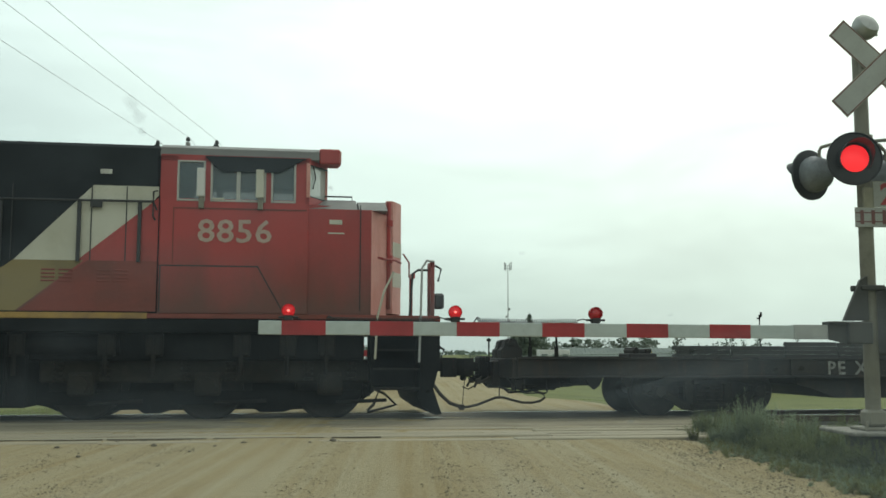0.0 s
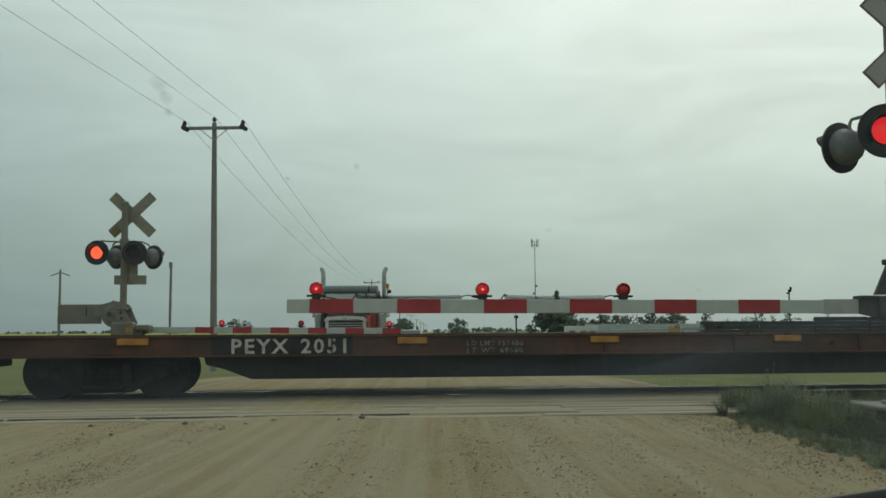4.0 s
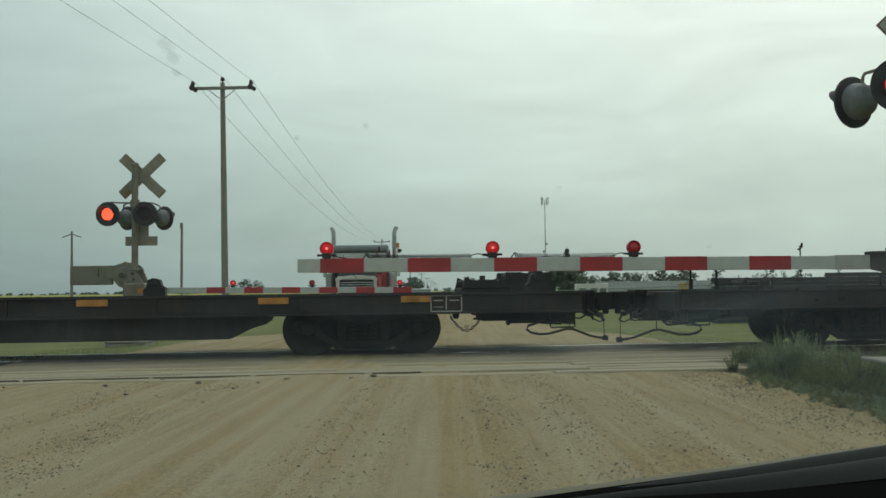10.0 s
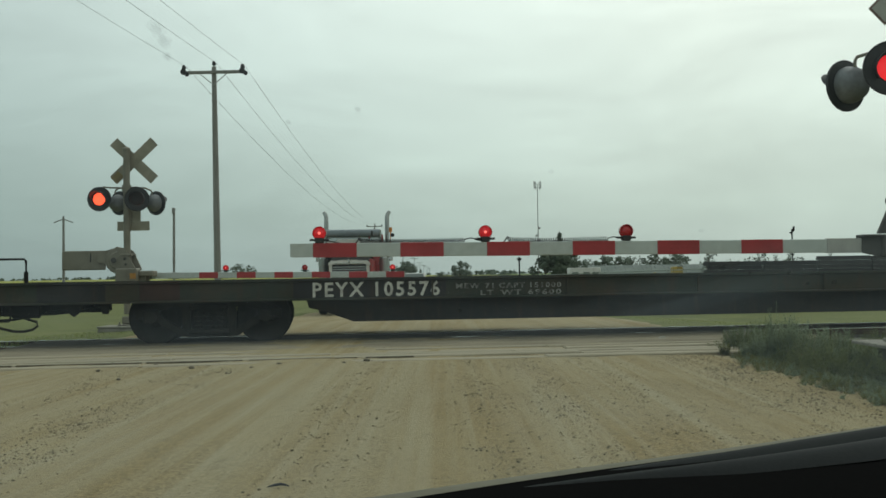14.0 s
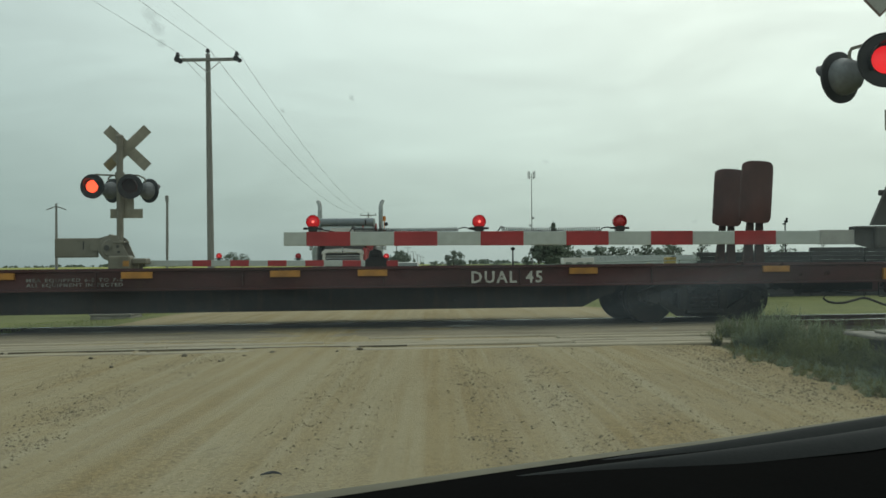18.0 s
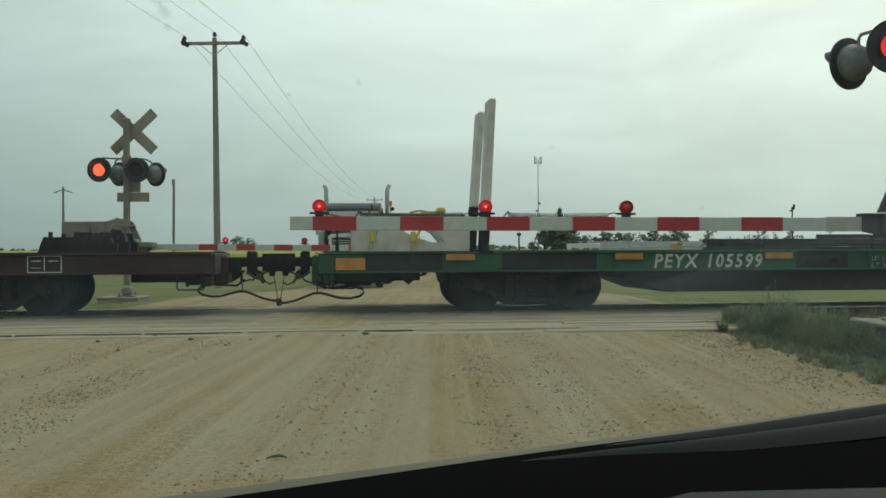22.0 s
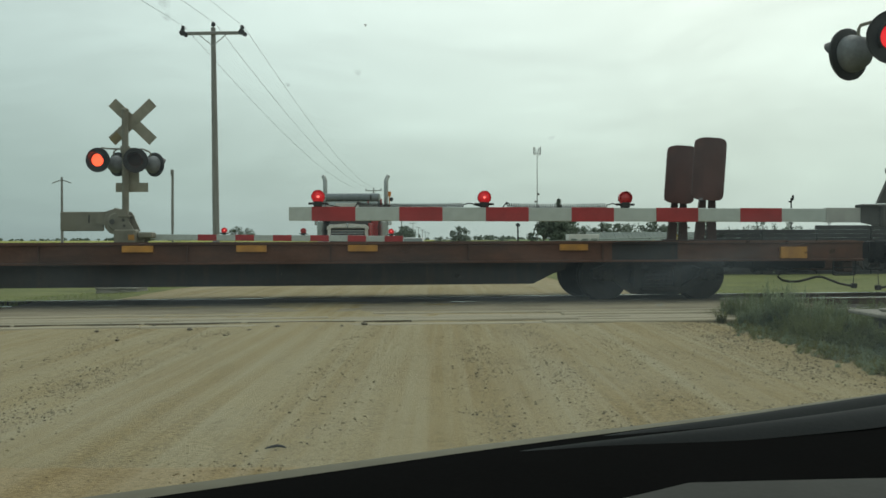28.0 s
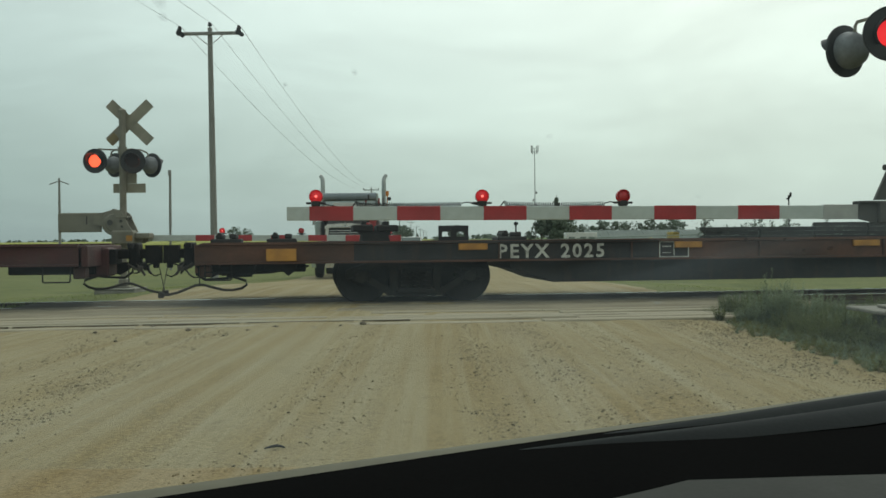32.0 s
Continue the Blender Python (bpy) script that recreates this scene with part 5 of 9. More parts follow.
        rails.box(xx - 0.017, xx + 0.017, -0.1065, -0.103, tz - 0.07, tz + 0.07)
    part("track_symbol", rails, M_BUCKEDGE, sg, "red track pictogram")
    part("numeral", lettering("2", 0.3, M_REDREF, 0.008), None, sg, "red numeral two", Matrix.Translation((tx - 0.09, -0.104, tz + 0.13)))
    # lamp cross arms and heads
    cross = Shape()
    for at, face, lit, first in spec["lamps"]:
        f = radians(face)
        back = Vector((-math.sin(f), math.cos(f), 0)) * 0.12
        p = Vector(at) + back + Vector((0, 0, 0.25))
        cross.tube([(0, 0, spec["cross"]), (p.x * 0.7, p.y * 0.7, spec["cross"] + 0.005), (p.x * 0.95, p.y * 0.95, p.z + 0.02), (p.x, p.y, p.z - 0.02), (p.x, p.y, p.z - 0.14)], 0.018, 8)
    cross.rod((0, 0, spec["cross"] - 0.09), (0, 0, spec["cross"] + 0.06), 0.1, n=16)
    part("lamp_cross_arm", cross, M_SIGNALGREY, s, "pipe arm that carries the lamps")
    for at, face, lit, first in spec["lamps"]:
        flasher(s, at, face, lit, first)
    # gate mechanism
    az = spec["arm_z"]
    # near parts take the shade-darkened copy of the paint
    body = M_SHADEPAINT if spec["near"] else M_SIGNALGREY
    if spec["near"]:
        # the machine stands on the far side of the mast
        part("mechanism_box", Shape().box(0.16, 0.62, -0.2, 0.30, az - 0.22, az + 0.46, 0.03), body, s, "gate mechanism case")
    else:
        hub = Shape().lathe([(0.0, -0.13), (0.17, -0.13), (0.20, -0.10), (0.265, -0.09), (0.285, -0.06), (0.285, 0.06), (0.26, 0.08), (0.0, 0.08)], Matrix.Translation((0.20, -0.10, az + 0.33)) @ Matrix.Rotation(radians(90), 4, "X"), 26)
        hub.slab([(0.66, az + 0.30), (0.66, az + 0.50), (0.42, az + 0.56), (0.30, az + 0.60), (0.30, az + 0.22), (0.42, az + 0.24)], "y", -0.20, -0.06)
        casting = part("gate_casting", hub, body, s, "round cast gate hub with a neck")
        for k in range(9):
            a = radians(20 + 32 * k)
            part("bolt", Shape().rod((0.20 + 0.265 * math.cos(a), -0.02, az + 0.33 + 0.265 * math.sin(a)), (0.20 + 0.265 * math.cos(a), -0.21, az + 0.33 + 0.265 * math.sin(a)), 0.034, n=8), body, casting)
        # dark discs paint the shade of round recesses
        for x, z, r_ in ((0.02, 0.36, 0.035), (0.0, 0.24, 0.03), (-0.05, 0.13, 0.028), (0.26, 0.33, 0.06)):
            part("recess", Shape().rod((x, 0.099, az + z), (x, 0.109, az + z), r_, n=12), M_SHADEPAINT, casting, "dark disc drawn as a shaded recess")
        lever = [(0.20, 0.60), (0.02, 0.58), (-0.12, 0.30), (-0.24, 0.08), (-0.42, 0.06), (-0.42, -0.12), (-0.12, -0.13), (-0.02, 0.02), (0.10, 0.20)]
        part("gate_lever", Shape().slab([(x, z + az) for x, z in lever], "y", -0.235, -0.17), body, s, "cast gate lever")
        part("gate_lever", Shape().slab([(x, z + az) for x, z in lever], "y", 0.06, 0.10), body, s, "cast gate lever")
        part("mechanism_box", Shape().box(-0.30, 0.16, 0.02, 0.34, az - 0.14, az + 0.16, 0.03).box(-0.62, -0.30, -0.12, 0.2, az - 0.02, az + 0.10, 0.02), body, s, "gate mechanism case")
        part("label_plate", Shape().box(-0.29, -0.16, 0.342, 0.348, az - 0.07, az + 0.05), M_AMBER, s, "small yellow label plate")
        part("label_plate", Shape().box(-0.11, 0.11, 0.006, 0.010, -0.09, 0.09), M_OLIVEWHITE, s, "small yellowish label plate", Matrix.Translation((cx + 0.36, -0.139, cz - 0.36)) @ Matrix.Rotation(radians(43.5), 4, "Y"))
    part("bracket", Shape().slab([(-0.30, az + 0.12), (-0.05, az + 0.12), (-0.05, az + 0.56), (-0.12, az + 0.52)], "y", -0.10, -0.05).box(-0.12, 0.12, -0.12, 0.12, az + 0.42, az + 0.47, 0.01).rod((-0.13, -0.02, az + 0.44), (-0.18, -0.02, az + 0.44), 0.03), body, s, "gusset bracket on the mast")
    cw = part("counterweight", Shape().box(0.52, 1.46, -0.21, -0.13, az + 0.13, az + 0.55, 0.03), M_SIGNALGREY, s, "grey counterweight plate")
    for x in (0.62, 0.82):
        part("slot", Shape().box(x, x + 0.025, -0.214, -0.126, az + 0.30, az + 0.48), M_BLACK, cw)
    # arm
    turn = Matrix.Translation((0, -0.167, az)) @ Matrix.Rotation(radians(3.6 + 180), 4, "Z") @ Matrix.Rotation(radians(spec["droop"]), 4, "Y")
    part("arm_clamp", Shape().box(0.10, 0.34, -0.11, 0.11, -0.11, 0.10, 0.012).slab([(0.2, 0.10), (0.52, 0.10), (0.52, -0.07), (0.30, -0.12)], "y", 0.03, 0.045).box(0.16, 0.52, -0.09, 0.09, 0.085, 0.105, 0.004).box(0.16, 0.52, -0.09, -0.08, 0.06, 0.1, 0.003).slab([(0.50, 0.085), (0.47, 0.085), (0.2, -0.11), (0.24, -0.11)], "y", -0.085, -0.07), body, s, "arm clamp and channel", turn)
    arm = part("gate_arm", Shape().box(0.48, 5.96, -0.025, 0.025, -0.064, 0.064, 0.006), M_WHITEREF, s, "red and white striped gate arm", turn)
    for k in range(6):
        a = (5.75 if spec["near"] else 5.95) - 0.811 * k
        part("red_band", Shape().box(a - 0.405, a, -0.0285, 0.0285, -0.0665, 0.0665, 0.003), M_REDREF, arm, "red reflective band")
    if spec["near"]:
        part("arm_sleeve", Shape().box(0.47, 0.86, -0.032, 0.032, -0.068, 0.072, 0.004), M_GALV, arm, "grey sleeve")
    for d, state in zip((5.69, 4.14, 2.80) if spec["near"] else (5.69, 3.77, 2.06), spec["arm_lamps"]):
        gate_lamp(arm, (d, 0, 0.066), state, -90 if spec["near"] else 90)
    for a, b in ((5.32, 4.34), (3.93, 2.98)) if spec["near"] else ():
        pts, turns = [], int((a - b) / 0.0215)
        for i in range(turns * 8 + 1):
            t = i / (turns * 8)
            pts.append((a + (b - a) * t, 0.019 * math.cos(i * math.pi / 4), 0.086 + 0.019 * math.sin(i * math.pi / 4) - 0.008 * math.sin(t * math.pi)))
        part("coiled_cable", Shape().tube(pts, 0.0056, 4), M_RUBBER, arm, "black coiled lamp cable")
        for pts in ([(a + 0.31, 0, 0.09), (a + 0.2, -0.03, 0.07), (a + 0.1, -0.035, 0.05), (a + 0.04, -0.03, 0.055), (a + 0.015, -0.02, 0.09), (a + 0.0, 0, 0.115), (a - 0.02, 0, 0.10)], [(b + 0.0, 0, 0.09), (b - 0.06, 0, 0.105), (b - 0.11, 0, 0.095)]):
            part("cable", Shape().tube(pts, 0.006, 6), M_RUBBER, arm, "black lamp cable")
    return s


signal("crossing_signal", Matrix.Translation((4.52, 9.95, 0.0)), {
    "near": True, "pad": 0.30, "top": 4.28, "bell": True, "buck": (3.89, 0.16), "sign": (0.2, 2.39), "cross": 3.17, "arm_z": 1.245, "droop": -0.25,
    "lamps": [((-0.24, -0.34, 2.93), -8, M_LIT, True), ((0.50, -0.34, 2.93), -8, M_LIT, False), ((-0.41, 0.32, 2.885), 206, M_LIT, False), ((0.36, 0.34, 2.85), 172, M_LIT, True)],
    "arm_lamps": ("on", "first", "second")}, "grey railway crossing signal with a lowered striped gate arm")
signal("crossing_signal", Matrix.Translation((-6.82, 21.8, -0.03)) @ Matrix.Rotation(radians(180), 4, "Z"), {
    "near": False, "pad": 0.06, "top": 3.86, "bell": False, "buck": (3.62, -0.12), "sign": (-0.11, 2.2), "cross": 3.02, "arm_z": 1.13, "droop": 0.55,
    "lamps": [((0.52, 0.20, 2.77), 176, M_LITHOT, True), ((-0.28, 0.20, 2.76), 188, M_LITHOT, False), ((0.24, -0.25, 2.71), -28, M_LIT, False), ((-0.56, -0.25, 2.70), -28, M_LIT, True)],
    "arm_lamps": ("on", "second", "on")}, "grey railway crossing signal seen from behind, gate lowered")


# ---------------------------------------------------------------- flat cars
CAR = 28.25                      # length over couplers
MESHES = {}


def shared(key, build, mat, smooth=32):
    """One mesh for all pieces that look alike."""
    if (key, mat.name) not in MESHES:
        MESHES[key, mat.name] = build().mesh(key, mat, smooth)
    return MESHES[key, mat.name]


def wheel_pair():
    s = Shape()
    for sg in (-1, 1):
        prof = [(0.0, -0.075), (0.10, -0.08), (0.12, -0.05), (0.16, -0.025), (0.31, -0.045), (0.36, -0.065), (0.415, -0.065), (0.42, 0.045), (0.448, 0.055), (0.448, 0.085), (0.40, 0.085), (0.35, 0.05), (0.18, 0.02), (0.11, 0.08), (0.0, 0.08)]
        s.lathe(prof, Matrix.Translation((0, sg * 0.755, 0)) @ Matrix.Rotation(radians(90 * sg), 4, "X"), 36)
    s.rod((0, -1.06, 0), (0, 1.06, 0), 0.085, n=14)
    return s


def side_frame():
    s = Shape()
    # top chord, sloping tension members, columns and spring seat leave open windows
    s.slab([(-1.12, 0.40), (-1.12, 0.53), (-0.98, 0.58), (-0.62, 0.70), (0.62, 0.70), (0.98, 0.58), (1.12, 0.53), (1.12, 0.40), (0.96, 0.45), (0.60, 0.58), (-0.60, 0.58), (-0.96, 0.45)], "y", -0.065, 0.065)
    for g in (-1, 1):
        s.slab([(g * 1.10, 0.385), (g * 0.98, 0.335), (g * 0.78, 0.335), (g * 0.44, 0.115), (g * 0.30, 0.115), (g * 0.36, 0.20), (g * 0.74, 0.43)], "y", -0.06, 0.06)
        s.slab([(g * 0.28, 0.115), (g * 0.40, 0.13), (g * 0.42, 0.60), (g * 0.28, 0.60)], "y", -0.055, 0.055)
    s.box(-0.34, 0.34, -0.062, 0.062, 0.105, 0.19, 0.01).box(-0.27, 0.27, -0.03, 0.04, 0.18, 0.56, 0.02)
    for x in (-0.88, 0.88):
        s.box(x - 0.13, x + 0.13, -0.10, 0.10, 0.33, 0.55, 0.03)
        s.rod((x, -0.15, 0.42), (x, -0.08, 0.42), 0.085, n=14)
    for x in (-0.17, 0.0, 0.17):
        for k in range(4):
            s.rod((x, -0.09, 0.25 + 0.07 * k), (x, -0.09, 0.285 + 0.07 * k), 0.062, n=10)
    s.box(-0.30, 0.30, -0.13, -0.05, 0.53, 0.62, 0.02).box(-0.32, 0.32, -0.14, -0.04, 0.16, 0.23, 0.02)
    return s


def bolster():
    s = Shape().box(-0.22, 0.22, -1.15, 1.15, 0.46, 0.62, 0.03).rod((0, 0, 0.6), (0, 0, 0.70), 0.2, n=16)
    for x in (-0.38, 0.38):
        s.box(x - 0.05, x + 0.05, -0.85, 0.85, 0.28, 0.38, 0.01)
        s.slab([(x - 0.05, 0.2), (x + 0.05, 0.2), (x + 0.08, 0.5), (x - 0.02, 0.5)], "y", -0.79, -0.72).slab([(x - 0.05, 0.2), (x + 0.05, 0.2), (x + 0.08, 0.5), (x - 0.02, 0.5)], "y", 0.72, 0.79)
    return s


def bogie(parent, x, spins):
    b = part("bogie", shared("bogie", bolster, M_STEELDARK), None, parent, "grimy two-axle bogie", Matrix.Translation((x, 0, 0)))
    for y in (-1.02, 1.02):
        m = Matrix.Translation((0, y, 0)) if y < 0 else Matrix.Translation((0, y, 0)) @ Matrix.Rotation(math.pi, 4, "Z")
        part("side_frame", shared("side_frame", side_frame, M_BOGIE), None, b, m=m)
    for dx in (-0.84, 0.84):
        wp = part("wheelset", shared("wheelset", wheel_pair, M_WHEEL), None, b, "worn steel wheels on an axle", Matrix.Translation((dx, 0, 0.42)))
        spins.append((wp, x + dx, Matrix.Translation((dx, 0, 0.42)), 0.42))
    return b


def end_gear(front):
    """Coupler and draft gear at one end; built for the front, x grows into the car."""
    s = Shape()
    s.box(0.22, 0.75, -0.075, 0.075, 0.74, 0.90, 0.02)
    s.slab([(0.27, -0.14), (0.27, 0.13), (0.10, 0.16), (0.02, 0.13), (0.0, 0.02), (0.06, -0.02), (0.02, -0.10), (0.10, -0.16)], "z", 0.66, 0.96)
    s.box(0.06, 0.16, -0.05, 0.05, 0.58, 0.68, 0.02)
    return s


def end_frame():
    s = Shape().box(0.66, 0.76, -1.40, 1.40, 0.64, 0.965, 0.012).box(0.55, 1.0, -0.36, 0.36, 0.46, 0.93, 0.03)
    s.box(0.72, 0.9, -1.30, -1.0, 0.46, 0.64, 0.02).box(0.72, 0.9, 1.0, 1.30, 0.46, 0.64, 0.02)
    return s


def air_hose():
    """Brake hose: down from the pipe under the deck, over a hanger below the end sill and down to the glad hand."""
    way = ((0.0, -0.38, 0.145), (0.12, -0.39, 0.15), (0.28, -0.42, 0.185), (0.44, -0.45, 0.25), (0.58, -0.48, 0.305), (0.70, -0.50, 0.31), (0.86, -0.52, 0.265), (1.02, -0.54, 0.225), (1.18, -0.56, 0.22), (1.32, -0.58, 0.25), (1.40, -0.59, 0.31), (1.38, -0.58, 0.37), (1.26, -0.57, 0.41), (1.10, -0.56, 0.46), (1.02, -0.55, 0.58))
    s = Shape().tube(way, 0.021, 8).box(-0.03, 0.06, -0.43, -0.33, 0.10, 0.19, 0.012).rod((0.64, -0.49, 0.31), (0.64, -0.49, 0.66), 0.010, n=5)
    return s.rod((0.03, -0.38, 0.17), (0.10, -0.2, 0.62), 0.007, n=5)


def cut_lever():
    return (Shape().tube([(0.72, -1.36, 0.62), (0.72, -1.36, 0.46), (0.64, -1.30, 0.46), (0.52, -0.9, 0.50), (0.46, -0.4, 0.50), (0.34, -0.25, 0.60), (0.16, -0.05, 0.66)], 0.014, 6)
            .tube([(0.30, -0.2, 0.66), (0.27, -0.24, 0.5), (0.16, -0.22, 0.44), (0.06, -0.2, 0.48)], 0.012, 6))


def pipe_work():
    return (Shape().tube([(1.9, -0.75, 0.56), (1.5, -0.78, 0.50), (1.1, -0.70, 0.42), (0.75, -0.72, 0.40), (0.62, -0.8, 0.5)], 0.02, 7)
            .tube([(2.4, -0.6, 0.6), (1.8, -0.6, 0.5), (1.0, -0.6, 0.47)], 0.018, 6).box(1.0, 1.55, -1.05, -0.65, 0.48, 0.64, 0.02).rod((1.1, -0.85, 0.52), (1.5, -0.85, 0.52), 0.08, n=12))


def step_iron():
    return Shape().tube([(0, 0, 0.66), (0, 0.0, 0.43), (0.02, 0, 0.415), (0.38, 0, 0.415), (0.40, 0, 0.43), (0.40, 0, 0.66)], 0.013, 6).rod((0.0, 0, 0.54), (0.4, 0, 0.54), 0.011, n=6)


def panel_shape():
    """A tall rounded guard panel, bowed outwards, on two splayed legs."""
    s = Shape()
    nx, nz = 10, 12
    ring = []
    for side in (0, 1):
        for j in range(nz + 1):
            v = j / nz
            for i in range(nx + 1):
                u = 2 * i / nx - 1
                edge = 1 - 0.05 * abs(2 * v - 1) ** 10
                x = 0.28 * u * edge + 0.03 * (v - 0.5)
                y = -0.10 * math.sqrt(max(0.0, 1 - u * u * 0.85)) + (0.035 if side else 0.0)
                s.v.append((x, y, 0.66 + 1.01 * v - 0.05 * abs(u) ** 5 * (1 if v > 0.5 else -1) * abs(2 * v - 1) ** 6))
    w = nx + 1
    k = w * (nz + 1)
    for j in range(nz):
        for i in range(nx):
            a = j * w + i
            s.f += [(a, a + 1, a + w + 1, a + w), (k + a, k + a + w, k + a + w + 1, k + a + 1)]
    for j in range(nz):
        for i in (0, nx):
            a = j * w + i
            s.f.append((a, a + w, k + a + w, k + a))
    for i in range(nx):
        for a in (i, nz * w + i):
            s.f.append((a, a + 1, k + a + 1, k + a))
    return s


def panel_legs():
    s = Shape()
    for x0, x1 in ((-0.12, -0.08), (0.10, 0.08)):
        s.slab([(x0 - 0.085, -0.02), (x0 + 0.085, -0.02), (x1 + 0.05, 0.74), (x1 - 0.05, 0.74)], "y", -0.03, 0.03)
    return s.box(-0.26, 0.24, -0.1, 0.1, -0.03, 0.03, 0.006)


def hitch_low():
    s = Shape().box(0, 0.86, -0.45, 0.45, 0.0, 0.10, 0.015)
    s.slab([(0.02, 0.1), (0.84, 0.1), (0.80, 0.28), (0.62, 0.22), (0.2, 0.22), (0.06, 0.28)], "y", -0.5, -0.42).slab([(0.02, 0.1), (0.84, 0.1), (0.80, 0.28), (0.62, 0.22), (0.2, 0.22), (0.06, 0.28)], "y", 0.42, 0.5)
    return s.rod((0.1, -0.5, 0.2), (0.1, 0.5, 0.2), 0.04).rod((0.74, -0.5, 0.2), (0.74, 0.5, 0.2), 0.04).box(0.3, 0.56, -0.3, 0.3, 0.1, 0.24, 0.03).rod((0.43, 0, 0.22), (0.43, 0, 0.31), 0.05)


def hitch_tall():
    """A folded trailer hitch: stepped block of heavy plates with a fifth-wheel head."""
    side_ = [(0.0, 0.0), (0.95, 0.0), (0.97, 0.19), (0.90, 0.21), (0.88, 0.35), (0.56, 0.36), (0.54, 0.30), (0.40, 0.30), (0.38, 0.36), (0.10, 0.36), (0.08, 0.24), (0.02, 0.20)]
    s = Shape().slab(side_, "y", -0.46, -0.36).slab(side_, "y", 0.36, 0.46)
    return s.box(0.15, 0.82, -0.36, 0.36, 0.02, 0.28, 0.03).rod((0.2, -0.5, 0.29), (0.2, 0.5, 0.29), 0.05).rod((0.76, -0.5, 0.28), (0.76, 0.5, 0.28), 0.05).box(0.62, 0.80, -0.2, 0.2, 0.28, 0.41, 0.02)


def hitch_wide():
    """A long collapsed trailer hitch with a row of studs on its top plate."""
    side_ = [(0.0, 0.0), (1.22, 0.0), (1.25, 0.16), (1.16, 0.18), (1.14, 0.27), (0.10, 0.28), (0.06, 0.18)]
    s = Shape().slab(side_, "y", -0.5, -0.4).slab(side_, "y", 0.4, 0.5).box(0.1, 1.12, -0.4, 0.4, 0.06, 0.25, 0.02)
    for k in range(5):
        s.rod((0.2 + 0.2 * k, -0.46, 0.26), (0.2 + 0.2 * k, -0.46, 0.36 - 0.03 * (k % 2)), 0.035, n=8)
    return s.rod((0.3, -0.54, 0.16), (0.3, 0.54, 0.16), 0.05).rod((0.95, -0.54, 0.16), (0.95, 0.54, 0.16), 0.05)


def hitch_block():
    """A narrow block of folded hitch plates with a head bolted on."""
    s = Shape().box(0.0, 0.46, -0.40, 0.40, 0.0, 0.20, 0.02).box(-0.03, 0.49, -0.36, 0.36, 0.18, 0.27, 0.015).box(0.06, 0.38, -0.3, 0.3, 0.27, 0.31, 0.01)
    for x in (0.08, 0.38):
        s.rod((x, -0.43, 0.1), (x, 0.43, 0.1), 0.05, n=10)
    return s.box(0.16, 0.30, -0.42, -0.38, 0.03, 0.17, 0.008)


def hole_plate():
    """A short upright plate with two slots."""
    s = Shape().box(0, 0.5, -0.02, 0.02, 0, 0.095).box(0, 0.5, -0.02, 0.02, 0.175, 0.28)
    for x0, x1 in ((0.0, 0.06), (0.20, 0.30), (0.44, 0.5)):
        s.box(x0, x1, -0.02, 0.02, 0.095, 0.175)
    return s.box(0.0, 0.5, -0.10, 0.10, 0.0, 0.02)


def hitch_flared():
    """A trailer hitch on a narrow stand, with a wide head of plates and pins."""
    s = Shape().slab([(0.14, 0.0), (0.62, 0.0), (0.60, 0.14), (0.66, 0.20), (0.10, 0.20), (0.16, 0.14)], "y", -0.4, 0.4)
    s.box(0.0, 0.34, -0.45, 0.45, 0.19, 0.31, 0.02).box(0.40, 0.76, -0.45, 0.45, 0.19, 0.30, 0.02)
    for x in (0.08, 0.28, 0.46, 0.66):
        s.rod((x, -0.47, 0.24), (x, 0.47, 0.24), 0.045, n=10)
    return s.box(0.16, 0.24, -0.2, 0.2, 0.3, 0.37, 0.01).box(0.52, 0.62, -0.2, 0.2, 0.3, 0.36, 0.01)


def post_block():
    return Shape().slab([(0, 0), (0.36, 0), (0.36, 0.16), (0.30, 0.20), (0.27, 0.30), (0.16, 0.33), (0.08, 0.30), (0.05, 0.18), (0, 0.14)], "y", -0.12, 0.12).box(0.10, 0.24, -0.16, 0.16, 0.20, 0.26, 0.01).rod((0.17, -0.18, 0.27), (0.17, 0.18, 0.27), 0.045)


def grab_loop():
    return Shape().tube([(0, 0, 0), (0, 0, 0.36), (0.03, 0, 0.39), (0.41, 0, 0.39), (0.44, 0, 0.36), (0.44, 0, 0)], 0.019, 6).box(-0.03, 0.03, -0.02, 0.02, 0.0, 0.2, 0.005).box(0.41, 0.47, -0.02, 0.02, 0.0, 0.2, 0.005)


def deck_lump():
    s = Shape().box(0, 0.5, -0.3, 0.3, 0, 0.09, 0.02).box(0.08, 0.2, -0.26, 0.26, 0.09, 0.16, 0.02).box(0.3, 0.42, -0.26, 0.26, 0.09, 0.17, 0.02)
    return s.rod((0.14, -0.28, 0.16), (0.14, 0.28, 0.16), 0.035)


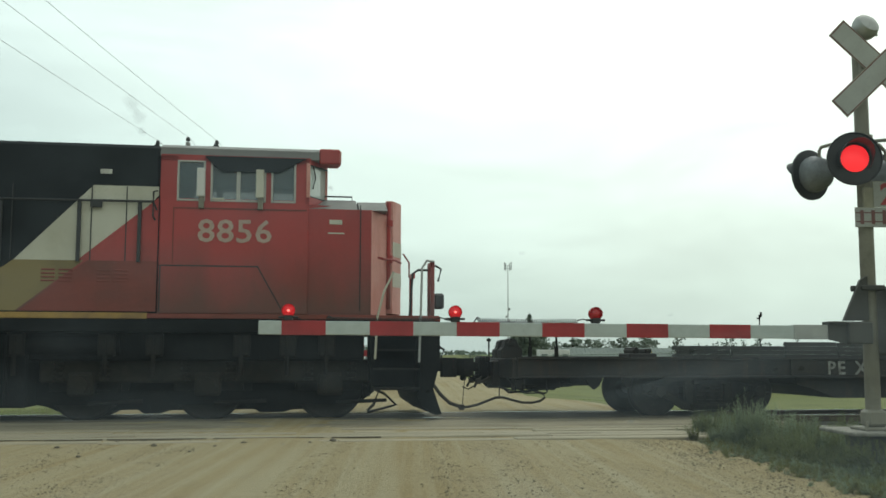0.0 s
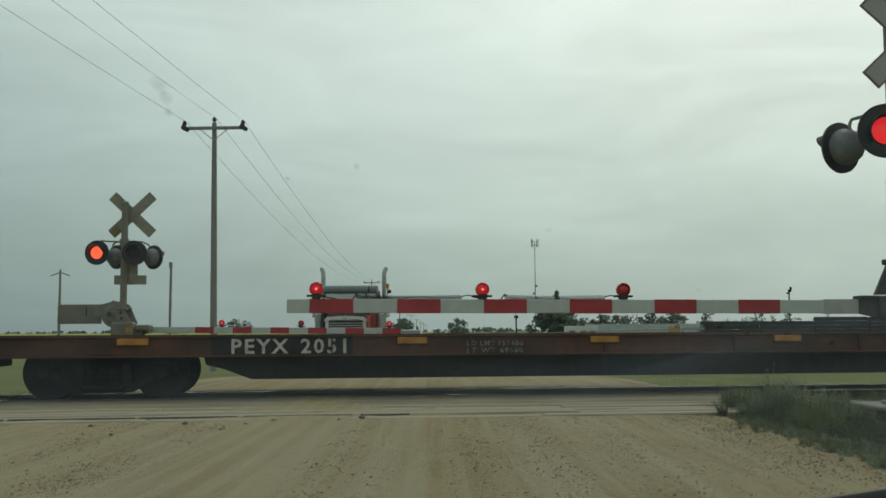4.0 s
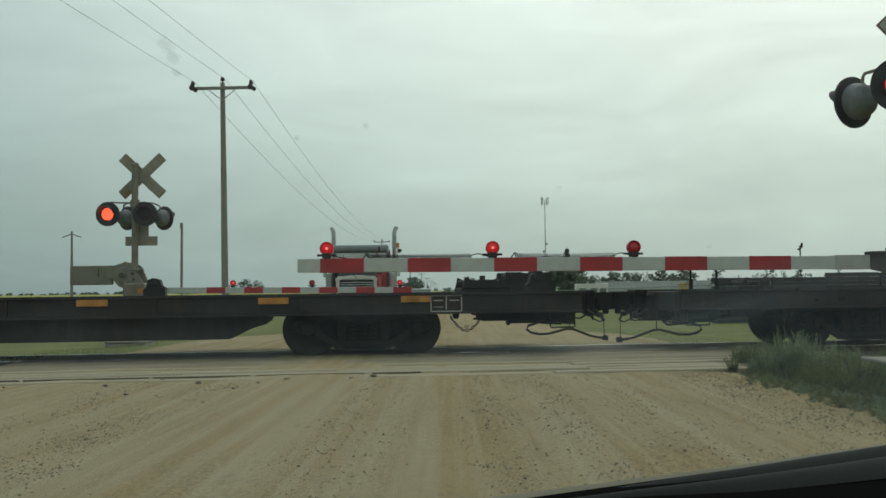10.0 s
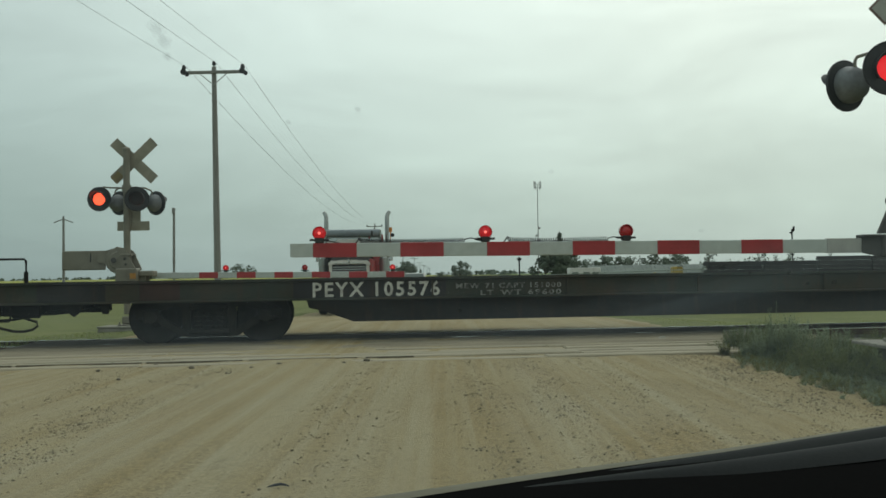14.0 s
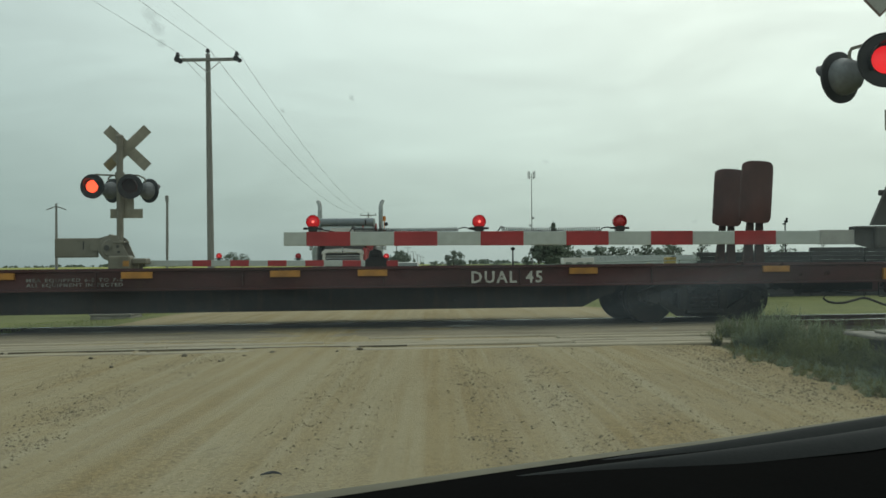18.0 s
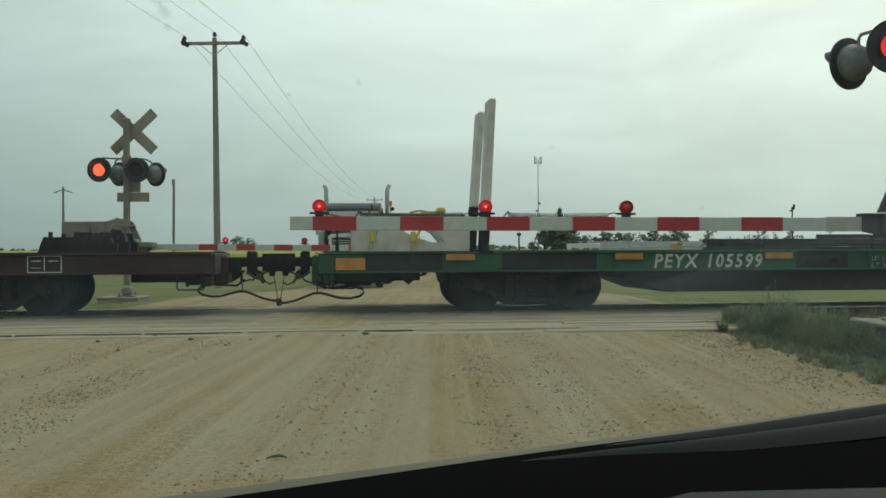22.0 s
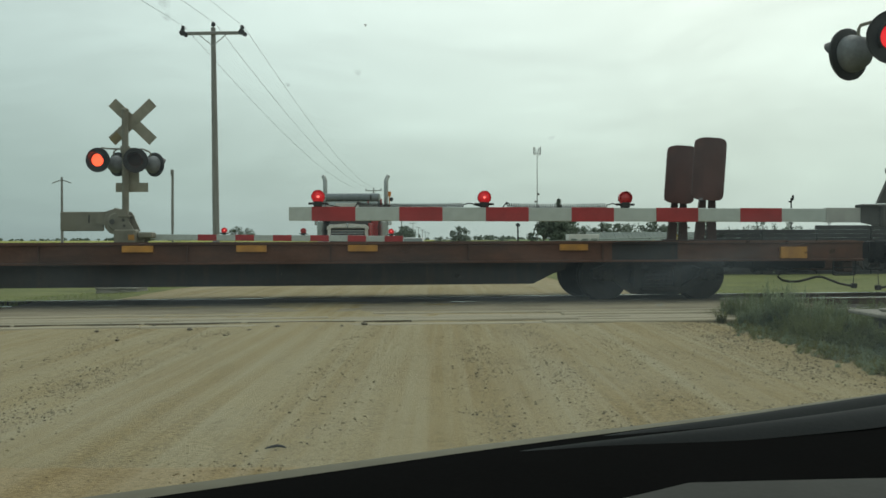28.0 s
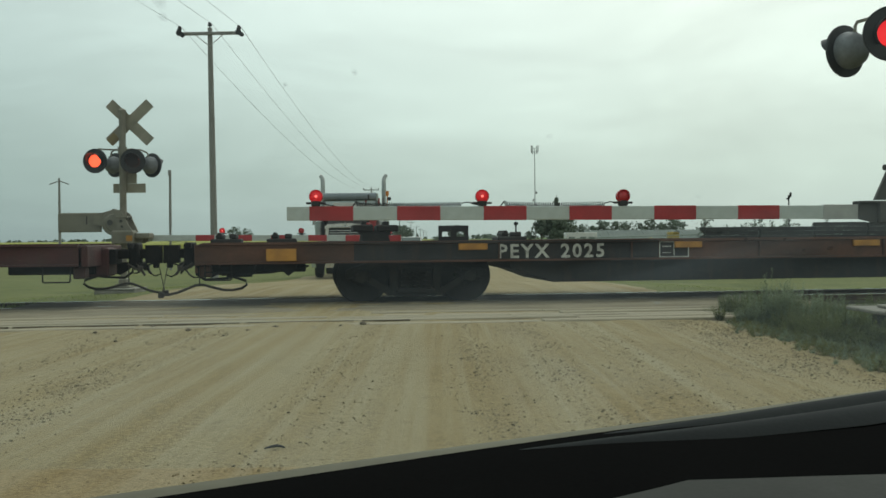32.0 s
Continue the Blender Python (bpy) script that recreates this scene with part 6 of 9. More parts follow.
def draft_pocket():
    """Underside of the car's end: cushion pocket, its braces, a hanging lug and a bell crank."""
    s = Shape().box(1.0, 2.35, -0.42, 0.42, 0.50, 0.70, 0.02).box(1.7, 2.2, -1.05, -0.42, 0.56, 0.66, 0.015)
    s.slab([(0.62, 0.66), (1.0, 0.66), (1.0, 0.50), (0.88, 0.44), (0.74, 0.52)], "y", -1.12, -0.98)
    s.slab([(1.92, 0.66), (2.22, 0.66), (2.16, 0.52), (2.08, 0.46), (1.98, 0.54)], "y", -1.20, -1.10)
    return s.slab([(2.5, 0.66), (2.66, 0.66), (2.62, 0.50), (2.54, 0.50)], "y", -1.36, -1.28).rod((1.2, -0.44, 0.58), (1.2, -0.36, 0.58), 0.09, n=12)


def brake_cylinder():
    s = Shape().rod((1.18, -1.12, 0.52), (1.62, -1.12, 0.52), 0.12, n=16).rod((1.62, -1.12, 0.52), (1.66, -1.12, 0.52), 0.15, n=16).rod((1.66, -1.12, 0.52), (2.3, -1.02, 0.50), 0.02, n=8)
    return s.box(1.24, 1.30, -1.22, -1.02, 0.44, 0.68, 0.008).box(1.48, 1.54, -1.22, -1.02, 0.44, 0.68, 0.008)


def hanger_chain():
    s = Shape()
    way = [(2.70 - 0.05 * k, -1.28, 0.56 - 0.26 * math.sin(math.pi * k / 12) - 0.04 * k / 12) for k in range(13)]
    for k, (a, b) in enumerate(zip(way, way[1:])):
        u, v = Vector(a), Vector(b)
        side_ = Vector((0, 0.022, 0)) if k % 2 else Vector((0, 0, 0.022))
        d = (v - u) * 0.12
        s.tube([u - d + side_, v + d + side_], 0.009, 5).tube([u - d - side_, v + d - side_], 0.009, 5)
    return s


def glad_hand():
    """A small branch pipe with an angle cock beside the coupler."""
    s = Shape().tube([(0.52, 0, 0.66), (0.40, 0.02, 0.58), (0.30, 0.04, 0.56), (0.24, 0.04, 0.47)], 0.022, 7)
    return s.box(0.27, 0.36, 0.0, 0.08, 0.53, 0.62, 0.012).rod((0.31, 0.04, 0.6), (0.38, 0.04, 0.66), 0.012, n=5)


def striker():
    """Casting round the coupler shank with its carrier."""
    return Shape().box(0.36, 0.52, -0.24, 0.24, 0.62, 1.0, 0.03).box(0.30, 0.46, -0.2, 0.2, 0.58, 0.68, 0.02).box(0.42, 0.5, -0.46, 0.46, 0.90, 1.0, 0.02)


def tool_box():
    """A long steel chest with a lid and a handrail over it, across the car's end."""
    s = Shape().box(0.54, 1.38, -1.49, -0.8, 0.60, 1.22, 0.015).box(0.52, 1.40, -1.51, -0.78, 1.22, 1.25, 0.008).box(0.70, 0.86, -1.3, -0.9, 1.25, 1.30, 0.01)
    for x in (0.78, 1.02, 1.26):
        s.box(x - 0.02, x + 0.02, -1.505, -1.49, 0.64, 1.22)
    return s.tube([(0.80, -1.3, 1.24), (0.80, -1.3, 1.44), (0.83, -1.3, 1.47), (1.26, -1.3, 1.47), (1.29, -1.3, 1.44), (1.29, -1.3, 1.24)], 0.016, 6)


ITEMS = {"wide": hitch_wide, "tall": hitch_tall, "hitch": hitch_low, "plate": hole_plate, "flared": hitch_flared, "block": hitch_block, "post": post_block, "loop": grab_loop, "lump": deck_lump}
SPINS = []                       # (wheelset, car, place on the car, pose, radius)


def write_on(sill, x, z, text, size, mat, x1, slant=0.0):
    """Stencilled writing between x and x1 on a sill, one part a word."""
    rows = [[(me, min(v.co.x for v in me.vertices), max(v.co.x for v in me.vertices)) for me in (lettering(w, size, mat, size * 0.022, 1.22, slant) for w in line.split())] for line in text.split("\n")]
    for n, (line, words) in enumerate(zip(text.split("\n"), rows)):
        lead = 0.3 * size * (len(line) - len(line.lstrip()))
        space, run = 0.58 * size, []
        for me, a, b in words:
            run.append(lead)
            lead += b - a + space
        k = (x1 - x) / max(0.01, lead - space)
        for (me, a, b), at, word in zip(words, run, line.split()):
            me.transform(Matrix.Diagonal((k, 1, 1, 1)) @ Matrix.Translation((-a, 0, 0)))
            part("lettering", me, None, sill, "stencilled white lettering " + word, Matrix.Translation((x + at * k, -1.4365, z - n * size)))


def flat_car(spec):
    """A long flat car; x runs from its front coupler to its rear, z from the rail head."""
    col = PAINT[spec["paint"]]
    c = thing("flat_car", track_pose(spec["s0"], 0, RAIL_Z), spec["label"], "flat car", "flat cars of the train")
    prof = [(-1.475, 0.98), (-1.475, 0.955), (-1.43, 0.945), (-1.43, 0.69), (-1.475, 0.68), (-1.475, 0.655), (-1.38, 0.655), (-1.38, 0.98)]
    sill = shared("side_sill", lambda: Shape().slab(prof, "x", 0.74, CAR - 0.94), col)
    near = part("side_sill", sill, None, c, "weathered steel side sill")
    part("side_sill", shared("far_side_sill", lambda: Shape().slab([(-y, z) for y, z in prof[::-1]], "x", 0.74, CAR - 0.94), col), None, c, "weathered steel side sill")
    low = spec.get("belly", 0.302)
    part("belly", shared("belly_%.2f" % low, lambda: Shape().slab([(5.6, 0.70), (5.65, 0.53), (5.9, 0.47), (6.35, low), (21.75, low), (22.1, 0.47), (22.3, 0.53), (22.35, 0.70)], "y", -1.16, 1.16), PAINT["black"]), None, c, "deep black fishbelly underframe")
    for x0, x1 in spec.get("coaming", ()):
        part("coaming", Shape().box(x0, x1, -1.12, -1.09, 0.96, 1.062, 0.004), col, c, "low plate standing along the deck")
    part("centre_sill", shared("centre_sill", lambda: Shape().box(0.6, CAR - 0.6, -0.3, 0.3, 0.66, 0.9), M_STEELDARK), None, c)
    part("deck", shared("deck", lambda: Shape().box(0.70, CAR - 0.92, -1.385, 1.385, 0.925, 0.962).box(0.76, CAR - 0.96, -1.30, -1.24, 0.962, 0.992).box(0.76, CAR - 0.96, 1.24, 1.30, 0.962, 0.992).box(1.2, CAR - 1.2, -0.35, -0.29, 0.962, 0.985).box(1.2, CAR - 1.2, 0.29, 0.35, 0.962, 0.985), col), None, c, "steel deck with guide rails")
    ribs = shared("sill_rib", lambda: Shape().box(-0.012, 0.012, -1.472, -1.43, 0.685, 0.952), col)
    for k in range(9):
        part("sill_rib", ribs, None, near, m=Matrix.Translation((5.4 + 2.18 * k, 0, 0)))
    for k, x in enumerate((4.1 + spec.get("front", 0.0), min(CAR, spec["length"]) - 4.39 + spec.get("rear", 0.0))):
        bogie(c, x, SPINS_OF(c))
        part("body_bolster", shared("body_bolster", lambda: Shape().box(-0.25, 0.25, -1.38, 1.38, 0.70, 0.92, 0.01).box(-0.1, 0.1, -1.43, 1.43, 0.655, 0.7), M_STEELDARK), None, c, m=Matrix.Translation((x, 0, 0)))
    flip = Matrix.Translation((spec["length"], 0, 0)) @ Matrix.Rotation(math.pi, 4, "Z")
    for end, m in ((0, Matrix.Identity(4)), (1, flip)):
        part("coupler", shared("coupler", lambda: end_gear(True), M_STEELDARK), None, c, "heavy knuckle coupler", m)
        part("end_sill", shared("end_sill", end_frame, col), None, c, m=m @ Matrix.Translation((0.26 * end, 0, 0)))
        part("air_hose", shared("air_hose", air_hose, M_HOSE), None, c, "dusty rubber brake hose", m)
        part("uncoupling_lever", shared("uncoupling_lever", cut_lever, M_STEELDARK), None, c, m=m)
        part("brake_pipe", shared("brake_pipe", pipe_work, M_STEELDARK), None, c, m=m)
        part("draft_pocket", shared("draft_pocket", draft_pocket, M_STEELDARK), None, c, "grimy cushion pocket under the deck", m)
        part("striker", shared("striker", striker, M_STEELDARK), None, c, m=m)
        for y in (-0.36, 0.30):
            part("angle_cock", shared("angle_cock", glad_hand, M_HOSE), None, c, m=m @ Matrix.Translation((0, y, 0)))
        if end == spec.get("brake", 1):
            part("brake_cylinder", shared("brake_cylinder", brake_cylinder, M_STEELDARK), None, c, "grimy brake cylinder", m)
        if end in spec.get("chain", ()):
            part("hanger_chain", shared("hanger_chain", hanger_chain, M_HOSE), None, c, "rusty hanging chain", m)
        if end in spec.get("chest", ()):
            part("tool_chest", shared("tool_chest", tool_box, M_HITCH), None, c, "black steel chest with a handrail", m if end == 0 else Matrix.Translation((spec["length"] - 2.04, 0, 0)))
    for x in (0.82, CAR - 1.46):
        for y in (-1.42, 1.42):
            part("step", shared("step", step_iron, M_STEELDARK), None, c, m=Matrix.Translation((x, y, 0)))
    ref = spec.get("reflector", M_AMBER)
    big = shared("end_reflector", lambda: Shape().box(0, 0.46, -1.481, -1.42, 0.70, 0.89, 0.003), ref)
    small = shared("reflector", lambda: Shape().box(0, 0.46, -1.481, -1.42, 0.845, 0.945, 0.003), ref)
    for x in spec.get("big", (0.92, CAR - 1.38)):
        part("reflector", big, None, near, "rectangular amber reflector", Matrix.Translation((x, 0, 0)))
    for x in spec.get("small", (4.36, 8.6, 11.7, 14.8, 17.9, 21.0, 23.6)):
        part("reflector", small, None, near, "rectangular amber reflector", Matrix.Translation((x, 0, 0)) @ Matrix.Diagonal((spec.get("short", 1.0), 1, 1, 1)))
    for x0, x1, key in spec.get("patches", ()):
        part("paint_patch", Shape().box(x0, x1, -1.4335, -1.42, 0.69, 0.945).box(x0, x1, -1.4785, -1.47, 0.956, 0.979), PAINT[key] if key in PAINT else M_PATCHWHITE, near, "repainted patch on the sill")
    for x, z, text, size, mat, x1 in spec.get("text", ()):
        write_on(near, x - spec["slip"], z, text, size, mat, x1 - spec["slip"], spec.get("slant", 0.0))
    for x in spec.get("placard", ()):
        pl = part("placard", Shape().box(x, x + 0.5, -1.4355, -1.42, 0.69, 0.95), PAINT["primer"], near, "black data placard with a white outline")
        lines = Shape()
        for a, b, z0, z1 in ((0, 0.5, 0.69, 0.705), (0, 0.5, 0.935, 0.95), (0, 0.015, 0.69, 0.95), (0.485, 0.5, 0.69, 0.95), (0.24, 0.255, 0.72, 0.93), (0.05, 0.2, 0.86, 0.875), (0.3, 0.45, 0.86, 0.875), (0.05, 0.2, 0.76, 0.77)):
            lines.box(x + a, x + b, -1.4375, -1.43, z0, z1)
        part("outline", lines, M_STENCILOLD if spec.get("old") else M_STENCIL, pl)
    for kind, x, y in spec.get("deck", ()):
        part({"hitch": "trailer_hitch", "tall": "trailer_hitch", "wide": "trailer_hitch", "flared": "trailer_hitch", "block": "trailer_hitch", "plate": "tie_down_plate", "post": "stanchion", "loop": "handhold", "lump": "deck_fitting"}[kind], shared(kind, ITEMS[kind], M_HITCH if kind != "loop" else M_STEELDARK), None, c, m=Matrix.Translation((x, y, 0.962)))
    if "panel" in spec:
        x = spec["panel"]
        for dx, y, turn in ((0.0, -0.4, 4), (spec.get("panel_back", 0.05), 1.1, 4)):
            g_ = part("guard_panel", shared("guard_panel", panel_shape, M_PANELBROWN, 50), None, c, "tall rounded oxide-brown guard panel", Matrix.Translation((x + dx, y, 0.975)) @ pose(0, 0, 0, 0, 2.5, turn) @ Matrix.Diagonal((1.06, 1.06, spec.get("panel_tall", 1.08), 1)))
            part("panel_leg", shared("panel_leg", panel_legs, PAINT["rust"]), None, g_, "dark rusty splayed legs")
    return c


def SPINS_OF(c):
    class Sink(list):
        def append(self, item):
            SPINS.append((item[0], c, item[1], item[2], item[3]))
    return Sink()


S, O = M_STENCIL, M_STENCILOLD


def marks(text, x0, x1, z=0.71, size=0.31, mat=None):
    return (x0, z, text, size, mat or S, x1)


def data(x0, x1, text="LD LMT  151400\nLT WT   68600", size=0.12):
    return (x0, 0.805, text, size * 0.92, O, x1)


CARS = [
    dict(paint="black", label="black weathered flat car with faded white lettering", text=[marks("PE  X", 6.07, 6.78, mat=O), marks("90191", 7.28, 8.23, mat=O), data(9.78, 10.53, "LD LMT 161200\nLT WT  58800")], patches=[(17.6, 19.1, "white")], small=(), big=(), placard=(23.9,), panel=24.75, deck=[("lump", 3.0, 0), ("loop", 1.0, -1.2), ("post", 0.55, -0.9), ("post", 0.75, 0.5)]),
    dict(paint="brown", label="oxide-brown flat car with a black numbered patch", text=[marks("PEYX 2035", 5.95, 7.71), data(9.65, 10.6)], patches=[(5.75, 7.95, "primer"), (11.5, 15.5, "primer"), (25.29, 26.2, "primer")], placard=(24.77,), small=(4.36, 8.0, 8.6, 11.7, 14.8, 17.9, 20.6), deck=[("loop", 0.97, -1.25), ("tall", 2.8, 0), ("lump", 26.4, 0)]),
    dict(paint="brown", label="oxide-brown flat car with dark patches", text=[marks("PEYX 2051", 5.95, 7.7), data(9.6, 10.5)], patches=[(5.75, 7.9, "primer")], deck=[("post", 1.1, -0.7), ("post", 1.6, 0.7), ("lump", 26.0, 0)]),
    dict(paint="black", label="black flat car with amber reflectors and guard panels", text=[marks("PEYX 105561", 5.32, 7.27), marks("DUAL 45", 7.95, 8.85, 0.73, 0.25), data(9.7, 11.65, "CAPY 145000 LB LT WT 69200\nLD LMT 151000  NEW  7-81")], panel=3.43, deck=[("loop", 0.95, -1.2), ("lump", 25.8, 0)], small=(4.3, 7.4, 10.3, 13.1, 15.9, 18.9, 21.6, 23.9)),
    dict(paint="maroon", label="dark maroon flat car with worn amber reflectors", text=[marks("PEYX 2097", 4.05, 5.72, 0.71, 0.33), data(6.25, 7.5), marks("DUAL 45", 12.2, 12.8, 0.73, 0.18, O)], patches=[(4.0, 5.9, "primer"), (1.5, 2.2, "primer")], panel=24.83, panel_back=0.22, deck=[("post", 1.0, 0), ("lump", 2.6, 0), ("plate", 20.6, -0.6)], small=(3.0, 7.1, 9.1, 12.2, 17.2, 20.64, 23.95), placard=(22.6,)),
    dict(front=0.17, paint="black", label="black flat car with white stencilled numbers and graffiti", text=[marks("PEYX 105619", 5.55, 7.62), data(9.48, 11.47, "CAPY 149000 LB LT WT 69200\nLD LMT 151000  NEW  7-81"), marks("DUAL 45", 13.4, 14.5, 0.73, 0.25, O)], big=(2.05,), chain=(1,), graffiti=(7.85, 1.4), deck=[("post", 0.9, -0.9), ("post", 1.4, 0.5), ("wide", 2.82, 0), ("lump", 7.1, 0), ("hitch", 25.5, 0), ("tall", 26.2, 0.2), ("post", 26.5, -0.9), ("post", 20.2, 0.3)], small=(5.05, 10.3, 12.2, 14.2, 17.8, 19.5, 22.2, 24.4), placard=(24.87,)),
    dict(paint="black", label="plain black flat car with a pale patch beside its number", text=[marks("PEYX", 6.2, 6.95, 0.71, 0.31, O), marks("105668", 7.11, 8.22), data(9.55, 11.6, "CAPY 145000 LB LT WT 69200\nLD LMT 150800  NEW  7-81"), marks("DUAL 45", 13.24, 14.61, 0.73, 0.25, O)], patches=[(8.4, 8.9, "white")], small=(), big=(), panel=24.85, panel_tall=1.0, chest=(1,), deck=[("loop", 1.0, -1.2), ("lump", 2.2, 0)]),
    dict(front=0.08, paint="black", label="black flat car with faded letters and grey graffiti", text=[marks("105565", 5.85, 7.1), marks("DUAL  45", 13.78, 15.33, 0.71, 0.27, O)], chain=(0,), graffiti=(17.25, 2.5), small=(), big=(), deck=[("block", 1.75, 0), ("tall", 2.75, 0), ("loop", 0.9, -1.2), ("lump", 18.7, 0.2), ("hitch", 24.6, 0)]),
    dict(paint="olive", label="dark olive flat car with a white number on black", text=[marks("PEYX 105576", 5.65, 7.64), data(7.9, 9.6, "MEW 71 CAPT 151000\n       LT WT 69600")], patches=[(5.4, 7.8, "primer"), (1.6, 2.6, "primer"), (3.1, 3.7, "rust")], panel=24.95, deck=[("loop", 0.95, -1.2), ("loop", 0.3, -1.2), ("plate", 25.6, -0.6)], small=(17.9, 23.6), big=()),
    dict(paint="brown", label="brown flat car with bright yellow sill panels", text=[], patches=[(1.0, 2.1, "yellow"), (4.8, 6.0, "yellow"), (10.3, 12.0, "yellow"), (16.6, 18.0, "yellow"), (20.0, 21.4, "yellow"), (23.5, 24.95, "yellow"), (26.3, 27.5, "yellow")], big=(0.95, CAR - 1.75), small=(14.8, 19.0, 22.2), placard=(24.1,), deck=[("lump", 2.5, 0), ("loop", 26.9, -1.2), ("post", 26.2, 0.6), ("hitch", 2.8, 0)]),
    dict(front=0.1, paint="maroon", label="dark maroon flat car with black patch and guard panels", text=[marks("PEYX2102", 5.28, 6.89), marks("DUAL 45", 19.55, 20.7, 0.72, 0.26), data(12.8, 14.2, "MEA EQUIPPED 6-0 TO 7-8\nALL EQUIPMENT INSPECTED", 0.08)], patches=[(5.1, 7.6, "primer"), (7.75, 8.25, "white"), (2.6, 3.6, "primer")], panel=25.06, panel_back=0.13, deck=[("lump", 2.4, 0), ("lump", 1.6, 0), ("post", 18.3, 0.4)], small=(1.9, 4.8, 8.4, 12.5, 14.5, 16.72, 18.07, 21.46, 24.73), big=(CAR - 1.4,)),
    dict(front=0.2, paint="maroon", label="faded red-brown flat car with a dark numbered patch", text=[marks("PEYX2108", 5.76, 7.25), (9.36, 0.82, "LD LMT  151400\nLT WT   68600", 0.14, S, 10.4)], patches=[(5.5, 8.2, "primer")], placard=(22.35,), deck=[("loop", 0.95, -1.2), ("hitch", 2.9, 0), ("hitch", 3.5, 0.1), ("lump", 26.2, 0), ("hitch", 26.5, 0)], small=(5.3, 8.85, 12.7, 14.2, 18.65, 21.4), big=(1.4, CAR - 2.97)),
    dict(paint="rust", label="dark red-brown flat car with a white number", text=[marks("144024", 6.11, 7.22), marks("155  40 1 54", 17.0, 19.5, 0.72, 0.2, O)], patches=[(4.5, 5.8, "primer")], placard=(24.6,), deck=[("post", 1.0, -0.8), ("post", 1.4, 0.6), ("post", 0.5, 0.2), ("wide", 24.5, 0), ("tall", 24.9, 0.3)], small=(), big=()),
    dict(paint="green", label="green flat car with black patches and white guard boards", text=[marks("PEYX  105599", 5.84, 7.69), data(9.6, 10.4, "LD LMT 151400\nLT WT  68600")], patches=[(1.35, 2.6, "primer"), (3.55, 5.1, "primer"), (8.5, 9.4, "primer"), (11.4, 13.2, "primer"), (14.2, 16.6, "primer"), (17.35, 19.3, "primer"), (19.85, 22.6, "primer")], white_boards=True, slant=0.18, placard=(24.47,), deck=[("loop", 0.95, -1.2)], small=(2.65, 5.4, 7.95, 10.9, 15.16, 18.3, 20.87, 23.98)),
    dict(paint="black", label="black flat car with amber reflectors", text=[marks("PEYX", 5.21, 5.68, 0.74, 0.22), marks("105565", 6.13, 7.09, 0.70, 0.32), marks("DUAL 45", 13.9, 14.75, 0.71, 0.25, O)], panel=24.75, deck=[("post", 1.05, -0.7), ("post", 0.75, 0.5), ("post", 1.75, -0.7), ("lump", 14.0, 0)], small=(4.35, 7.4, 10.1, 13.1, 16.9, 20.0)),
    dict(rear=0.25, paint="brown", label="oxide-brown flat car with rusty deck", text=[], patches=[(5.75, 7.9, "primer")], deck=[("lump", 2.4, 0), ("post", 26.7, -0.7), ("post", 27.1, 0.5), ("lump", 24.6, 0)]),
    dict(front=0.1, rear=0.09, paint="brown", label="oxide-brown flat car with a dark patch round its number", text=[marks("PEYX 2000", 6.21, 7.93)], patches=[(6.0, 8.8, "primer"), (2.2, 2.7, "primer"), (23.0, 24.1, "primer")], panel=24.99, deck=[("loop", 0.8, -1.2), ("lump", 1.2, 0)], small=(5.4, 9.4, 15.34, 17.04, 18.75, 22.13), big=(1.9, CAR - 2.40)),
    dict(front=0.25, rear=0.19, paint="black", label="grimy black flat car with yellow reflectors", text=[marks("PEYX", 6.03, 6.7), marks("105663", 6.92, 8.09), marks("DUAL 45", 8.25, 9.0, 0.74, 0.22), data(10.2, 12.1, "LD LMT 151800  NEW  11-78", 0.12)], reflector=M_YELLOWREF, deck=[("hitch", 3.0, 0), ("hitch", 3.2, 0.5), ("block", 25.76, 0), ("lump", 26.75, 0), ("post", 27.2, -0.9), ("post", 26.68, 0.6), ("lump", 12.7, 0)], small=(4.85, 9.05, 11.75, 14.4, 17.2, 19.85, 22.25), big=(CAR - 1.45,)),
    dict(front=0.25, short=0.5, belly=0.245, coaming=[(5.2, 16.69), (17.78, 22.6)], paint="maroon", label="maroon flat car with white lettering", text=[marks("AOK", 5.67, 6.54), marks("8597", 6.61, 7.37), data(20.6, 21.5, size=0.1), marks("TWO 45", 15.45, 16.4, 0.72, 0.27), marks("S", 16.5, 16.56, 0.86, 0.09)], reflector=M_YELLOWREF, placard=(23.05,), panel=24.9, deck=[("lump", 1.2, 0), ("hitch", 2.6, 0), ("lump", 14.9, 0)], small=(1.07, 4.9, 12.9, 17.4, 21.2), big=()),
    dict(paint="brown", label="oxide-brown flat car with a black numbered patch", text=[marks("PEYX 2025", 5.63, 7.37)], patches=[(3.1, 8.04, "primer")], placard=(8.05,), deck=[("lump", 0.8, 0), ("lump", 1.7, 0.2), ("flared", 3.13, 0), ("plate", 4.54, -0.6), ("lump", 5.6, 0)], small=(4.75, 8.3, 11.4, 14.5, 17.6, 20.7), big=(1.75, CAR - 1.4)),
]
HEAD = 0.75                      # the first coupler's place along the track at the start
TRAIN = []
SLIP = np.interp(range(1, 22), [1, 2, 8, 9, 10, 11, 14, 17, 19, 20, 21], [0.0, -0.07, -0.27, -0.06, -0.2, -0.32, -0.22, 0.24, 0.13, 0.24, 0.24])   # slack in the couplings
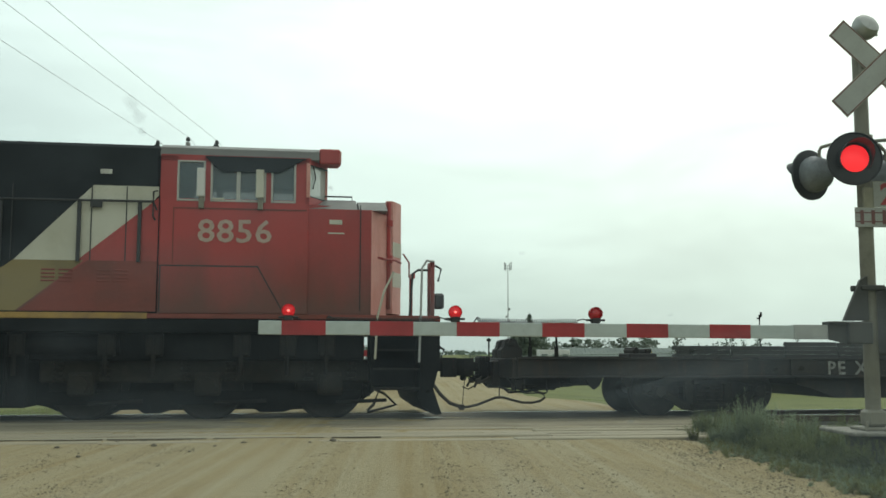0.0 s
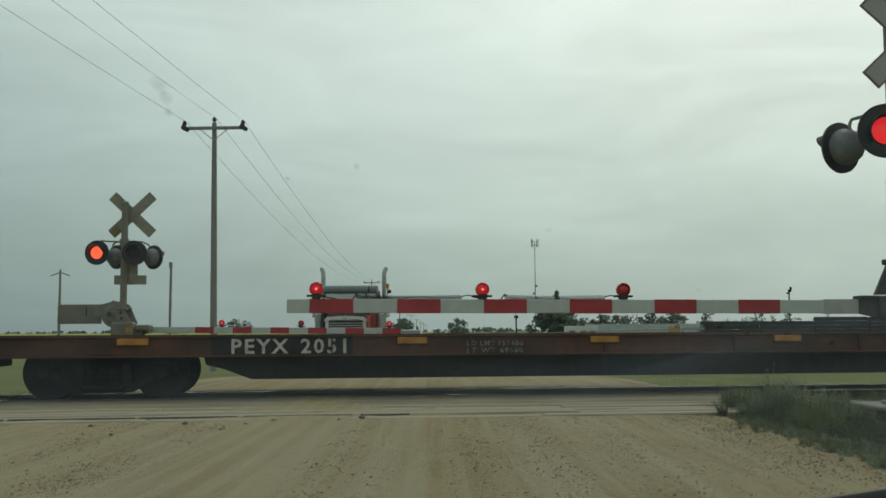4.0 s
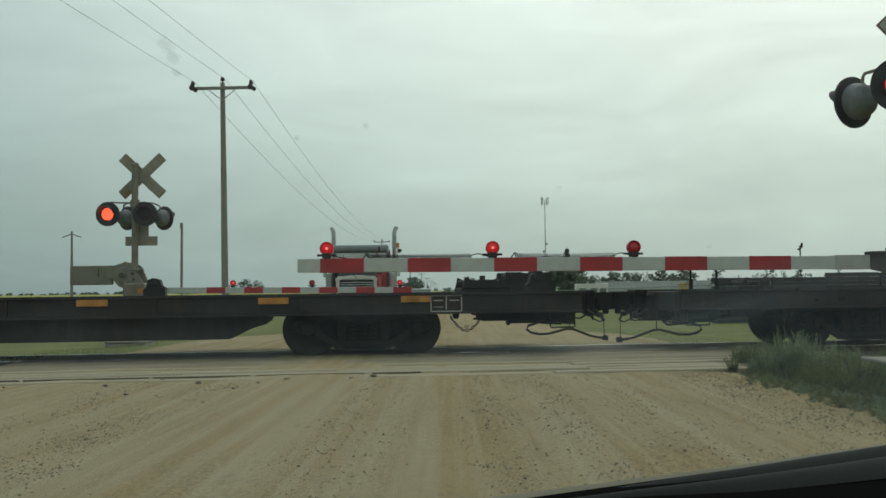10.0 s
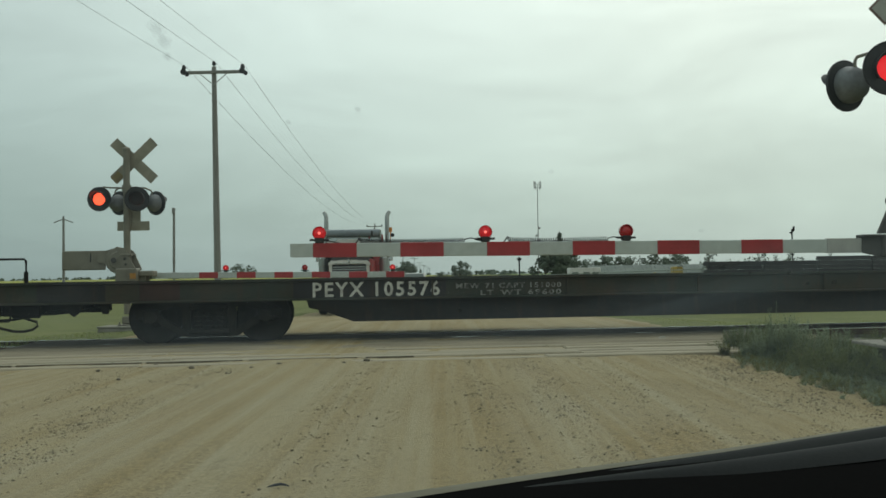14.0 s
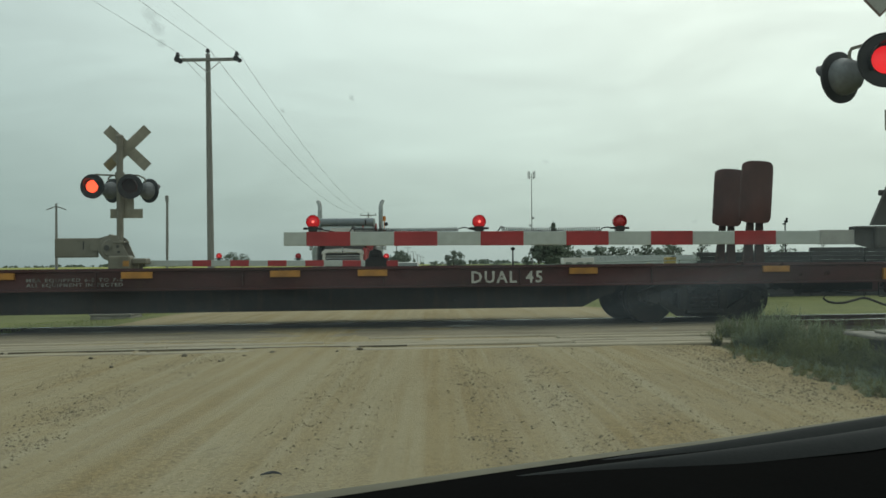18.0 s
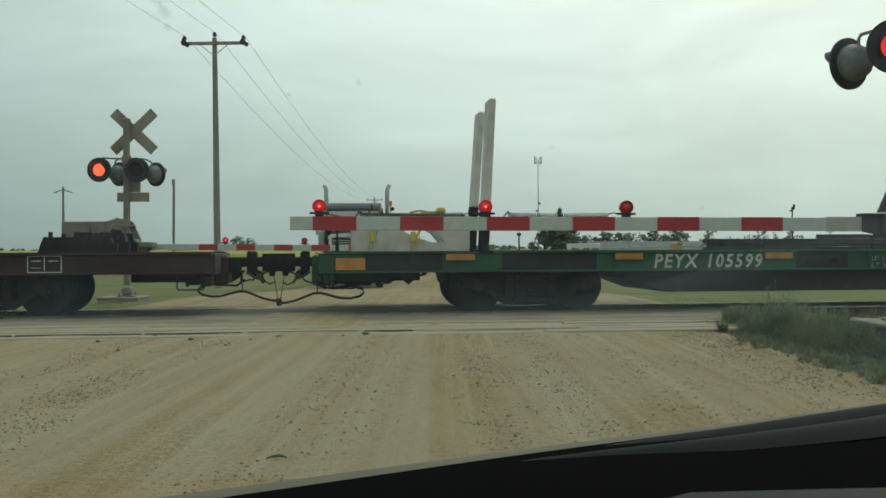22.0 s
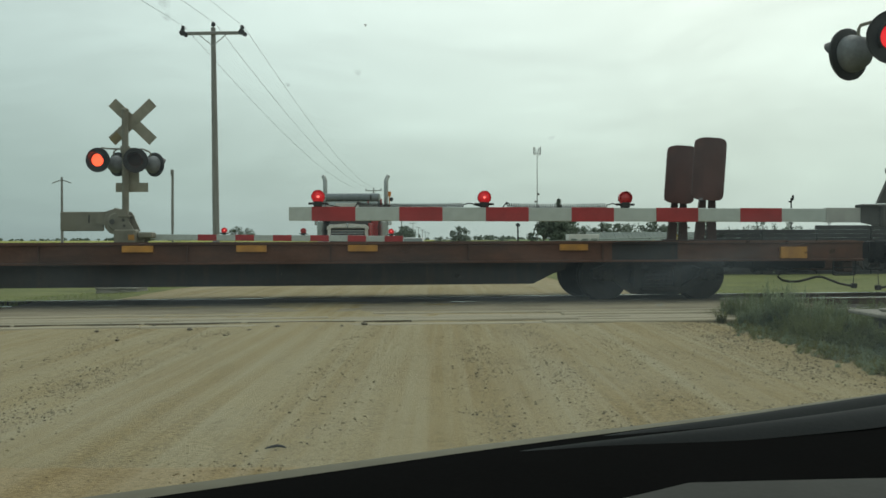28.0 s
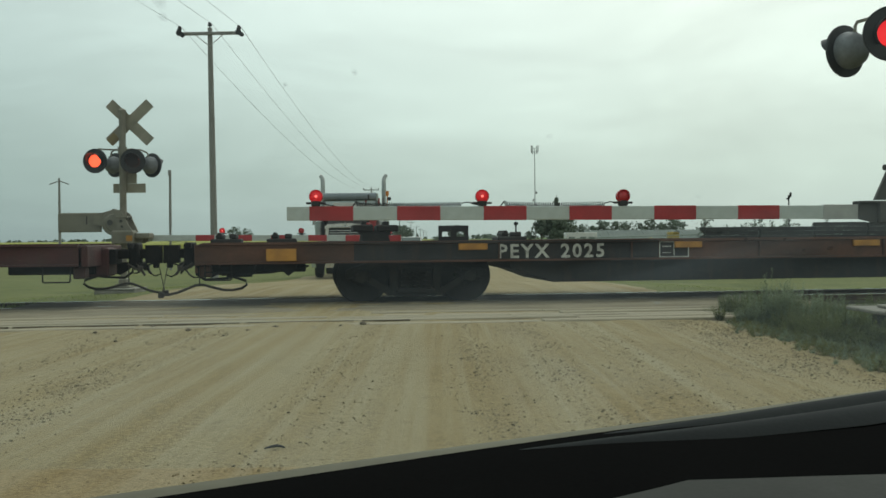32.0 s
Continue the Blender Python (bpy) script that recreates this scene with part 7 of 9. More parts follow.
for k, spec in enumerate(CARS):
    spec["slip"] = float(SLIP[k])
    spec["s0"] = HEAD + CAR * k + spec["slip"]
    spec["length"] = CAR + float(SLIP[k + 1] - SLIP[k])
    TRAIN.append((flat_car(spec), spec["s0"]))
    c, near = TRAIN[-1][0], None
    if "graffiti" in spec:
        x0, ln = spec["graffiti"]
        rnd = random.Random(k)
        s = Shape()
        for q in range(int(ln / 0.16)):
            x = x0 + 0.16 * q
            a, b = rnd.uniform(-0.1, 0.1), rnd.uniform(0.03, 0.1)
            pts = [(x + a + rnd.uniform(-0.05, 0.05), -1.437, 0.70 + rnd.uniform(0, 0.05)), (x + b, -1.437, 0.80 + rnd.uniform(-0.04, 0.06)), (x - b + a, -1.437, 0.90 + rnd.uniform(-0.03, 0.04)), (x + 0.15, -1.437, 0.86 + rnd.uniform(-0.1, 0.06))]
            s.tube(pts, 0.018, 5)
        part("graffiti", s, M_GRAFFITI, c, "grey spray-painted scrawl")
    if spec.get("white_boards"):
        for x, y, tilt in ((3.29, -1.2, 3), (3.33, 0.35, 4)):
            b = part("guard_board", Shape().box(-0.055, 0.055, -0.22, 0.22, 0.78, 2.45, 0.02), M_PANELWHITE, c, "tall white guard board", Matrix.Translation((x, y, 0.975)) @ pose(0, 0, 0, 0, tilt, 0))
            part("board_leg", Shape().box(-0.06, 0.06, -0.2, -0.1, -0.02, 0.8, 0.01).box(-0.06, 0.06, 0.1, 0.2, -0.02, 0.8, 0.01).box(-0.12, 0.12, -0.28, 0.28, -0.02, 0.03), M_STEELDARK, b)
        # a white crate panel with a leaf-shaped opening, lashed down with yellow straps
        upper = [(0, 0.36), (0.66, 0.41), (1.15, 0.41), (1.35, 0.30), (1.48, 0.14), (1.80, 0.14), (1.80, 0.60), (0, 0.60)]
        lower = [(0, 0), (1.80, 0), (1.80, 0.14), (1.48, 0.14), (1.25, 0.15), (1.0, 0.22), (0.80, 0.33), (0.66, 0.41), (0, 0.36)]
        crate = part("crate", Shape().slab(upper, "y", -0.03, 0.0).slab(lower, "y", -0.03, 0.0).slab(upper, "y", 1.0, 1.03).slab(lower, "y", 1.0, 1.03), M_PANELWHITE, c, "white crate with a leaf-shaped opening", Matrix.Translation((1.2, -1.2, 0.985)))
        part("crate_end", Shape().box(1.78, 1.86, -0.03, 1.03, 0.0, 0.58, 0.008).box(1.86, 1.89, 0.1, 0.9, 0.05, 0.5, 0.004), M_PANELWHITE, crate)
        part("crate_bar", Shape().box(0.55, 1.42, 0.45, 0.55, 0.60, 0.625, 0.006), M_STEELDARK, crate, "dark bar across the crate")
        part("slot_bracket", Shape().tube([(0.20, -0.05, 0.45), (0.26, -0.05, 0.40), (0.45, -0.05, 0.38), (0.66, -0.05, 0.40)], [0.035, 0.02, 0.012, 0.01], 6), M_STEELDARK, crate)
        for x0, x1 in ((0.38, 0.29), (1.12, 0.94)):
            strap = part("strap", Shape().tube([(x0 + 0.02, 0.5, 0.63), (x0, -0.05, 0.61), (x0 - 0.03, -0.06, 0.40), (x1, -0.07, 0.10), (x1, -0.08, -0.06)], [0.02, 0.022, 0.026, 0.024, 0.018], 6), M_STRAP, crate, "yellow ratchet strap")
            part("ratchet", Shape().box(x1 - 0.03, x1 + 0.05, -0.11, -0.06, 0.16, 0.32, 0.01), M_STRAP, strap)
        part("strap_bundle", Shape().lathe([(0, -0.05), (0.06, -0.045), (0.09, 0.0), (0.07, 0.05), (0, 0.07)], Matrix.Translation((1.46, 0.45, 0.66)), 10).tube([(0.95, 0.46, 0.64), (1.1, 0.44, 0.67), (1.3, 0.46, 0.64), (1.44, 0.45, 0.66)], 0.02, 6), M_STRAP, crate, "bundled yellow strap")


# ---------------------------------------------------------------- locomotive
def locomotive():
    """A six-axle freight locomotive with a wide nose; x = 0 at its rear coupler face, the cab end; the long hood runs to -x."""
    lo = thing("locomotive", track_pose(HEAD + float(SLIP[0]), 0, RAIL_Z), "red, black and white diesel freight locomotive, grimy below", "locomotive")
    yo = 1.5
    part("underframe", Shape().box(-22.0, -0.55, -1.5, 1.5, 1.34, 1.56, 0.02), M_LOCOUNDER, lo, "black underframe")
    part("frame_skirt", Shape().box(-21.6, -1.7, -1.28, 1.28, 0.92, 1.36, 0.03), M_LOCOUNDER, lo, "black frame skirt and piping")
    for x in (-6.9, -5.6, -4.9, -3.6, -2.9, -2.3):
        part("frame_bracket", Shape().box(x - 0.12, x + 0.14, -1.42, -1.26, 0.98, 1.34, 0.03).rod((x, -1.40, 0.7), (x, -1.40, 1.3), 0.035, n=8), M_STEELDARK, lo)
    part("sill_stripe", Shape().box(-21.9, -5.0, -1.52, -1.47, 1.55, 1.64, 0.006), M_SILLYELLOW, lo, "worn yellow sill stripe")
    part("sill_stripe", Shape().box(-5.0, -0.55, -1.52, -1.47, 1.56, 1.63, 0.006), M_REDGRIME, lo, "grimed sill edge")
    part("walkway", Shape().box(-22.0, -0.52, -1.49, 1.49, 1.56, 1.60), M_STEELDARK, lo)
    # long hood and its painted sections
    part("long_hood", Shape().box(-21.5, -4.86, -0.95, 0.95, 1.60, 4.23, 0.06), M_LOCOBLACK, lo, "black long hood")
    hood = part("equipment_cab", Shape().box(-9.5, -4.86, -1.47, 1.47, 1.62, 4.22, 0.05), M_LOCOBLACK, lo, "black upper body side")
    part("white_flash", Shape().slab([(-8.0, 1.66), (-6.95, 2.42), (-5.84, 3.57), (-4.88, 3.57), (-4.88, 3.44), (-6.35, 1.66)], "y", -1.478, -1.46), M_LOCOWHITE, hood, "diagonal off-white flash")
    part("red_flash", Shape().slab([(-6.95, 1.66), (-4.88, 3.40), (-4.88, 1.66)], "y", -1.482, -1.46), M_RED, hood, "red lower body flash")
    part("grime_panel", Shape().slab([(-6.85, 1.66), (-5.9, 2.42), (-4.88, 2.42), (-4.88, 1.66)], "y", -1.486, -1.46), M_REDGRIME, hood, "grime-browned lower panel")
    part("grime_panel", Shape().slab([(-8.0, 1.66), (-6.95, 2.42), (-5.95, 2.42), (-6.90, 1.66)], "y", -1.484, -1.46), M_OLIVEWHITE, hood, "grime-browned white flash")
    for x in (-5.86, -5.35, -7.0):
        part("door_seam", Shape().box(x - 0.008, x + 0.008, -1.489, -1.46, 2.42, 3.56), M_BLACK, hood)
    for x0 in (-6.55, -6.3, -5.75, -5.5):
        for k in range(4):
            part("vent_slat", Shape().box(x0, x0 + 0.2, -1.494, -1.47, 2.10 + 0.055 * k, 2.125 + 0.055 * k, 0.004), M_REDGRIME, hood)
    part("label_plate", Shape().box(-5.75, -5.58, -1.486, -1.46, 3.75, 3.82), M_STENCIL, hood, "small white label")
    part("intake_grille", Shape().box(-9.4, -7.6, -1.482, -1.46, 2.6, 3.9, 0.01), M_BLACK, hood, "dark intake grille")
    # cab
    cab = part("cab_shell", Shape().box(-4.86, -2.60, -1.50, 1.50, 1.62, 3.40, 0.02), M_RED, lo, "red cab body")
    # window band: posts and headers leave real openings
    for y0, y1 in ((-1.50, -1.44), (1.44, 1.50)):
        band = Shape()
        for a, b in ((-4.86, -4.60), (-4.20, -4.10), (-3.28, -3.18), (-2.82, -2.60)):
            band.box(a, b, y0, y1, 3.38, 4.06)
        band.box(-4.86, -2.60, y0, y1, 3.98, 4.08)
        part("window_band", band, M_RED, cab, "red cab window posts")
    part("roof", Shape().slab([(-1.46, 4.06), (1.46, 4.06), (1.42, 4.20), (1.05, 4.31), (-1.05, 4.31), (-1.42, 4.20)], "x", -4.88, -2.45), M_LOCOROOF, cab, "grey cab roof")
    part("drip_panel", Shape().slab([(-4.2, 4.06), (-2.66, 4.06), (-2.95, 3.90), (-3.05, 3.83), (-3.95, 3.83), (-4.08, 3.93)], "y", -1.56, -1.50), M_LOCOBLACK, cab, "black sun visor over the windows")
    for a, b in ((-4.60, -4.20), (-4.10, -3.70), (-3.68, -3.28), (-3.18, -2.82)):
        wn_ = part("window", Shape().box(a, b, -1.475, -1.465, 3.37, 3.98), M_PANE, cab, "dark cab window pane")
        fr = Shape()
        for p0, p1, z0, z1 in ((a, b, 3.36, 3.39), (a, b, 3.965, 3.99), (a - 0.012, a + 0.02, 3.36, 3.99), (b - 0.02, b + 0.012, 3.36, 3.99)):
            fr.box(p0, p1, -1.512, -1.46, z0, z1, 0.004)
        part("window_frame", fr, M_ALU, cab, "bare aluminium window frame")
    part("cab_interior", Shape().box(-4.8, -2.66, -1.2, 1.2, 3.405, 3.42), M_LOCOBLACK, cab)
    part("cab_back", Shape().box(-4.86, -4.80, -1.44, 1.44, 3.38, 4.08), M_RED, cab)
    for x, tilt in ((-4.25, 0), (-3.36, 0)):
        mi = part("mirror", Shape().box(x - 0.062, x + 0.062, -1.62, -1.575, 3.42, 3.86, 0.012), M_TRUCKWHITE if x < -4 else M_LOCOWHITE, cab, "white upright mirror")
        part("mirror_bracket", Shape().box(x - 0.03, x + 0.05, -1.59, -1.49, 3.24, 3.46, 0.01), M_SIGNALGREY, mi)
    part("arm_rest", Shape().box(-4.08, -3.9, -1.53, -1.49, 3.385, 3.415, 0.008), M_LOCOWHITE, cab)
    # cab front with raked windscreen
    plan = [(-2.60, -1.50), (-2.30, -0.98), (-2.30, 0.98), (-2.60, 1.50), (-2.66, 1.50), (-2.36, 0.95), (-2.36, -0.95), (-2.66, -1.50)]
    part("cab_front", Shape().slab(plan, "z", 3.34, 3.47).slab(plan, "z", 3.99, 4.08), M_RED, cab, "red windscreen surround")
    part("windscreen", Shape().slab([(-2.615, -1.48), (-2.32, -0.97), (-2.32, 0.97), (-2.615, 1.48), (-2.625, 1.48), (-2.33, 0.96), (-2.33, -0.96), (-2.625, -1.48)], "z", 3.46, 4.0), M_PALEPANE, cab, "pale windscreen round the cab front")
    for x, y, w_ in ((-2.62, -1.49, 0.03), (-2.32, -0.975, 0.022), (-2.31, 0.0, 0.03), (-2.32, 0.975, 0.022), (-2.62, 1.49, 0.03)):
        part("screen_post", Shape().box(x - w_, x + w_, y - w_, y + w_, 3.46, 4.0, 0.008), M_REDLIT, cab, "pale red screen post, light put into its colour")
    part("screen_seal", Shape().slab([(-2.602, -1.475), (-2.302, -0.985), (-2.298, -0.99), (-2.598, -1.48)], "z", 3.465, 3.49).slab([(-2.602, -1.475), (-2.302, -0.985), (-2.298, -0.99), (-2.598, -1.48)], "z", 3.97, 3.995), M_BLACK, cab, "black rubber seal")
    part("nose_ledge", Shape().slab([(-2.62, -1.46), (-2.2, -1.30), (-2.2, 1.30), (-2.62, 1.46)], "z", 3.28, 3.36), M_RED, cab)
    part("wiper", Shape().tube([(-2.54, -1.40, 3.97), (-2.50, -1.32, 3.80), (-2.54, -1.36, 3.62)], 0.012, 6), M_BLACK, cab)
    part("number_box", Shape().box(-2.45, -2.12, -1.40, -1.0, 4.02, 4.26, 0.02).box(-2.45, -2.28, 1.0, 1.40, 4.04, 4.26, 0.02).box(-2.5, -2.32, -1.0, 1.0, 4.06, 4.2, 0.02), M_RED, cab, "red number boxes over the windscreen")
    part("number_box_front", Shape().box(-2.122, -2.10, -1.37, -1.03, 4.05, 4.23), M_REDLIT, cab)
    for x, y in ((-4.5, -0.6), (-5.05, -0.3), (-4.1, 0.3)):
        part("antenna", Shape().rod((x, y, 4.30), (x, y, 4.40), 0.010, 0.006, 6).box(x - 0.014, x + 0.014, y - 0.014, y + 0.014, 4.30, 4.325, 0.004), M_BLACK, cab, "roof antenna")
    # nose
    nose = part("nose", Shape().slab([(-2.62, -1.46), (-1.62, -1.46), (-1.33, -0.94), (-1.33, 0.94), (-1.62, 1.46), (-2.62, 1.46)], "z", 1.62, 3.29), M_RED, lo, "red wide nose with chamfered corners")
    part("nose_top", Shape().slab([(-1.46, 3.29), (-1.02, 3.50), (1.02, 3.50), (1.46, 3.29)], "x", -2.60, -1.84).slab([(-1.42, 3.29), (-1.0, 3.48), (1.0, 3.48), (1.42, 3.29)], "x", -1.81, -1.36), M_LOCOROOF, nose, "grey anti-glare nose top")
    # corner plates and door carry the sky's light in their pale red
    for sg in (-1, 1):
        part("nose_corner", Shape().slab([(-1.615, sg * 1.462), (-1.322, sg * 0.94), (-1.33, sg * 0.93), (-1.63, sg * 1.45)], "z", 1.64, 3.27), M_REDLIT, nose, "pink corner plate, sky light put into its red")
    part("nose_door", Shape().slab([(-1.33, -0.88), (-1.22, -0.88), (-1.04, -0.50), (-1.04, 0.50), (-1.22, 0.88), (-1.33, 0.88)], "z", 1.68, 3.53), M_REDLIT, nose, "pale red nose door, sky light put into its colour")
    part("white_emblem", Shape().slab([(-1.214, -0.882), (-1.034, -0.502), (-1.04, -0.498), (-1.22, -0.876)], "z", 2.62, 2.86).slab([(-1.214, -0.882), (-1.034, -0.502), (-1.04, -0.498), (-1.22, -0.876)], "z", 2.12, 2.36), M_LOCOWHITE, nose, "worn white stripes")
    part("door_hinge", Shape().rod((-1.29, -0.93, 1.75), (-1.29, -0.93, 3.5), 0.035, n=8).rod((-1.27, -0.95, 2.5), (-1.27, -0.95, 2.62), 0.05, n=8).rod((-1.27, -0.95, 3.1), (-1.27, -0.95, 3.2), 0.05, n=8), M_RED, nose, "red door hinge")
    part("nose_seam", Shape().box(-1.80, -1.785, -1.468, -1.44, 1.7, 3.36), M_BLACK, nose)
    part("nose_vent", Shape().box(-2.28, -2.08, -1.47, -1.45, 3.05, 3.12).box(-2.3, -2.05, -1.468, -1.45, 2.90, 2.92), M_LOCOWHITE, nose)
    part("nose_bracket", Shape().tube([(-1.5, -1.36, 2.55), (-1.42, -1.42, 2.52), (-1.2, -1.22, 2.52), (-1.1, -1.0, 2.5)], 0.02, 6).tube([(-1.0, -0.5, 2.7), (-0.9, -0.5, 2.55), (-0.9, -0.52, 2.3)], 0.016, 6), M_RED, nose)
    part("nose_grab", Shape().tube([(-2.5, -1.0, 3.44), (-2.5, -1.0, 3.56), (-1.9, -1.0, 3.56), (-1.9, -1.0, 3.44)], 0.014, 6), M_BLACK, nose)
    # cab side details
    part("side_panel", Shape().slab([(-4.82, 1.66), (-4.82, 2.36), (-3.38, 2.36), (-2.98, 1.66)], "y", -1.508, -1.49), M_RED, cab, "battery-box cover")
    part("side_seam", Shape().box(-4.85, -3.36, -1.512, -1.49, 2.352, 2.372).box(-4.84, -4.82, -1.512, -1.49, 1.66, 2.36).slab([(-3.385, 2.36), (-3.365, 2.36), (-2.965, 1.66), (-2.985, 1.66)], "y", -1.512, -1.49), M_BLACK, cab)
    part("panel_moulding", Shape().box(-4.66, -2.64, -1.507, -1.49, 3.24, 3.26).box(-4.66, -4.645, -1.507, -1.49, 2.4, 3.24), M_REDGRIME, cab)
    part("road_number", lettering("8856", 0.50, M_ROADNUMBER, 0.006, 1.03, 0.0, 1.12), None, cab, "large white road number 8856", Matrix.Translation((-4.30, -1.509, 2.735)))
    # handrails along the walkway
    part("junction_box", Shape().box(-5.87, -5.70, -1.56, -1.50, 3.22, 3.32, 0.01), M_BLACK, lo, "small dark junction box on the handrail")
    for x in (-8.2, -7.15, -6.03, -5.15):
        part("handrail_post", Shape().box(x - 0.028, x + 0.028, -1.54, -1.50, 2.40, 3.33, 0.008), M_BLACK, lo, "black handrail post")
    part("handrail", Shape().tube([(-9.4, -1.54, 3.33), (-7.0, -1.54, 3.32), (-4.95, -1.54, 3.33), (-4.9, -1.53, 3.2)], 0.018, 8), M_BLACK, lo, "black handrail")
    part("cab_grab", Shape().tube([(-4.92, -1.52, 3.05), (-4.95, -1.56, 3.1), (-4.95, -1.56, 3.48), (-4.9, -1.52, 3.5)], 0.016, 6), M_BLACK, lo)
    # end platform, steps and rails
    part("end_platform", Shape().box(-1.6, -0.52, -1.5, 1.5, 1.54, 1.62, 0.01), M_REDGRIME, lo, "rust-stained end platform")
    st = part("step_well", Shape().box(-1.62, -1.58, -1.5, -0.9, 0.45, 1.55).box(-0.84, -0.80, -1.5, -0.9, 0.45, 1.55).box(-1.6, -0.82, -0.92, -0.88, 0.45, 1.55), M_LOCOUNDER, lo, "black step well")
    for z in (0.48, 0.78, 1.08, 1.36):
        part("tread", Shape().box(-1.58, -0.84, -1.5, -1.05, z, z + 0.03), M_STEELDARK, st)
    for pts, mt in (([(-1.55, -1.52, 0.95), (-1.52, -1.53, 1.6), (-1.42, -1.53, 2.0), (-1.26, -1.45, 2.32)], M_LOCOWHITE), ([(-0.86, -1.52, 0.9), (-0.84, -1.53, 1.62), (-0.82, -1.53, 2.38), (-0.74, -1.5, 2.50), (-0.62, -1.4, 2.50)], M_GALV), ([(-1.0, -1.4, 1.62), (-0.95, -1.38, 2.3), (-0.86, -1.36, 2.36), (-0.7, -1.34, 2.36)], M_BLACK)):
        part("step_rail", Shape().tube(pts, 0.019, 8), mt, lo, "curved step handrail")
    part("end_rail", Shape().box(-0.66, -0.60, -1.40, -1.33, 1.62, 2.5, 0.01).box(-0.66, -0.6, -1.05, -0.98, 1.62, 2.5, 0.01).box(-0.66, -0.6, -1.40, -0.98, 2.4, 2.5, 0.01).box(-0.66, -0.6, 0.98, 1.4, 2.4, 2.5, 0.01).box(-0.66, -0.60, 1.33, 1.40, 1.62, 2.5, 0.01), M_RED, lo, "red end railing")
    part("cable_box", Shape().box(-0.58, -0.42, -1.25, -1.05, 1.75, 2.0, 0.03).tube([(-0.5, -1.1, 2.2), (-0.45, -1.1, 2.4), (-0.55, -1.1, 2.46)], 0.02, 6), M_BLACK, lo)
    # lower works: pilot, plow, coupler, tanks
    part("pilot", Shape().slab([(-0.86, 0.42), (-0.80, 1.54), (-0.52, 1.54), (-0.52, 0.9), (-0.62, 0.5), (-0.70, 0.42)], "y", -1.45, 1.45), M_LOCOUNDER, lo, "black pilot plate")
    part("plow", Shape().slab([(-0.90, 0.44), (-0.62, 0.50), (-0.52, 0.20), (-0.48, 0.09), (-0.58, 0.08), (-0.82, 0.24)], "y", -1.4, 1.4), M_LOCOUNDER, lo, "black snow plow")
    part("coupler", Shape().box(-0.6, -0.22, -0.085, 0.085, 0.74, 0.92, 0.02).slab([(-0.27, -0.14), (-0.27, 0.13), (-0.10, 0.16), (-0.02, 0.13), (0.0, 0.02), (-0.06, -0.02), (-0.02, -0.10), (-0.10, -0.16)], "z", 0.64, 0.97), M_STEELDARK, lo, "heavy knuckle coupler")
    part("air_hose", Shape().tube([(-0.55, -0.5, 0.75), (-0.48, -0.52, 0.52), (-0.36, -0.5, 0.36), (-0.2, -0.46, 0.22), (0.0, -0.4, 0.15)], 0.03, 8), M_HOSE, lo, "dusty brake hose")
    part("mu_cable", Shape().tube([(-0.52, -0.8, 1.2), (-0.35, -0.8, 1.1), (-0.4, -0.78, 0.95), (-0.5, -0.75, 0.9)], 0.022, 6), M_RUBBER, lo)
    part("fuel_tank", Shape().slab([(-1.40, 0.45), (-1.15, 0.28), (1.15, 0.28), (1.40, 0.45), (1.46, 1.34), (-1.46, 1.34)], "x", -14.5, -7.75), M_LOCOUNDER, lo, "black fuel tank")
    # added box keeps daylight out of the gap between tank and bogie
    part("battery_box", Shape().box(-7.72, -6.72, -1.36, 1.36, 0.22, 1.34, 0.03).box(-7.6, -7.3, -1.40, -1.36, 0.4, 0.8, 0.01).rod((-7.0, -1.42, 0.3), (-7.0, -1.42, 1.3), 0.03, n=8), M_LOCOUNDER, lo, "black box added to fill the gap behind the bogie")
    for bx in (-4.1, -18.0):
        bg = part("bogie", Shape().box(-2.5, 2.5, -1.12, -0.98, 0.58, 0.95, 0.04).box(-2.5, 2.5, 0.98, 1.12, 0.58, 0.95, 0.04).box(-0.4, 0.4, -1.0, 1.0, 0.6, 1.2, 0.03).slab([(-1.6, 0.95), (-1.35, 1.10), (-0.55, 1.10), (-0.3, 0.95)], "y", -1.12, -1.0).slab([(0.3, 0.95), (0.55, 1.10), (1.35, 1.10), (1.6, 0.95)], "y", -1.12, -1.0), M_BOGIE, lo, "grimy three-axle bogie", Matrix.Translation((bx, 0, 0)))
        for dx in (-1.88, 0.0, 1.88):
            def big_wheel():
                s = Shape()
                for sg in (-1, 1):
                    s.lathe([(0, -0.07), (0.14, -0.07), (0.18, -0.03), (0.42, -0.05), (0.50, -0.07), (0.53, -0.06), (0.535, 0.05), (0.56, 0.06), (0.56, 0.085), (0.5, 0.085), (0.2, 0.03), (0, 0.08)], Matrix.Translation((0, sg * 0.755, 0)) @ Matrix.Rotation(radians(90 * sg), 4, "X"), 40)
                return s.rod((0, -1.1, 0), (0, 1.1, 0), 0.1, n=14)
            wp = part("wheelset", shared("loco_wheelset", big_wheel, M_WHEEL), None, bg, "worn steel wheels on an axle", Matrix.Translation((dx, 0, 0.535)))
            SPINS.append((wp, lo, bx + dx, Matrix.Translation((dx, 0, 0.535)), 0.535))
            jb = Shape().box(dx - 0.2, dx + 0.2, -1.2, -1.05, 0.38, 0.74, 0.04).rod((dx, -1.27, 0.55), (dx, -1.18, 0.55), 0.12, n=14)
            for q in (-0.34, 0.34):
                for k in range(4):
                    jb.rod((dx + q, -1.12, 0.62 + 0.08 * k), (dx + q, -1.12, 0.66 + 0.08 * k), 0.075, n=10)
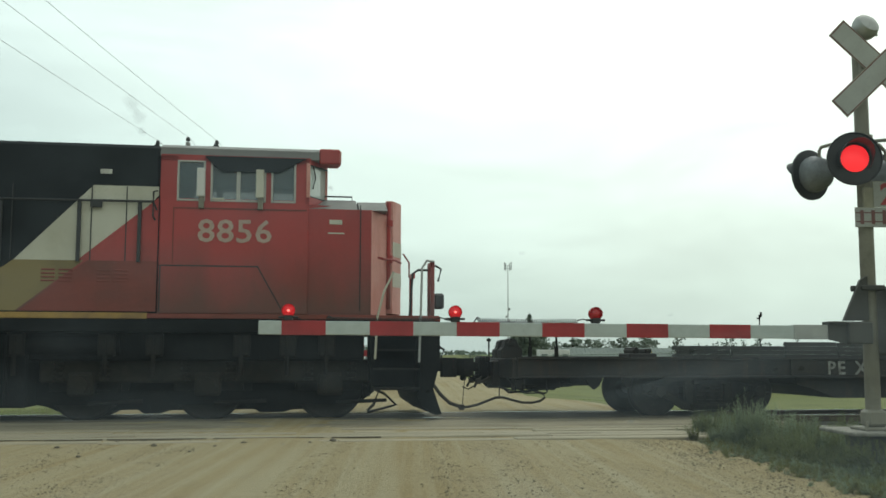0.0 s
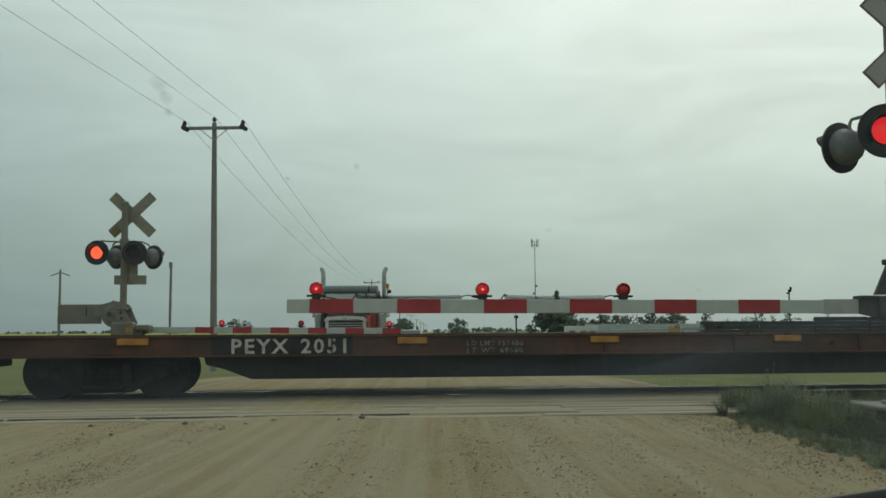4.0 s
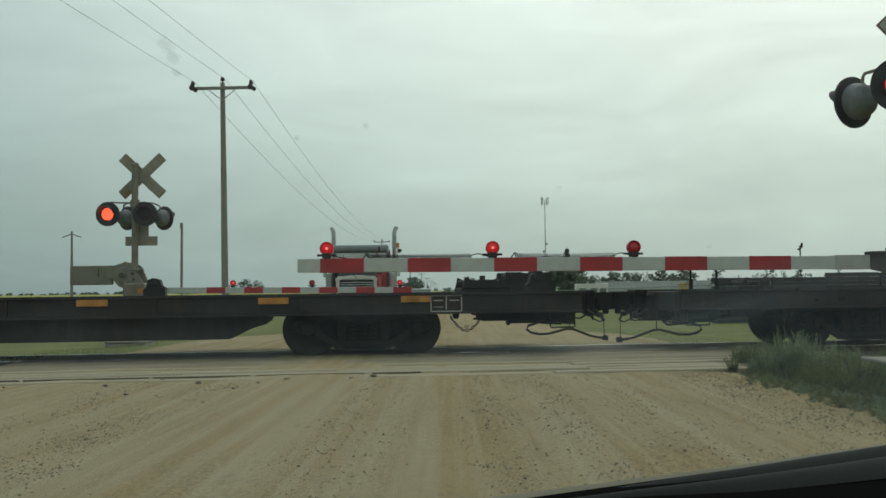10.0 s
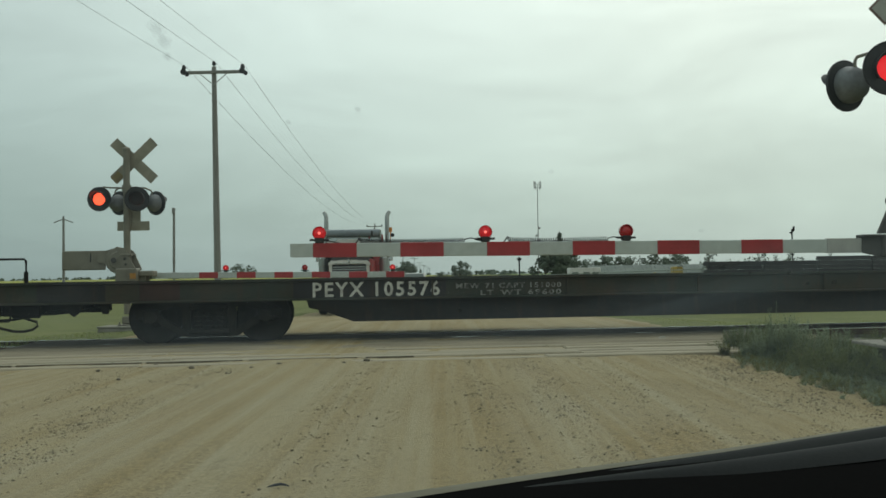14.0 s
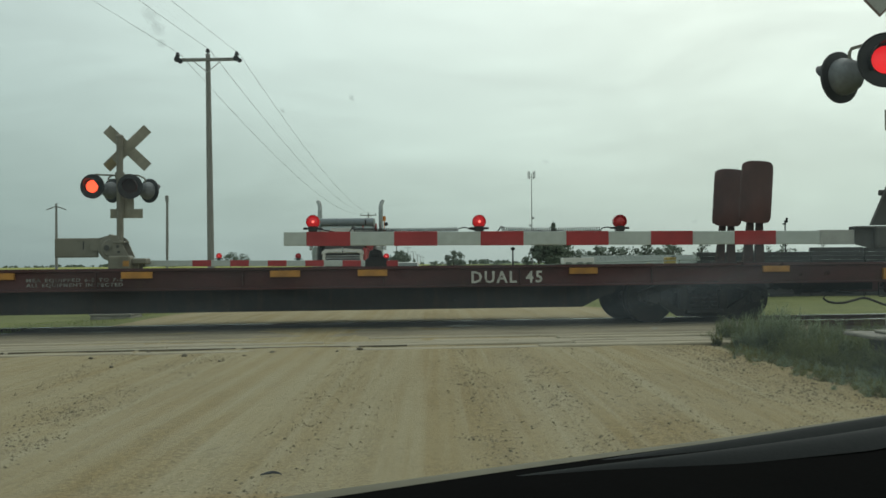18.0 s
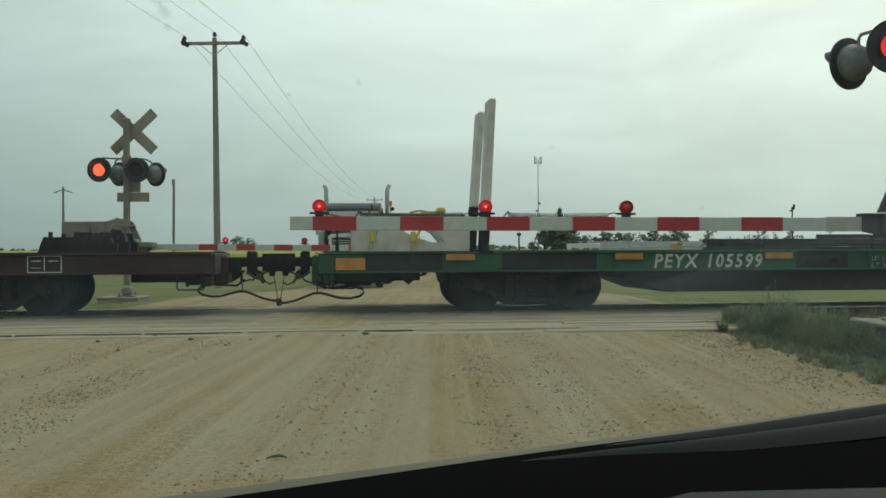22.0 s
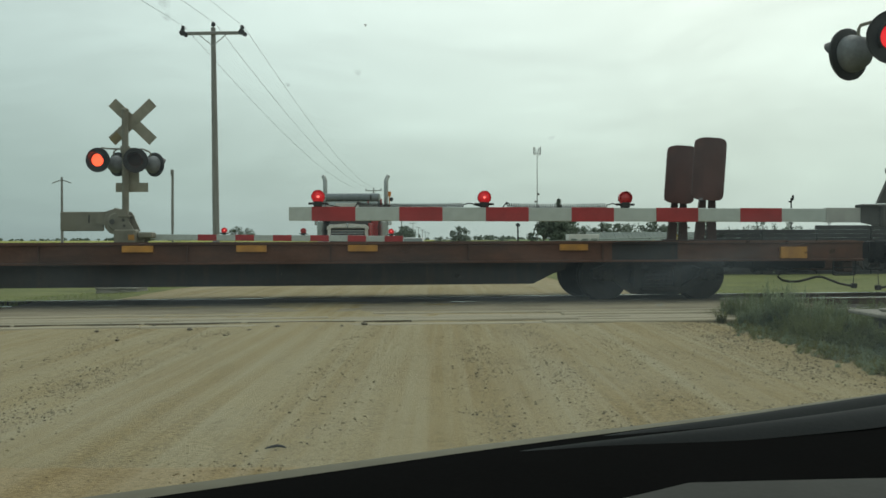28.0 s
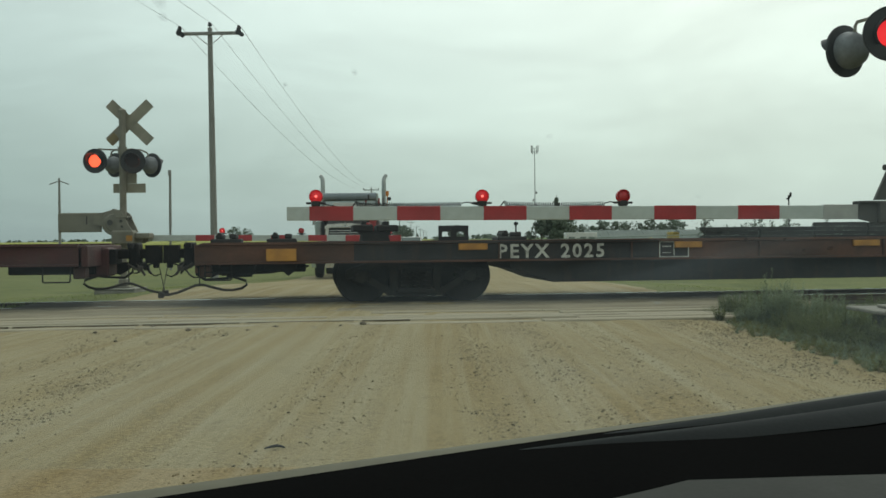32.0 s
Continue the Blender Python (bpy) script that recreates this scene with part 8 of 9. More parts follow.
            part("axle_box", jb, M_BOGIE, bg)
            part("brake_shoe", Shape().slab([(dx + 0.55, 0.35), (dx + 0.66, 0.35), (dx + 0.66, 0.75), (dx + 0.52, 0.75)], "y", -0.82, -0.68).rod((dx + 0.6, -1.0, 0.7), (dx + 0.6, -0.7, 0.7), 0.04).rod((dx + 0.1, -1.05, 0.27), (dx + 0.9, -1.05, 0.3), 0.03), M_STEELDARK, bg)
        # added flat sheets darken the gaps between the wheels
        part("brake_rigging", Shape().slab([(-2.65, 0.62), (2.62, 0.62), (2.62, 0.42), (2.45, 0.30), (2.2, 0.16), (1.3, 0.14), (1.15, 0.10), (0.8, 0.10), (0.7, 0.15), (-0.6, 0.14), (-0.75, 0.09), (-1.0, 0.09), (-1.1, 0.15), (-2.3, 0.13), (-2.45, 0.2), (-2.65, 0.24)], "y", -0.66, -0.60).slab([(-2.4, 0.45), (2.4, 0.45), (2.3, 0.24), (-2.3, 0.24)], "y", -0.98, -0.95), M_LOCOUNDER, bg, "flat black sheets closing the gaps between the wheels")
        part("sand_pipe", Shape().tube([(2.3, -0.95, 0.9), (2.7, -0.85, 0.5), (2.6, -0.78, 0.22), (2.5, -0.76, 0.12)], 0.024, 6).tube([(2.4, -1.0, 0.55), (2.75, -0.98, 0.4), (2.95, -0.9, 0.22), (2.75, -0.85, 0.16), (2.5, -0.8, 0.1)], 0.022, 6), M_RUBBER, bg)
    part("air_tank", Shape().rod((-7.4, -1.2, 1.15), (-5.4, -1.2, 1.15), 0.17, n=16), M_LOCOUNDER, lo, "black air reservoir")
    return lo


TRAIN.append((locomotive(), HEAD + float(SLIP[0])))


# ---------------------------------------------------------------- oncoming highway truck
def highway_truck():
    g0 = road_level(36)
    t = thing("highway_truck", Matrix.Translation((-3.34, 35.4, g0)), "red, white and grey highway truck with twin chrome stacks", "truck")
    # the truck faces -y; its front bumper is at y = 0
    part("chassis", Shape().box(-0.45, 0.45, 0.3, 7.5, 0.55, 0.85), M_STEELDARK, t)
    part("bumper", Shape().slab([(-1.22, 0.25), (-0.95, 0.0), (0.95, 0.0), (1.22, 0.25), (1.22, 0.36), (0.9, 0.12), (-0.9, 0.12), (-1.22, 0.36)], "z", 0.38, 0.80), M_CHROME, t, "chrome front bumper")
    hood = part("hood", Shape().slab([(0.25, 0.80), (0.25, 1.86), (0.45, 1.92), (2.0, 2.30), (2.0, 0.80)], "x", -0.68, 0.68), M_STEELDARK, t, "dark hood")
    part("grille_frame", Shape().slab([(-0.74, 0.82), (-0.64, 0.82), (-0.60, 1.76), (-0.70, 1.83)], "y", 0.16, 0.26).slab([(0.64, 0.82), (0.74, 0.82), (0.70, 1.83), (0.60, 1.76)], "y", 0.16, 0.26).slab([(-0.70, 1.82), (-0.58, 1.77), (0.58, 1.77), (0.70, 1.82), (0.64, 1.90), (-0.64, 1.90)], "y", 0.15, 0.26), M_TRUCKWHITE, hood, "white grille surround")
    part("hood_crown", Shape().slab([(-0.74, 1.73), (-0.72, 1.84), (-0.5, 1.895), (-0.2, 1.925), (0.2, 1.925), (0.5, 1.895), (0.72, 1.84), (0.74, 1.73), (0.62, 1.73), (0.57, 1.80), (-0.57, 1.80), (-0.62, 1.73)], "y", 0.12, 0.6), M_TRUCKWHITE, hood, "white arched hood nose")
    part("hood_badge", Shape().box(-0.5, 0.5, 0.10, 0.13, 1.795, 1.82, 0.004).box(-0.03, 0.03, 0.09, 0.13, 1.82, 1.95, 0.006), M_CHROME, hood, "chrome hood trim")
    part("hood_side", Shape().box(0.70, 0.80, 0.3, 1.9, 1.2, 1.95, 0.02), M_TRUCKRED, hood, "red hood side")
    for k in range(11):
        part("grille_bar", Shape().box(-0.60, 0.60, 0.2, 0.235, 0.86 + 0.08 * k, 0.89 + 0.08 * k, 0.004), M_CHROME, hood)
    part("grille_back", Shape().box(-0.60, 0.60, 0.24, 0.25, 0.82, 1.77), M_BLACK, hood)
    for sx in (-1, 1):
        part("fender", Shape().slab([(0.2, 0.62), (0.25, 0.95), (0.5, 1.16), (1.1, 1.20), (1.7, 1.0), (1.75, 0.62), (1.55, 0.62), (1.4, 0.95), (0.6, 0.95), (0.42, 0.62)], "x", sx * 0.66, sx * 1.2), M_TRUCKRED, t, "red front fender")
        hl = part("headlamp", Shape().box(sx * 0.74 - 0.12, sx * 0.74 + 0.12, 0.14, 0.3, 0.92, 1.12, 0.02), M_CHROME, t, "chrome headlamp housing")
        part("lens", Shape().lathe([(0.085, 0), (0.06, 0.02), (0, 0.03)], Matrix.Translation((sx * 0.74, 0.14, 1.02)) @ Matrix.Rotation(radians(90), 4, "X"), 16), M_ALU, hl)
        w = part("wheel", Shape().lathe([(0.0, -0.12), (0.2, -0.12), (0.28, -0.05), (0.30, -0.13), (0.46, -0.13), (0.50, -0.09), (0.50, 0.09), (0.46, 0.13), (0.0, 0.13)], Matrix.Translation((sx * 1.02, 0.98, 0.50)) @ Matrix.Rotation(radians(90), 4, "Y"), 26), M_RUBBER, t, "black front tyre")
        part("stack", Shape().tube([(sx * 1.165, 3.45, 0.9), (sx * 1.165, 3.45, 3.38), (sx * 1.165, 3.46, 3.60), (sx * 1.165 - 0.03 + (0.06 if sx > 0 else 0), 3.50, 3.72), (sx * 1.165 - 0.09 + (0.17 if sx > 0 else 0), 3.56, 3.80)], [0.085, 0.085, 0.083, 0.08, 0.075], 14), M_STACK, t, "tall chrome exhaust stack")
        part("air_cleaner", Shape().rod((sx * 1.12, 1.95, 1.30), (sx * 1.12, 1.95, 2.0), 0.17, n=16).rod((sx * 1.12, 1.95, 2.0), (sx * 1.12, 1.95, 2.12), 0.12, 0.06, 14).rod((sx * 1.12, 1.95, 1.78), (sx * 1.12, 1.95, 1.84), 0.20, n=16).rod((sx * 1.12, 1.95, 2.1), (sx * 1.12, 1.95, 2.34), 0.075, n=10), M_STACK, t, "chrome air cleaner")
        mi = part("mirror", Shape().box(sx * 1.36 - 0.07, sx * 1.36 + 0.07, 2.25, 2.31, 1.9, 2.42, 0.02), M_CHROME, t, "chrome mirror")
        part("mirror_arm", Shape().rod((sx * 1.0, 2.3, 2.4), (sx * 1.36, 2.28, 2.38), 0.015).rod((sx * 1.0, 2.3, 1.95), (sx * 1.36, 2.28, 1.95), 0.015), M_CHROME, mi)
        for q in (4.9, 6.2):
            part("wheel", Shape().rod((sx * 0.62, q, 0.5), (sx * 1.2, q, 0.5), 0.5, n=24), M_RUBBER, t, "black twin drive tyres")
        part("turn_lamp", Shape().box(sx * 1.16 - 0.05, sx * 1.16 + 0.05, 0.28, 0.36, 1.18, 1.26, 0.01), M_AMBERLAMP, t)
    cab = part("cab", Shape().box(-1.03, 1.03, 2.0, 3.3, 0.9, 2.56, 0.05), M_STEELDARK, t, "dark cab")
    part("side_panel", Shape().box(0.70, 0.98, 1.93, 1.99, 1.5, 2.3, 0.01), M_TRUCKRED, cab, "red door panel")
    part("cab_stripe", Shape().box(-0.96, 0.96, 1.97, 2.0, 2.56, 2.64, 0.01).box(-0.62, 0.2, 1.92, 2.0, 2.52, 2.72, 0.04), M_TRUCKWHITE, cab, "white strip below the windscreen")
    part("cab_roof", Shape().slab([(1.98, 2.98), (2.2, 3.06), (2.7, 3.07), (3.3, 3.0), (3.3, 2.92), (2.0, 2.92)], "x", -0.97, 0.97), M_TRUCKGLASS, cab, "grey cab roof")
    visor = part("sun_visor", Shape().slab([(2.05, 2.80), (1.94, 2.80), (1.88, 2.83), (1.85, 2.88), (1.85, 2.96), (1.88, 3.02), (1.94, 3.06), (2.05, 3.08)], "x", -0.97, 0.97), M_TRUCKGLASS, cab, "rounded blue-grey sun visor")
    part("visor_end", Shape().box(-1.03, -0.965, 1.86, 2.1, 2.78, 3.05, 0.03).box(0.965, 1.03, 1.86, 2.1, 2.78, 3.05, 0.03), M_STACK, visor)
    part("visor_strap", Shape().box(0.66, 0.72, 1.835, 1.86, 2.83, 3.0, 0.005), M_BLACK, visor)
    part("cab_post", Shape().box(-1.02, -0.94, 2.0, 2.12, 2.26, 3.0, 0.01), M_TRUCKGLASS, cab)
    part("cab_post", Shape().box(0.94, 1.02, 2.0, 2.12, 2.26, 3.0, 0.01), M_TRUCKGLASS, cab)
    part("cab_back", Shape().box(-1.02, 1.02, 3.2, 3.3, 2.26, 2.92, 0.01), M_TRUCKRED, cab)
    part("windscreen", Shape().slab([(1.97, 2.58), (1.99, 2.58), (2.07, 3.0), (2.05, 3.0)], "x", -0.94, 0.55).slab([(1.97, 2.58), (1.99, 2.58), (2.07, 3.0), (2.05, 3.0)], "x", 0.62, 0.94), M_SCREENSHEEN, cab, "two-pane windscreen, sky reflection put into its colour")
    part("beacon", Shape().rod((1.34, 2.6, 2.98), (1.34, 2.6, 3.16), 0.06, n=12).rod((1.34, 2.6, 2.3), (1.34, 2.6, 2.98), 0.02), M_AMBERLAMP, cab, "amber beacon")
    part("horn", Shape().rod((1.42, 2.4, 2.86), (1.42, 2.55, 2.86), 0.075, 0.04, 12).rod((1.34, 2.5, 2.86), (1.42, 2.5, 2.86), 0.02), M_BLACK, cab)
    part("sleeper_box", Shape().box(-1.05, 1.05, 3.6, 4.3, 0.9, 2.7, 0.05), M_TRUCKWHITE, t, "white box behind the cab")
    return t


highway_truck()
# a pale pickup waits behind the truck
pk = thing("pickup", Matrix.Translation((-1.82, 52, road_level(52))) @ Matrix.Diagonal((0.92, 1, 0.85, 1)), "white pickup waiting in line on gravel", "pickup")
part("body", Shape().slab([(0, 0.45), (0, 0.95), (1.3, 1.08), (1.9, 1.12), (5.2, 1.12), (5.2, 0.5)], "x", -0.95, 0.95), M_TRUCKWHITE, pk)
part("cab", Shape().slab([(1.5, 1.1), (2.1, 1.72), (3.4, 1.74), (3.6, 1.1)], "x", -0.85, 0.85), M_TRUCKWHITE, pk)
part("windscreen", Shape().slab([(1.49, 1.14), (2.06, 1.68), (2.05, 1.70), (1.46, 1.14)], "x", -0.78, 0.78), M_WINDOW, pk)
for sx in (-0.82, 0.82):
    for y in (0.95, 4.2):
        part("wheel", Shape().rod((sx - 0.12, y, 0.38), (sx + 0.12, y, 0.38), 0.38, n=20), M_RUBBER, pk)


# ---------------------------------------------------------------- power line
def crossarm_pole(x, y, top, arm, lean=0.0, wires=True):
    z0 = ground_level(x, y)
    p = thing("utility_pole", Matrix.Translation((x, y, z0)) @ pose(0, 0, 0, 0, lean, 0), "weathered wooden utility pole with a crossarm", "utility pole", "utility poles")
    h = top - z0
    part("pole", Shape().tube([(0, 0, -0.5), (0, 0, h * 0.5), (0, 0, h - 0.32)], [0.165, 0.14, 0.105], 12), M_POLE, p, "round wooden pole")
    part("crossarm", Shape().box(-arm / 2, arm / 2, -0.2, -0.09, h - 0.66, h - 0.52, 0.012), M_POLE, p, "wooden crossarm")
    for sx in (-1, 1):
        part("brace", Shape().rod((sx * 0.62, -0.15, h - 0.64), (0, -0.13, h - 1.15), 0.02, n=6), M_GALV, p)
    for ix, iz in ((-arm / 2 + 0.12, h - 0.52), (arm / 2 - 0.12, h - 0.52), (0.0, h - 0.34)):
        ins = part("insulator", Shape().lathe([(0.03, -0.02), (0.03, 0.08), (0.10, 0.10), (0.105, 0.15), (0.07, 0.18), (0.085, 0.22), (0.05, 0.27), (0, 0.28)], Matrix.Translation((ix, -0.14 if ix else 0, iz)), 14), M_BLACK, p, "dark insulator")
        if ix and wires:
            part("dead_end_insulator", Shape().rod((ix, -0.30, iz - 0.05), (ix, -0.2, iz - 0.05), 0.13, n=14).rod((ix + 0.14, -0.26, iz - 0.15), (ix + 0.14, -0.2, iz - 0.15), 0.1, n=12), M_BLACK, p, "dark suspension fitting")
    return [Vector((x + ix, y - (0.14 if ix else 0), z0 + iz + 0.2)) for ix, iz in ((-arm / 2 + 0.12, h - 0.52), (0.0, h - 0.34), (arm / 2 - 0.12, h - 0.52))]


def wire(a, b, sag, r):
    pts = [a.lerp(b, k / 24) - Vector((0, 0, 4 * sag * (k / 24) * (1 - k / 24))) for k in range(25)]
    solid("power_line", Shape().tube(pts, r, 5), M_WIRE, "thin sagging overhead power line", "cable", "power lines")


P_Y = 45.0
line = [(-12.4, -95, 10.6), (-10.05, P_Y, 10.75), (-12.3, 180, 10.3), (-12.2, 300, 9.2), (-12.05, 408, 8.1), (-12.1, 500, 7.4), (-12.2, 600, 7.0), (-12.4, 720, 6.9), (-12.6, 860, 6.9)]
tops = [crossarm_pole(x, y, z, 2.85, -0.5 if k == 1 else 0.0, k == 1) for k, (x, y, z) in enumerate(line)]
for k in range(len(tops) - 1):
    for i in range(3):
        wire(tops[k][i], tops[k + 1][i], 1.5 if k == 0 else 1.9, 0.0065 if k == 0 else 0.009)
# a bare pole and a distant pole across the field
z0 = ground_level(-16.0, 60)
solid("bare_pole", Shape().tube([(-16.0, 60, z0 - 0.3), (-16.0, 60, 2.0), (-15.98, 60, 5.0)], [0.09, 0.08, 0.07], 10).box(-16.08, -15.92, 59.9, 60.1, 4.85, 5.2, 0.02), M_POLE, "slim bare wooden pole in the field", "pole")
fp = thing("utility_pole", Matrix.Translation((-33.8, 90, ground_level(-33.8, 90))), "distant wooden utility pole with a short crossarm", "utility pole", "utility poles")
part("pole", Shape().tube([(0, 0, -0.3), (0, 0, 4), (0, 0, 7.5)], [0.14, 0.12, 0.09], 10), M_POLE, fp)
part("crossarm", Shape().tube([(-0.85, 0, 6.95), (0, 0, 7.25), (0.85, 0, 6.95)], 0.05, 6), M_POLE, fp)

# ---------------------------------------------------------------- yard beyond the track, to the east
tw = thing("radio_tower", Matrix.Translation((27.9, 300, ground_level(27.9, 300))), "slender grey antenna mast with panel aerials", "antenna mast")
hh = 28.3
part("mast", Shape().tube([(0, 0, -0.5), (0, 0, 14), (0, 0, hh)], [0.17, 0.13, 0.09], 8), M_TOWER, tw, "slim steel mast")
for dx in (-1.0, -0.62, 0.55, 1.0):
    part("aerial_panel", Shape().box(dx - 0.11, dx + 0.11, -0.2, 0.1, hh - 1.9 + 0.5 * abs(dx), hh + 0.4 + 0.5 * abs(dx), 0.03), M_TOWER, tw, "white aerial panel")
part("aerial_frame", Shape().rod((-1.1, 0, hh - 1.0), (1.1, 0, hh - 1.0), 0.06).rod((-1.1, 0, hh), (1.1, 0, hh), 0.05), M_TOWER, tw)
for x, z in ((-0.5, 13.0), (0.4, 11.6), (-0.5, 10.4), (-0.45, 8.8), (0.4, 15.2)):
    part("dish", Shape().rod((x, -0.2, z), (x, 0.1, z), 0.32, n=12).rod((x, 0, z), (0, 0, z), 0.07), M_TOWER, tw)

spruce("spruce", 27.4, 240, 11.9, 2.2, 31, "tall dark spruce rising over the trees", M_FAR, "yard trees")
rt = random.Random(5)
for x, y, h, sp in ((13.7, 138, 4.9, 2.0), (15.4, 140, 5.2, 2.2), (17.4, 146, 4.8, 2.2)):
    broad_tree("tree", x, y, h, sp, int(x * 10), "dark broadleaf tree at the yard fence", M_TREE, 900, "yard trees")
for k in range(9):
    x = 22.0 + 2.4 * k + rt.uniform(-0.6, 0.6)
    broad_tree("tree", x, 172 + rt.uniform(-6, 8), rt.uniform(4.0, 5.0), rt.uniform(2.0, 2.8), 200 + k, "green broadleaf tree in the shelter belt", M_FAR, 420, "shelter belt")
for k in range(26):
    x = 25.0 + 1.1 * k
    broad_tree("shrub", x, 98 + rt.uniform(-3, 3), rt.uniform(2.9, 3.9), rt.uniform(0.7, 1.1), 300 + k, "thin scrubby sapling behind the tie stacks", M_FAR, 60, "saplings", 0.04)
for x, y, h, sp, m_ in ((2.45, 160, 3.7, 1.6, M_TREE), (-6.15, 152, 3.6, 1.75, M_TREE), (-5.6, 156, 2.9, 1.5, M_TREE), (3.4, 163, 2.4, 1.2, M_TREE), (1.8, 162, 2.0, 1.0, M_TREE), (-7.6, 190, 4.3, 1.7, M_FAR), (-6.6, 194, 3.4, 1.4, M_FAR), (11.5, 200, 2.4, 2.0, M_FAR), (-0.6, 260, 2.2, 1.6, M_FAR)):
    broad_tree("tree", x, y, h, sp, int(abs(x) * 10), "distant broadleaf tree along the road", M_FAR, 420, "roadside trees")
for x, y, h, sp in ((-80, 415, 6.5, 4.0), (-86, 420, 7.5, 4.2), (-93, 425, 4.5, 4.6), (-112, 430, 3.8, 5), (-60, 440, 4.0, 4), (-45, 455, 3.6, 5)):
    broad_tree("tree", x, y, h, sp, int(abs(x)), "far broadleaf tree beyond the canola", M_FAR, 300, "field trees")
spruce("spruce", -5.6, 240, 3.0, 1.1, 37, "small dark spruce beside the far road", M_TREE, "roadside trees")
# far woods along the horizon
s = Shape()
for k in range(900):
    x = rt.uniform(-1500, 1700)
    y = 1750 + rt.uniform(0, 120)
    hgt = max(1.5, 4 + 5 * noise.noise((x * 0.006, 0, 0)) + rt.uniform(-1, 2.5))
    leaf_cloud(s, rt, (x, y, hgt * 0.4), hgt * 0.8, 6, hgt * 0.5, 0.5)
solid("far_woods", s, M_FAR, "thin line of far woods on the horizon", "woods", kind="stuff", smooth=0)

# fence of the yard
fence = thing("yard_fence", Matrix.Identity(4), "pale chain-link fence round the yard", "fence")


def fence_run(x0, y0, x1, y1, h0, h1, posts):
    for k in range(posts + 1):
        t = k / posts
        x, y = x0 + (x1 - x0) * t, y0 + (y1 - y0) * t
        z, h = ground_level(x, y), h0 + (h1 - h0) * t
        part("post", shared("fence_post", lambda: Shape().rod((0, 0, -0.2), (0, 0, 1.0), 0.04, n=6), M_MESH), None, fence, m=Matrix.Translation((x, y, z)) @ Matrix.Diagonal((1, 1, h, 1)))
    za, zb = ground_level(x0, y0), ground_level(x1, y1)
    part("top_rail", Shape().rod((x0, y0, za + h0), (x1, y1, zb + h1), 0.035, n=6), M_MESH, fence)
    wires = Shape()
    for q in range(14):
        f = (q + 0.5) / 14
        wires.rod((x0, y0, za + h0 * f), (x1, y1, zb + h1 * f), 0.012, n=3, caps=False)
    part("wire_mesh", wires, M_MESH, fence, "pale fence wires")


fence_run(5.5, 92, 22.0, 86, 1.5, 2.0, 12)
fence_run(22.0, 86, 19.0, 50, 2.0, 1.95, 14)

# low yard buildings and vehicles behind the fence
sh = thing("long_shed", Matrix.Translation((22.5, 118, ground_level(22, 118))), "long low shed with a pale green steel roof", "shed")
part("wall", Shape().box(-5.0, 8.0, 0, 7, 0, 1.5), M_STEELROOF, sh)
part("roof", Shape().slab([(-0.4, 1.45), (3.5, 2.6), (7.4, 1.45), (7.4, 1.55), (3.5, 2.72), (-0.4, 1.57)], "x", -5.4, 8.4), M_STEELROOF, sh, "pale green ridged roof")
for k in range(26):
    part("roof_rib", Shape().slab([(-0.4, 1.58), (3.5, 2.73), (3.5, 2.77), (-0.4, 1.62)], "x", -5.3 + 0.52 * k, -5.25 + 0.52 * k), M_STEELROOF, sh)
of = thing("site_office", Matrix.Translation((13.9, 100, ground_level(13.9, 100))), "small white site office trailer", "trailer")
part("body", Shape().box(-1.5, 1.5, 0, 2.5, 0.5, 2.35, 0.04), M_TRUCKWHITE, of)
for x in (-1.0, 0.1, 1.0):
    part("window", Shape().box(x - 0.3, x + 0.3, -0.02, 0.02, 1.2, 1.9), M_WINDOW, of)
part("skirt", Shape().box(-1.45, 1.45, 0.05, 2.4, 0.0, 0.5), M_STEELDARK, of)
for x, y, mt in ((10.6, 97, M_TRUCKWHITE), (12.0, 102, M_ALU), (17.0, 100, M_TRUCKWHITE), (8.6, 104, M_STEELDARK)):
    v = thing("parked_car", Matrix.Translation((x, y, ground_level(x, y))), "pale car parked in the yard", "car", "parked cars")
    part("body", Shape().slab([(-2.1, 0.35), (-2.1, 0.75), (-1.3, 0.9), (-0.8, 1.4), (0.8, 1.42), (1.4, 0.95), (2.1, 0.85), (2.1, 0.35)], "y", -0.85, 0.85), mt, v)
    part("side_window", Shape().slab([(-1.15, 0.93), (-0.75, 1.34), (0.72, 1.35), (1.2, 0.95)], "y", -0.87, -0.84), M_WINDOW, v)
    for q in (-1.3, 1.3):
        part("wheel", Shape().rod((q, -0.88, 0.33), (q, -0.7, 0.33), 0.33, n=14), M_RUBBER, v)
ex = thing("yellow_loader", Matrix.Translation((21.6, 95, ground_level(21.6, 95))), "yellow loader standing in the yard", "loader")
part("body", Shape().box(-1.2, 1.0, -0.8, 0.8, 0.6, 1.4, 0.06), M_MACHINE, ex)
part("cab", Shape().box(-0.3, 0.6, -0.6, 0.6, 1.4, 2.3, 0.05), M_MACHINE, ex)
part("bucket_arm", Shape().tube([(-1.0, 0, 1.2), (-1.9, 0, 1.7), (-2.6, 0, 0.9)], 0.13, 8), M_MACHINE, ex)
for q in (-0.8, 0.7):
    part("wheel", Shape().rod((q, -0.95, 0.55), (q, -0.6, 0.55), 0.55, n=16), M_RUBBER, ex)

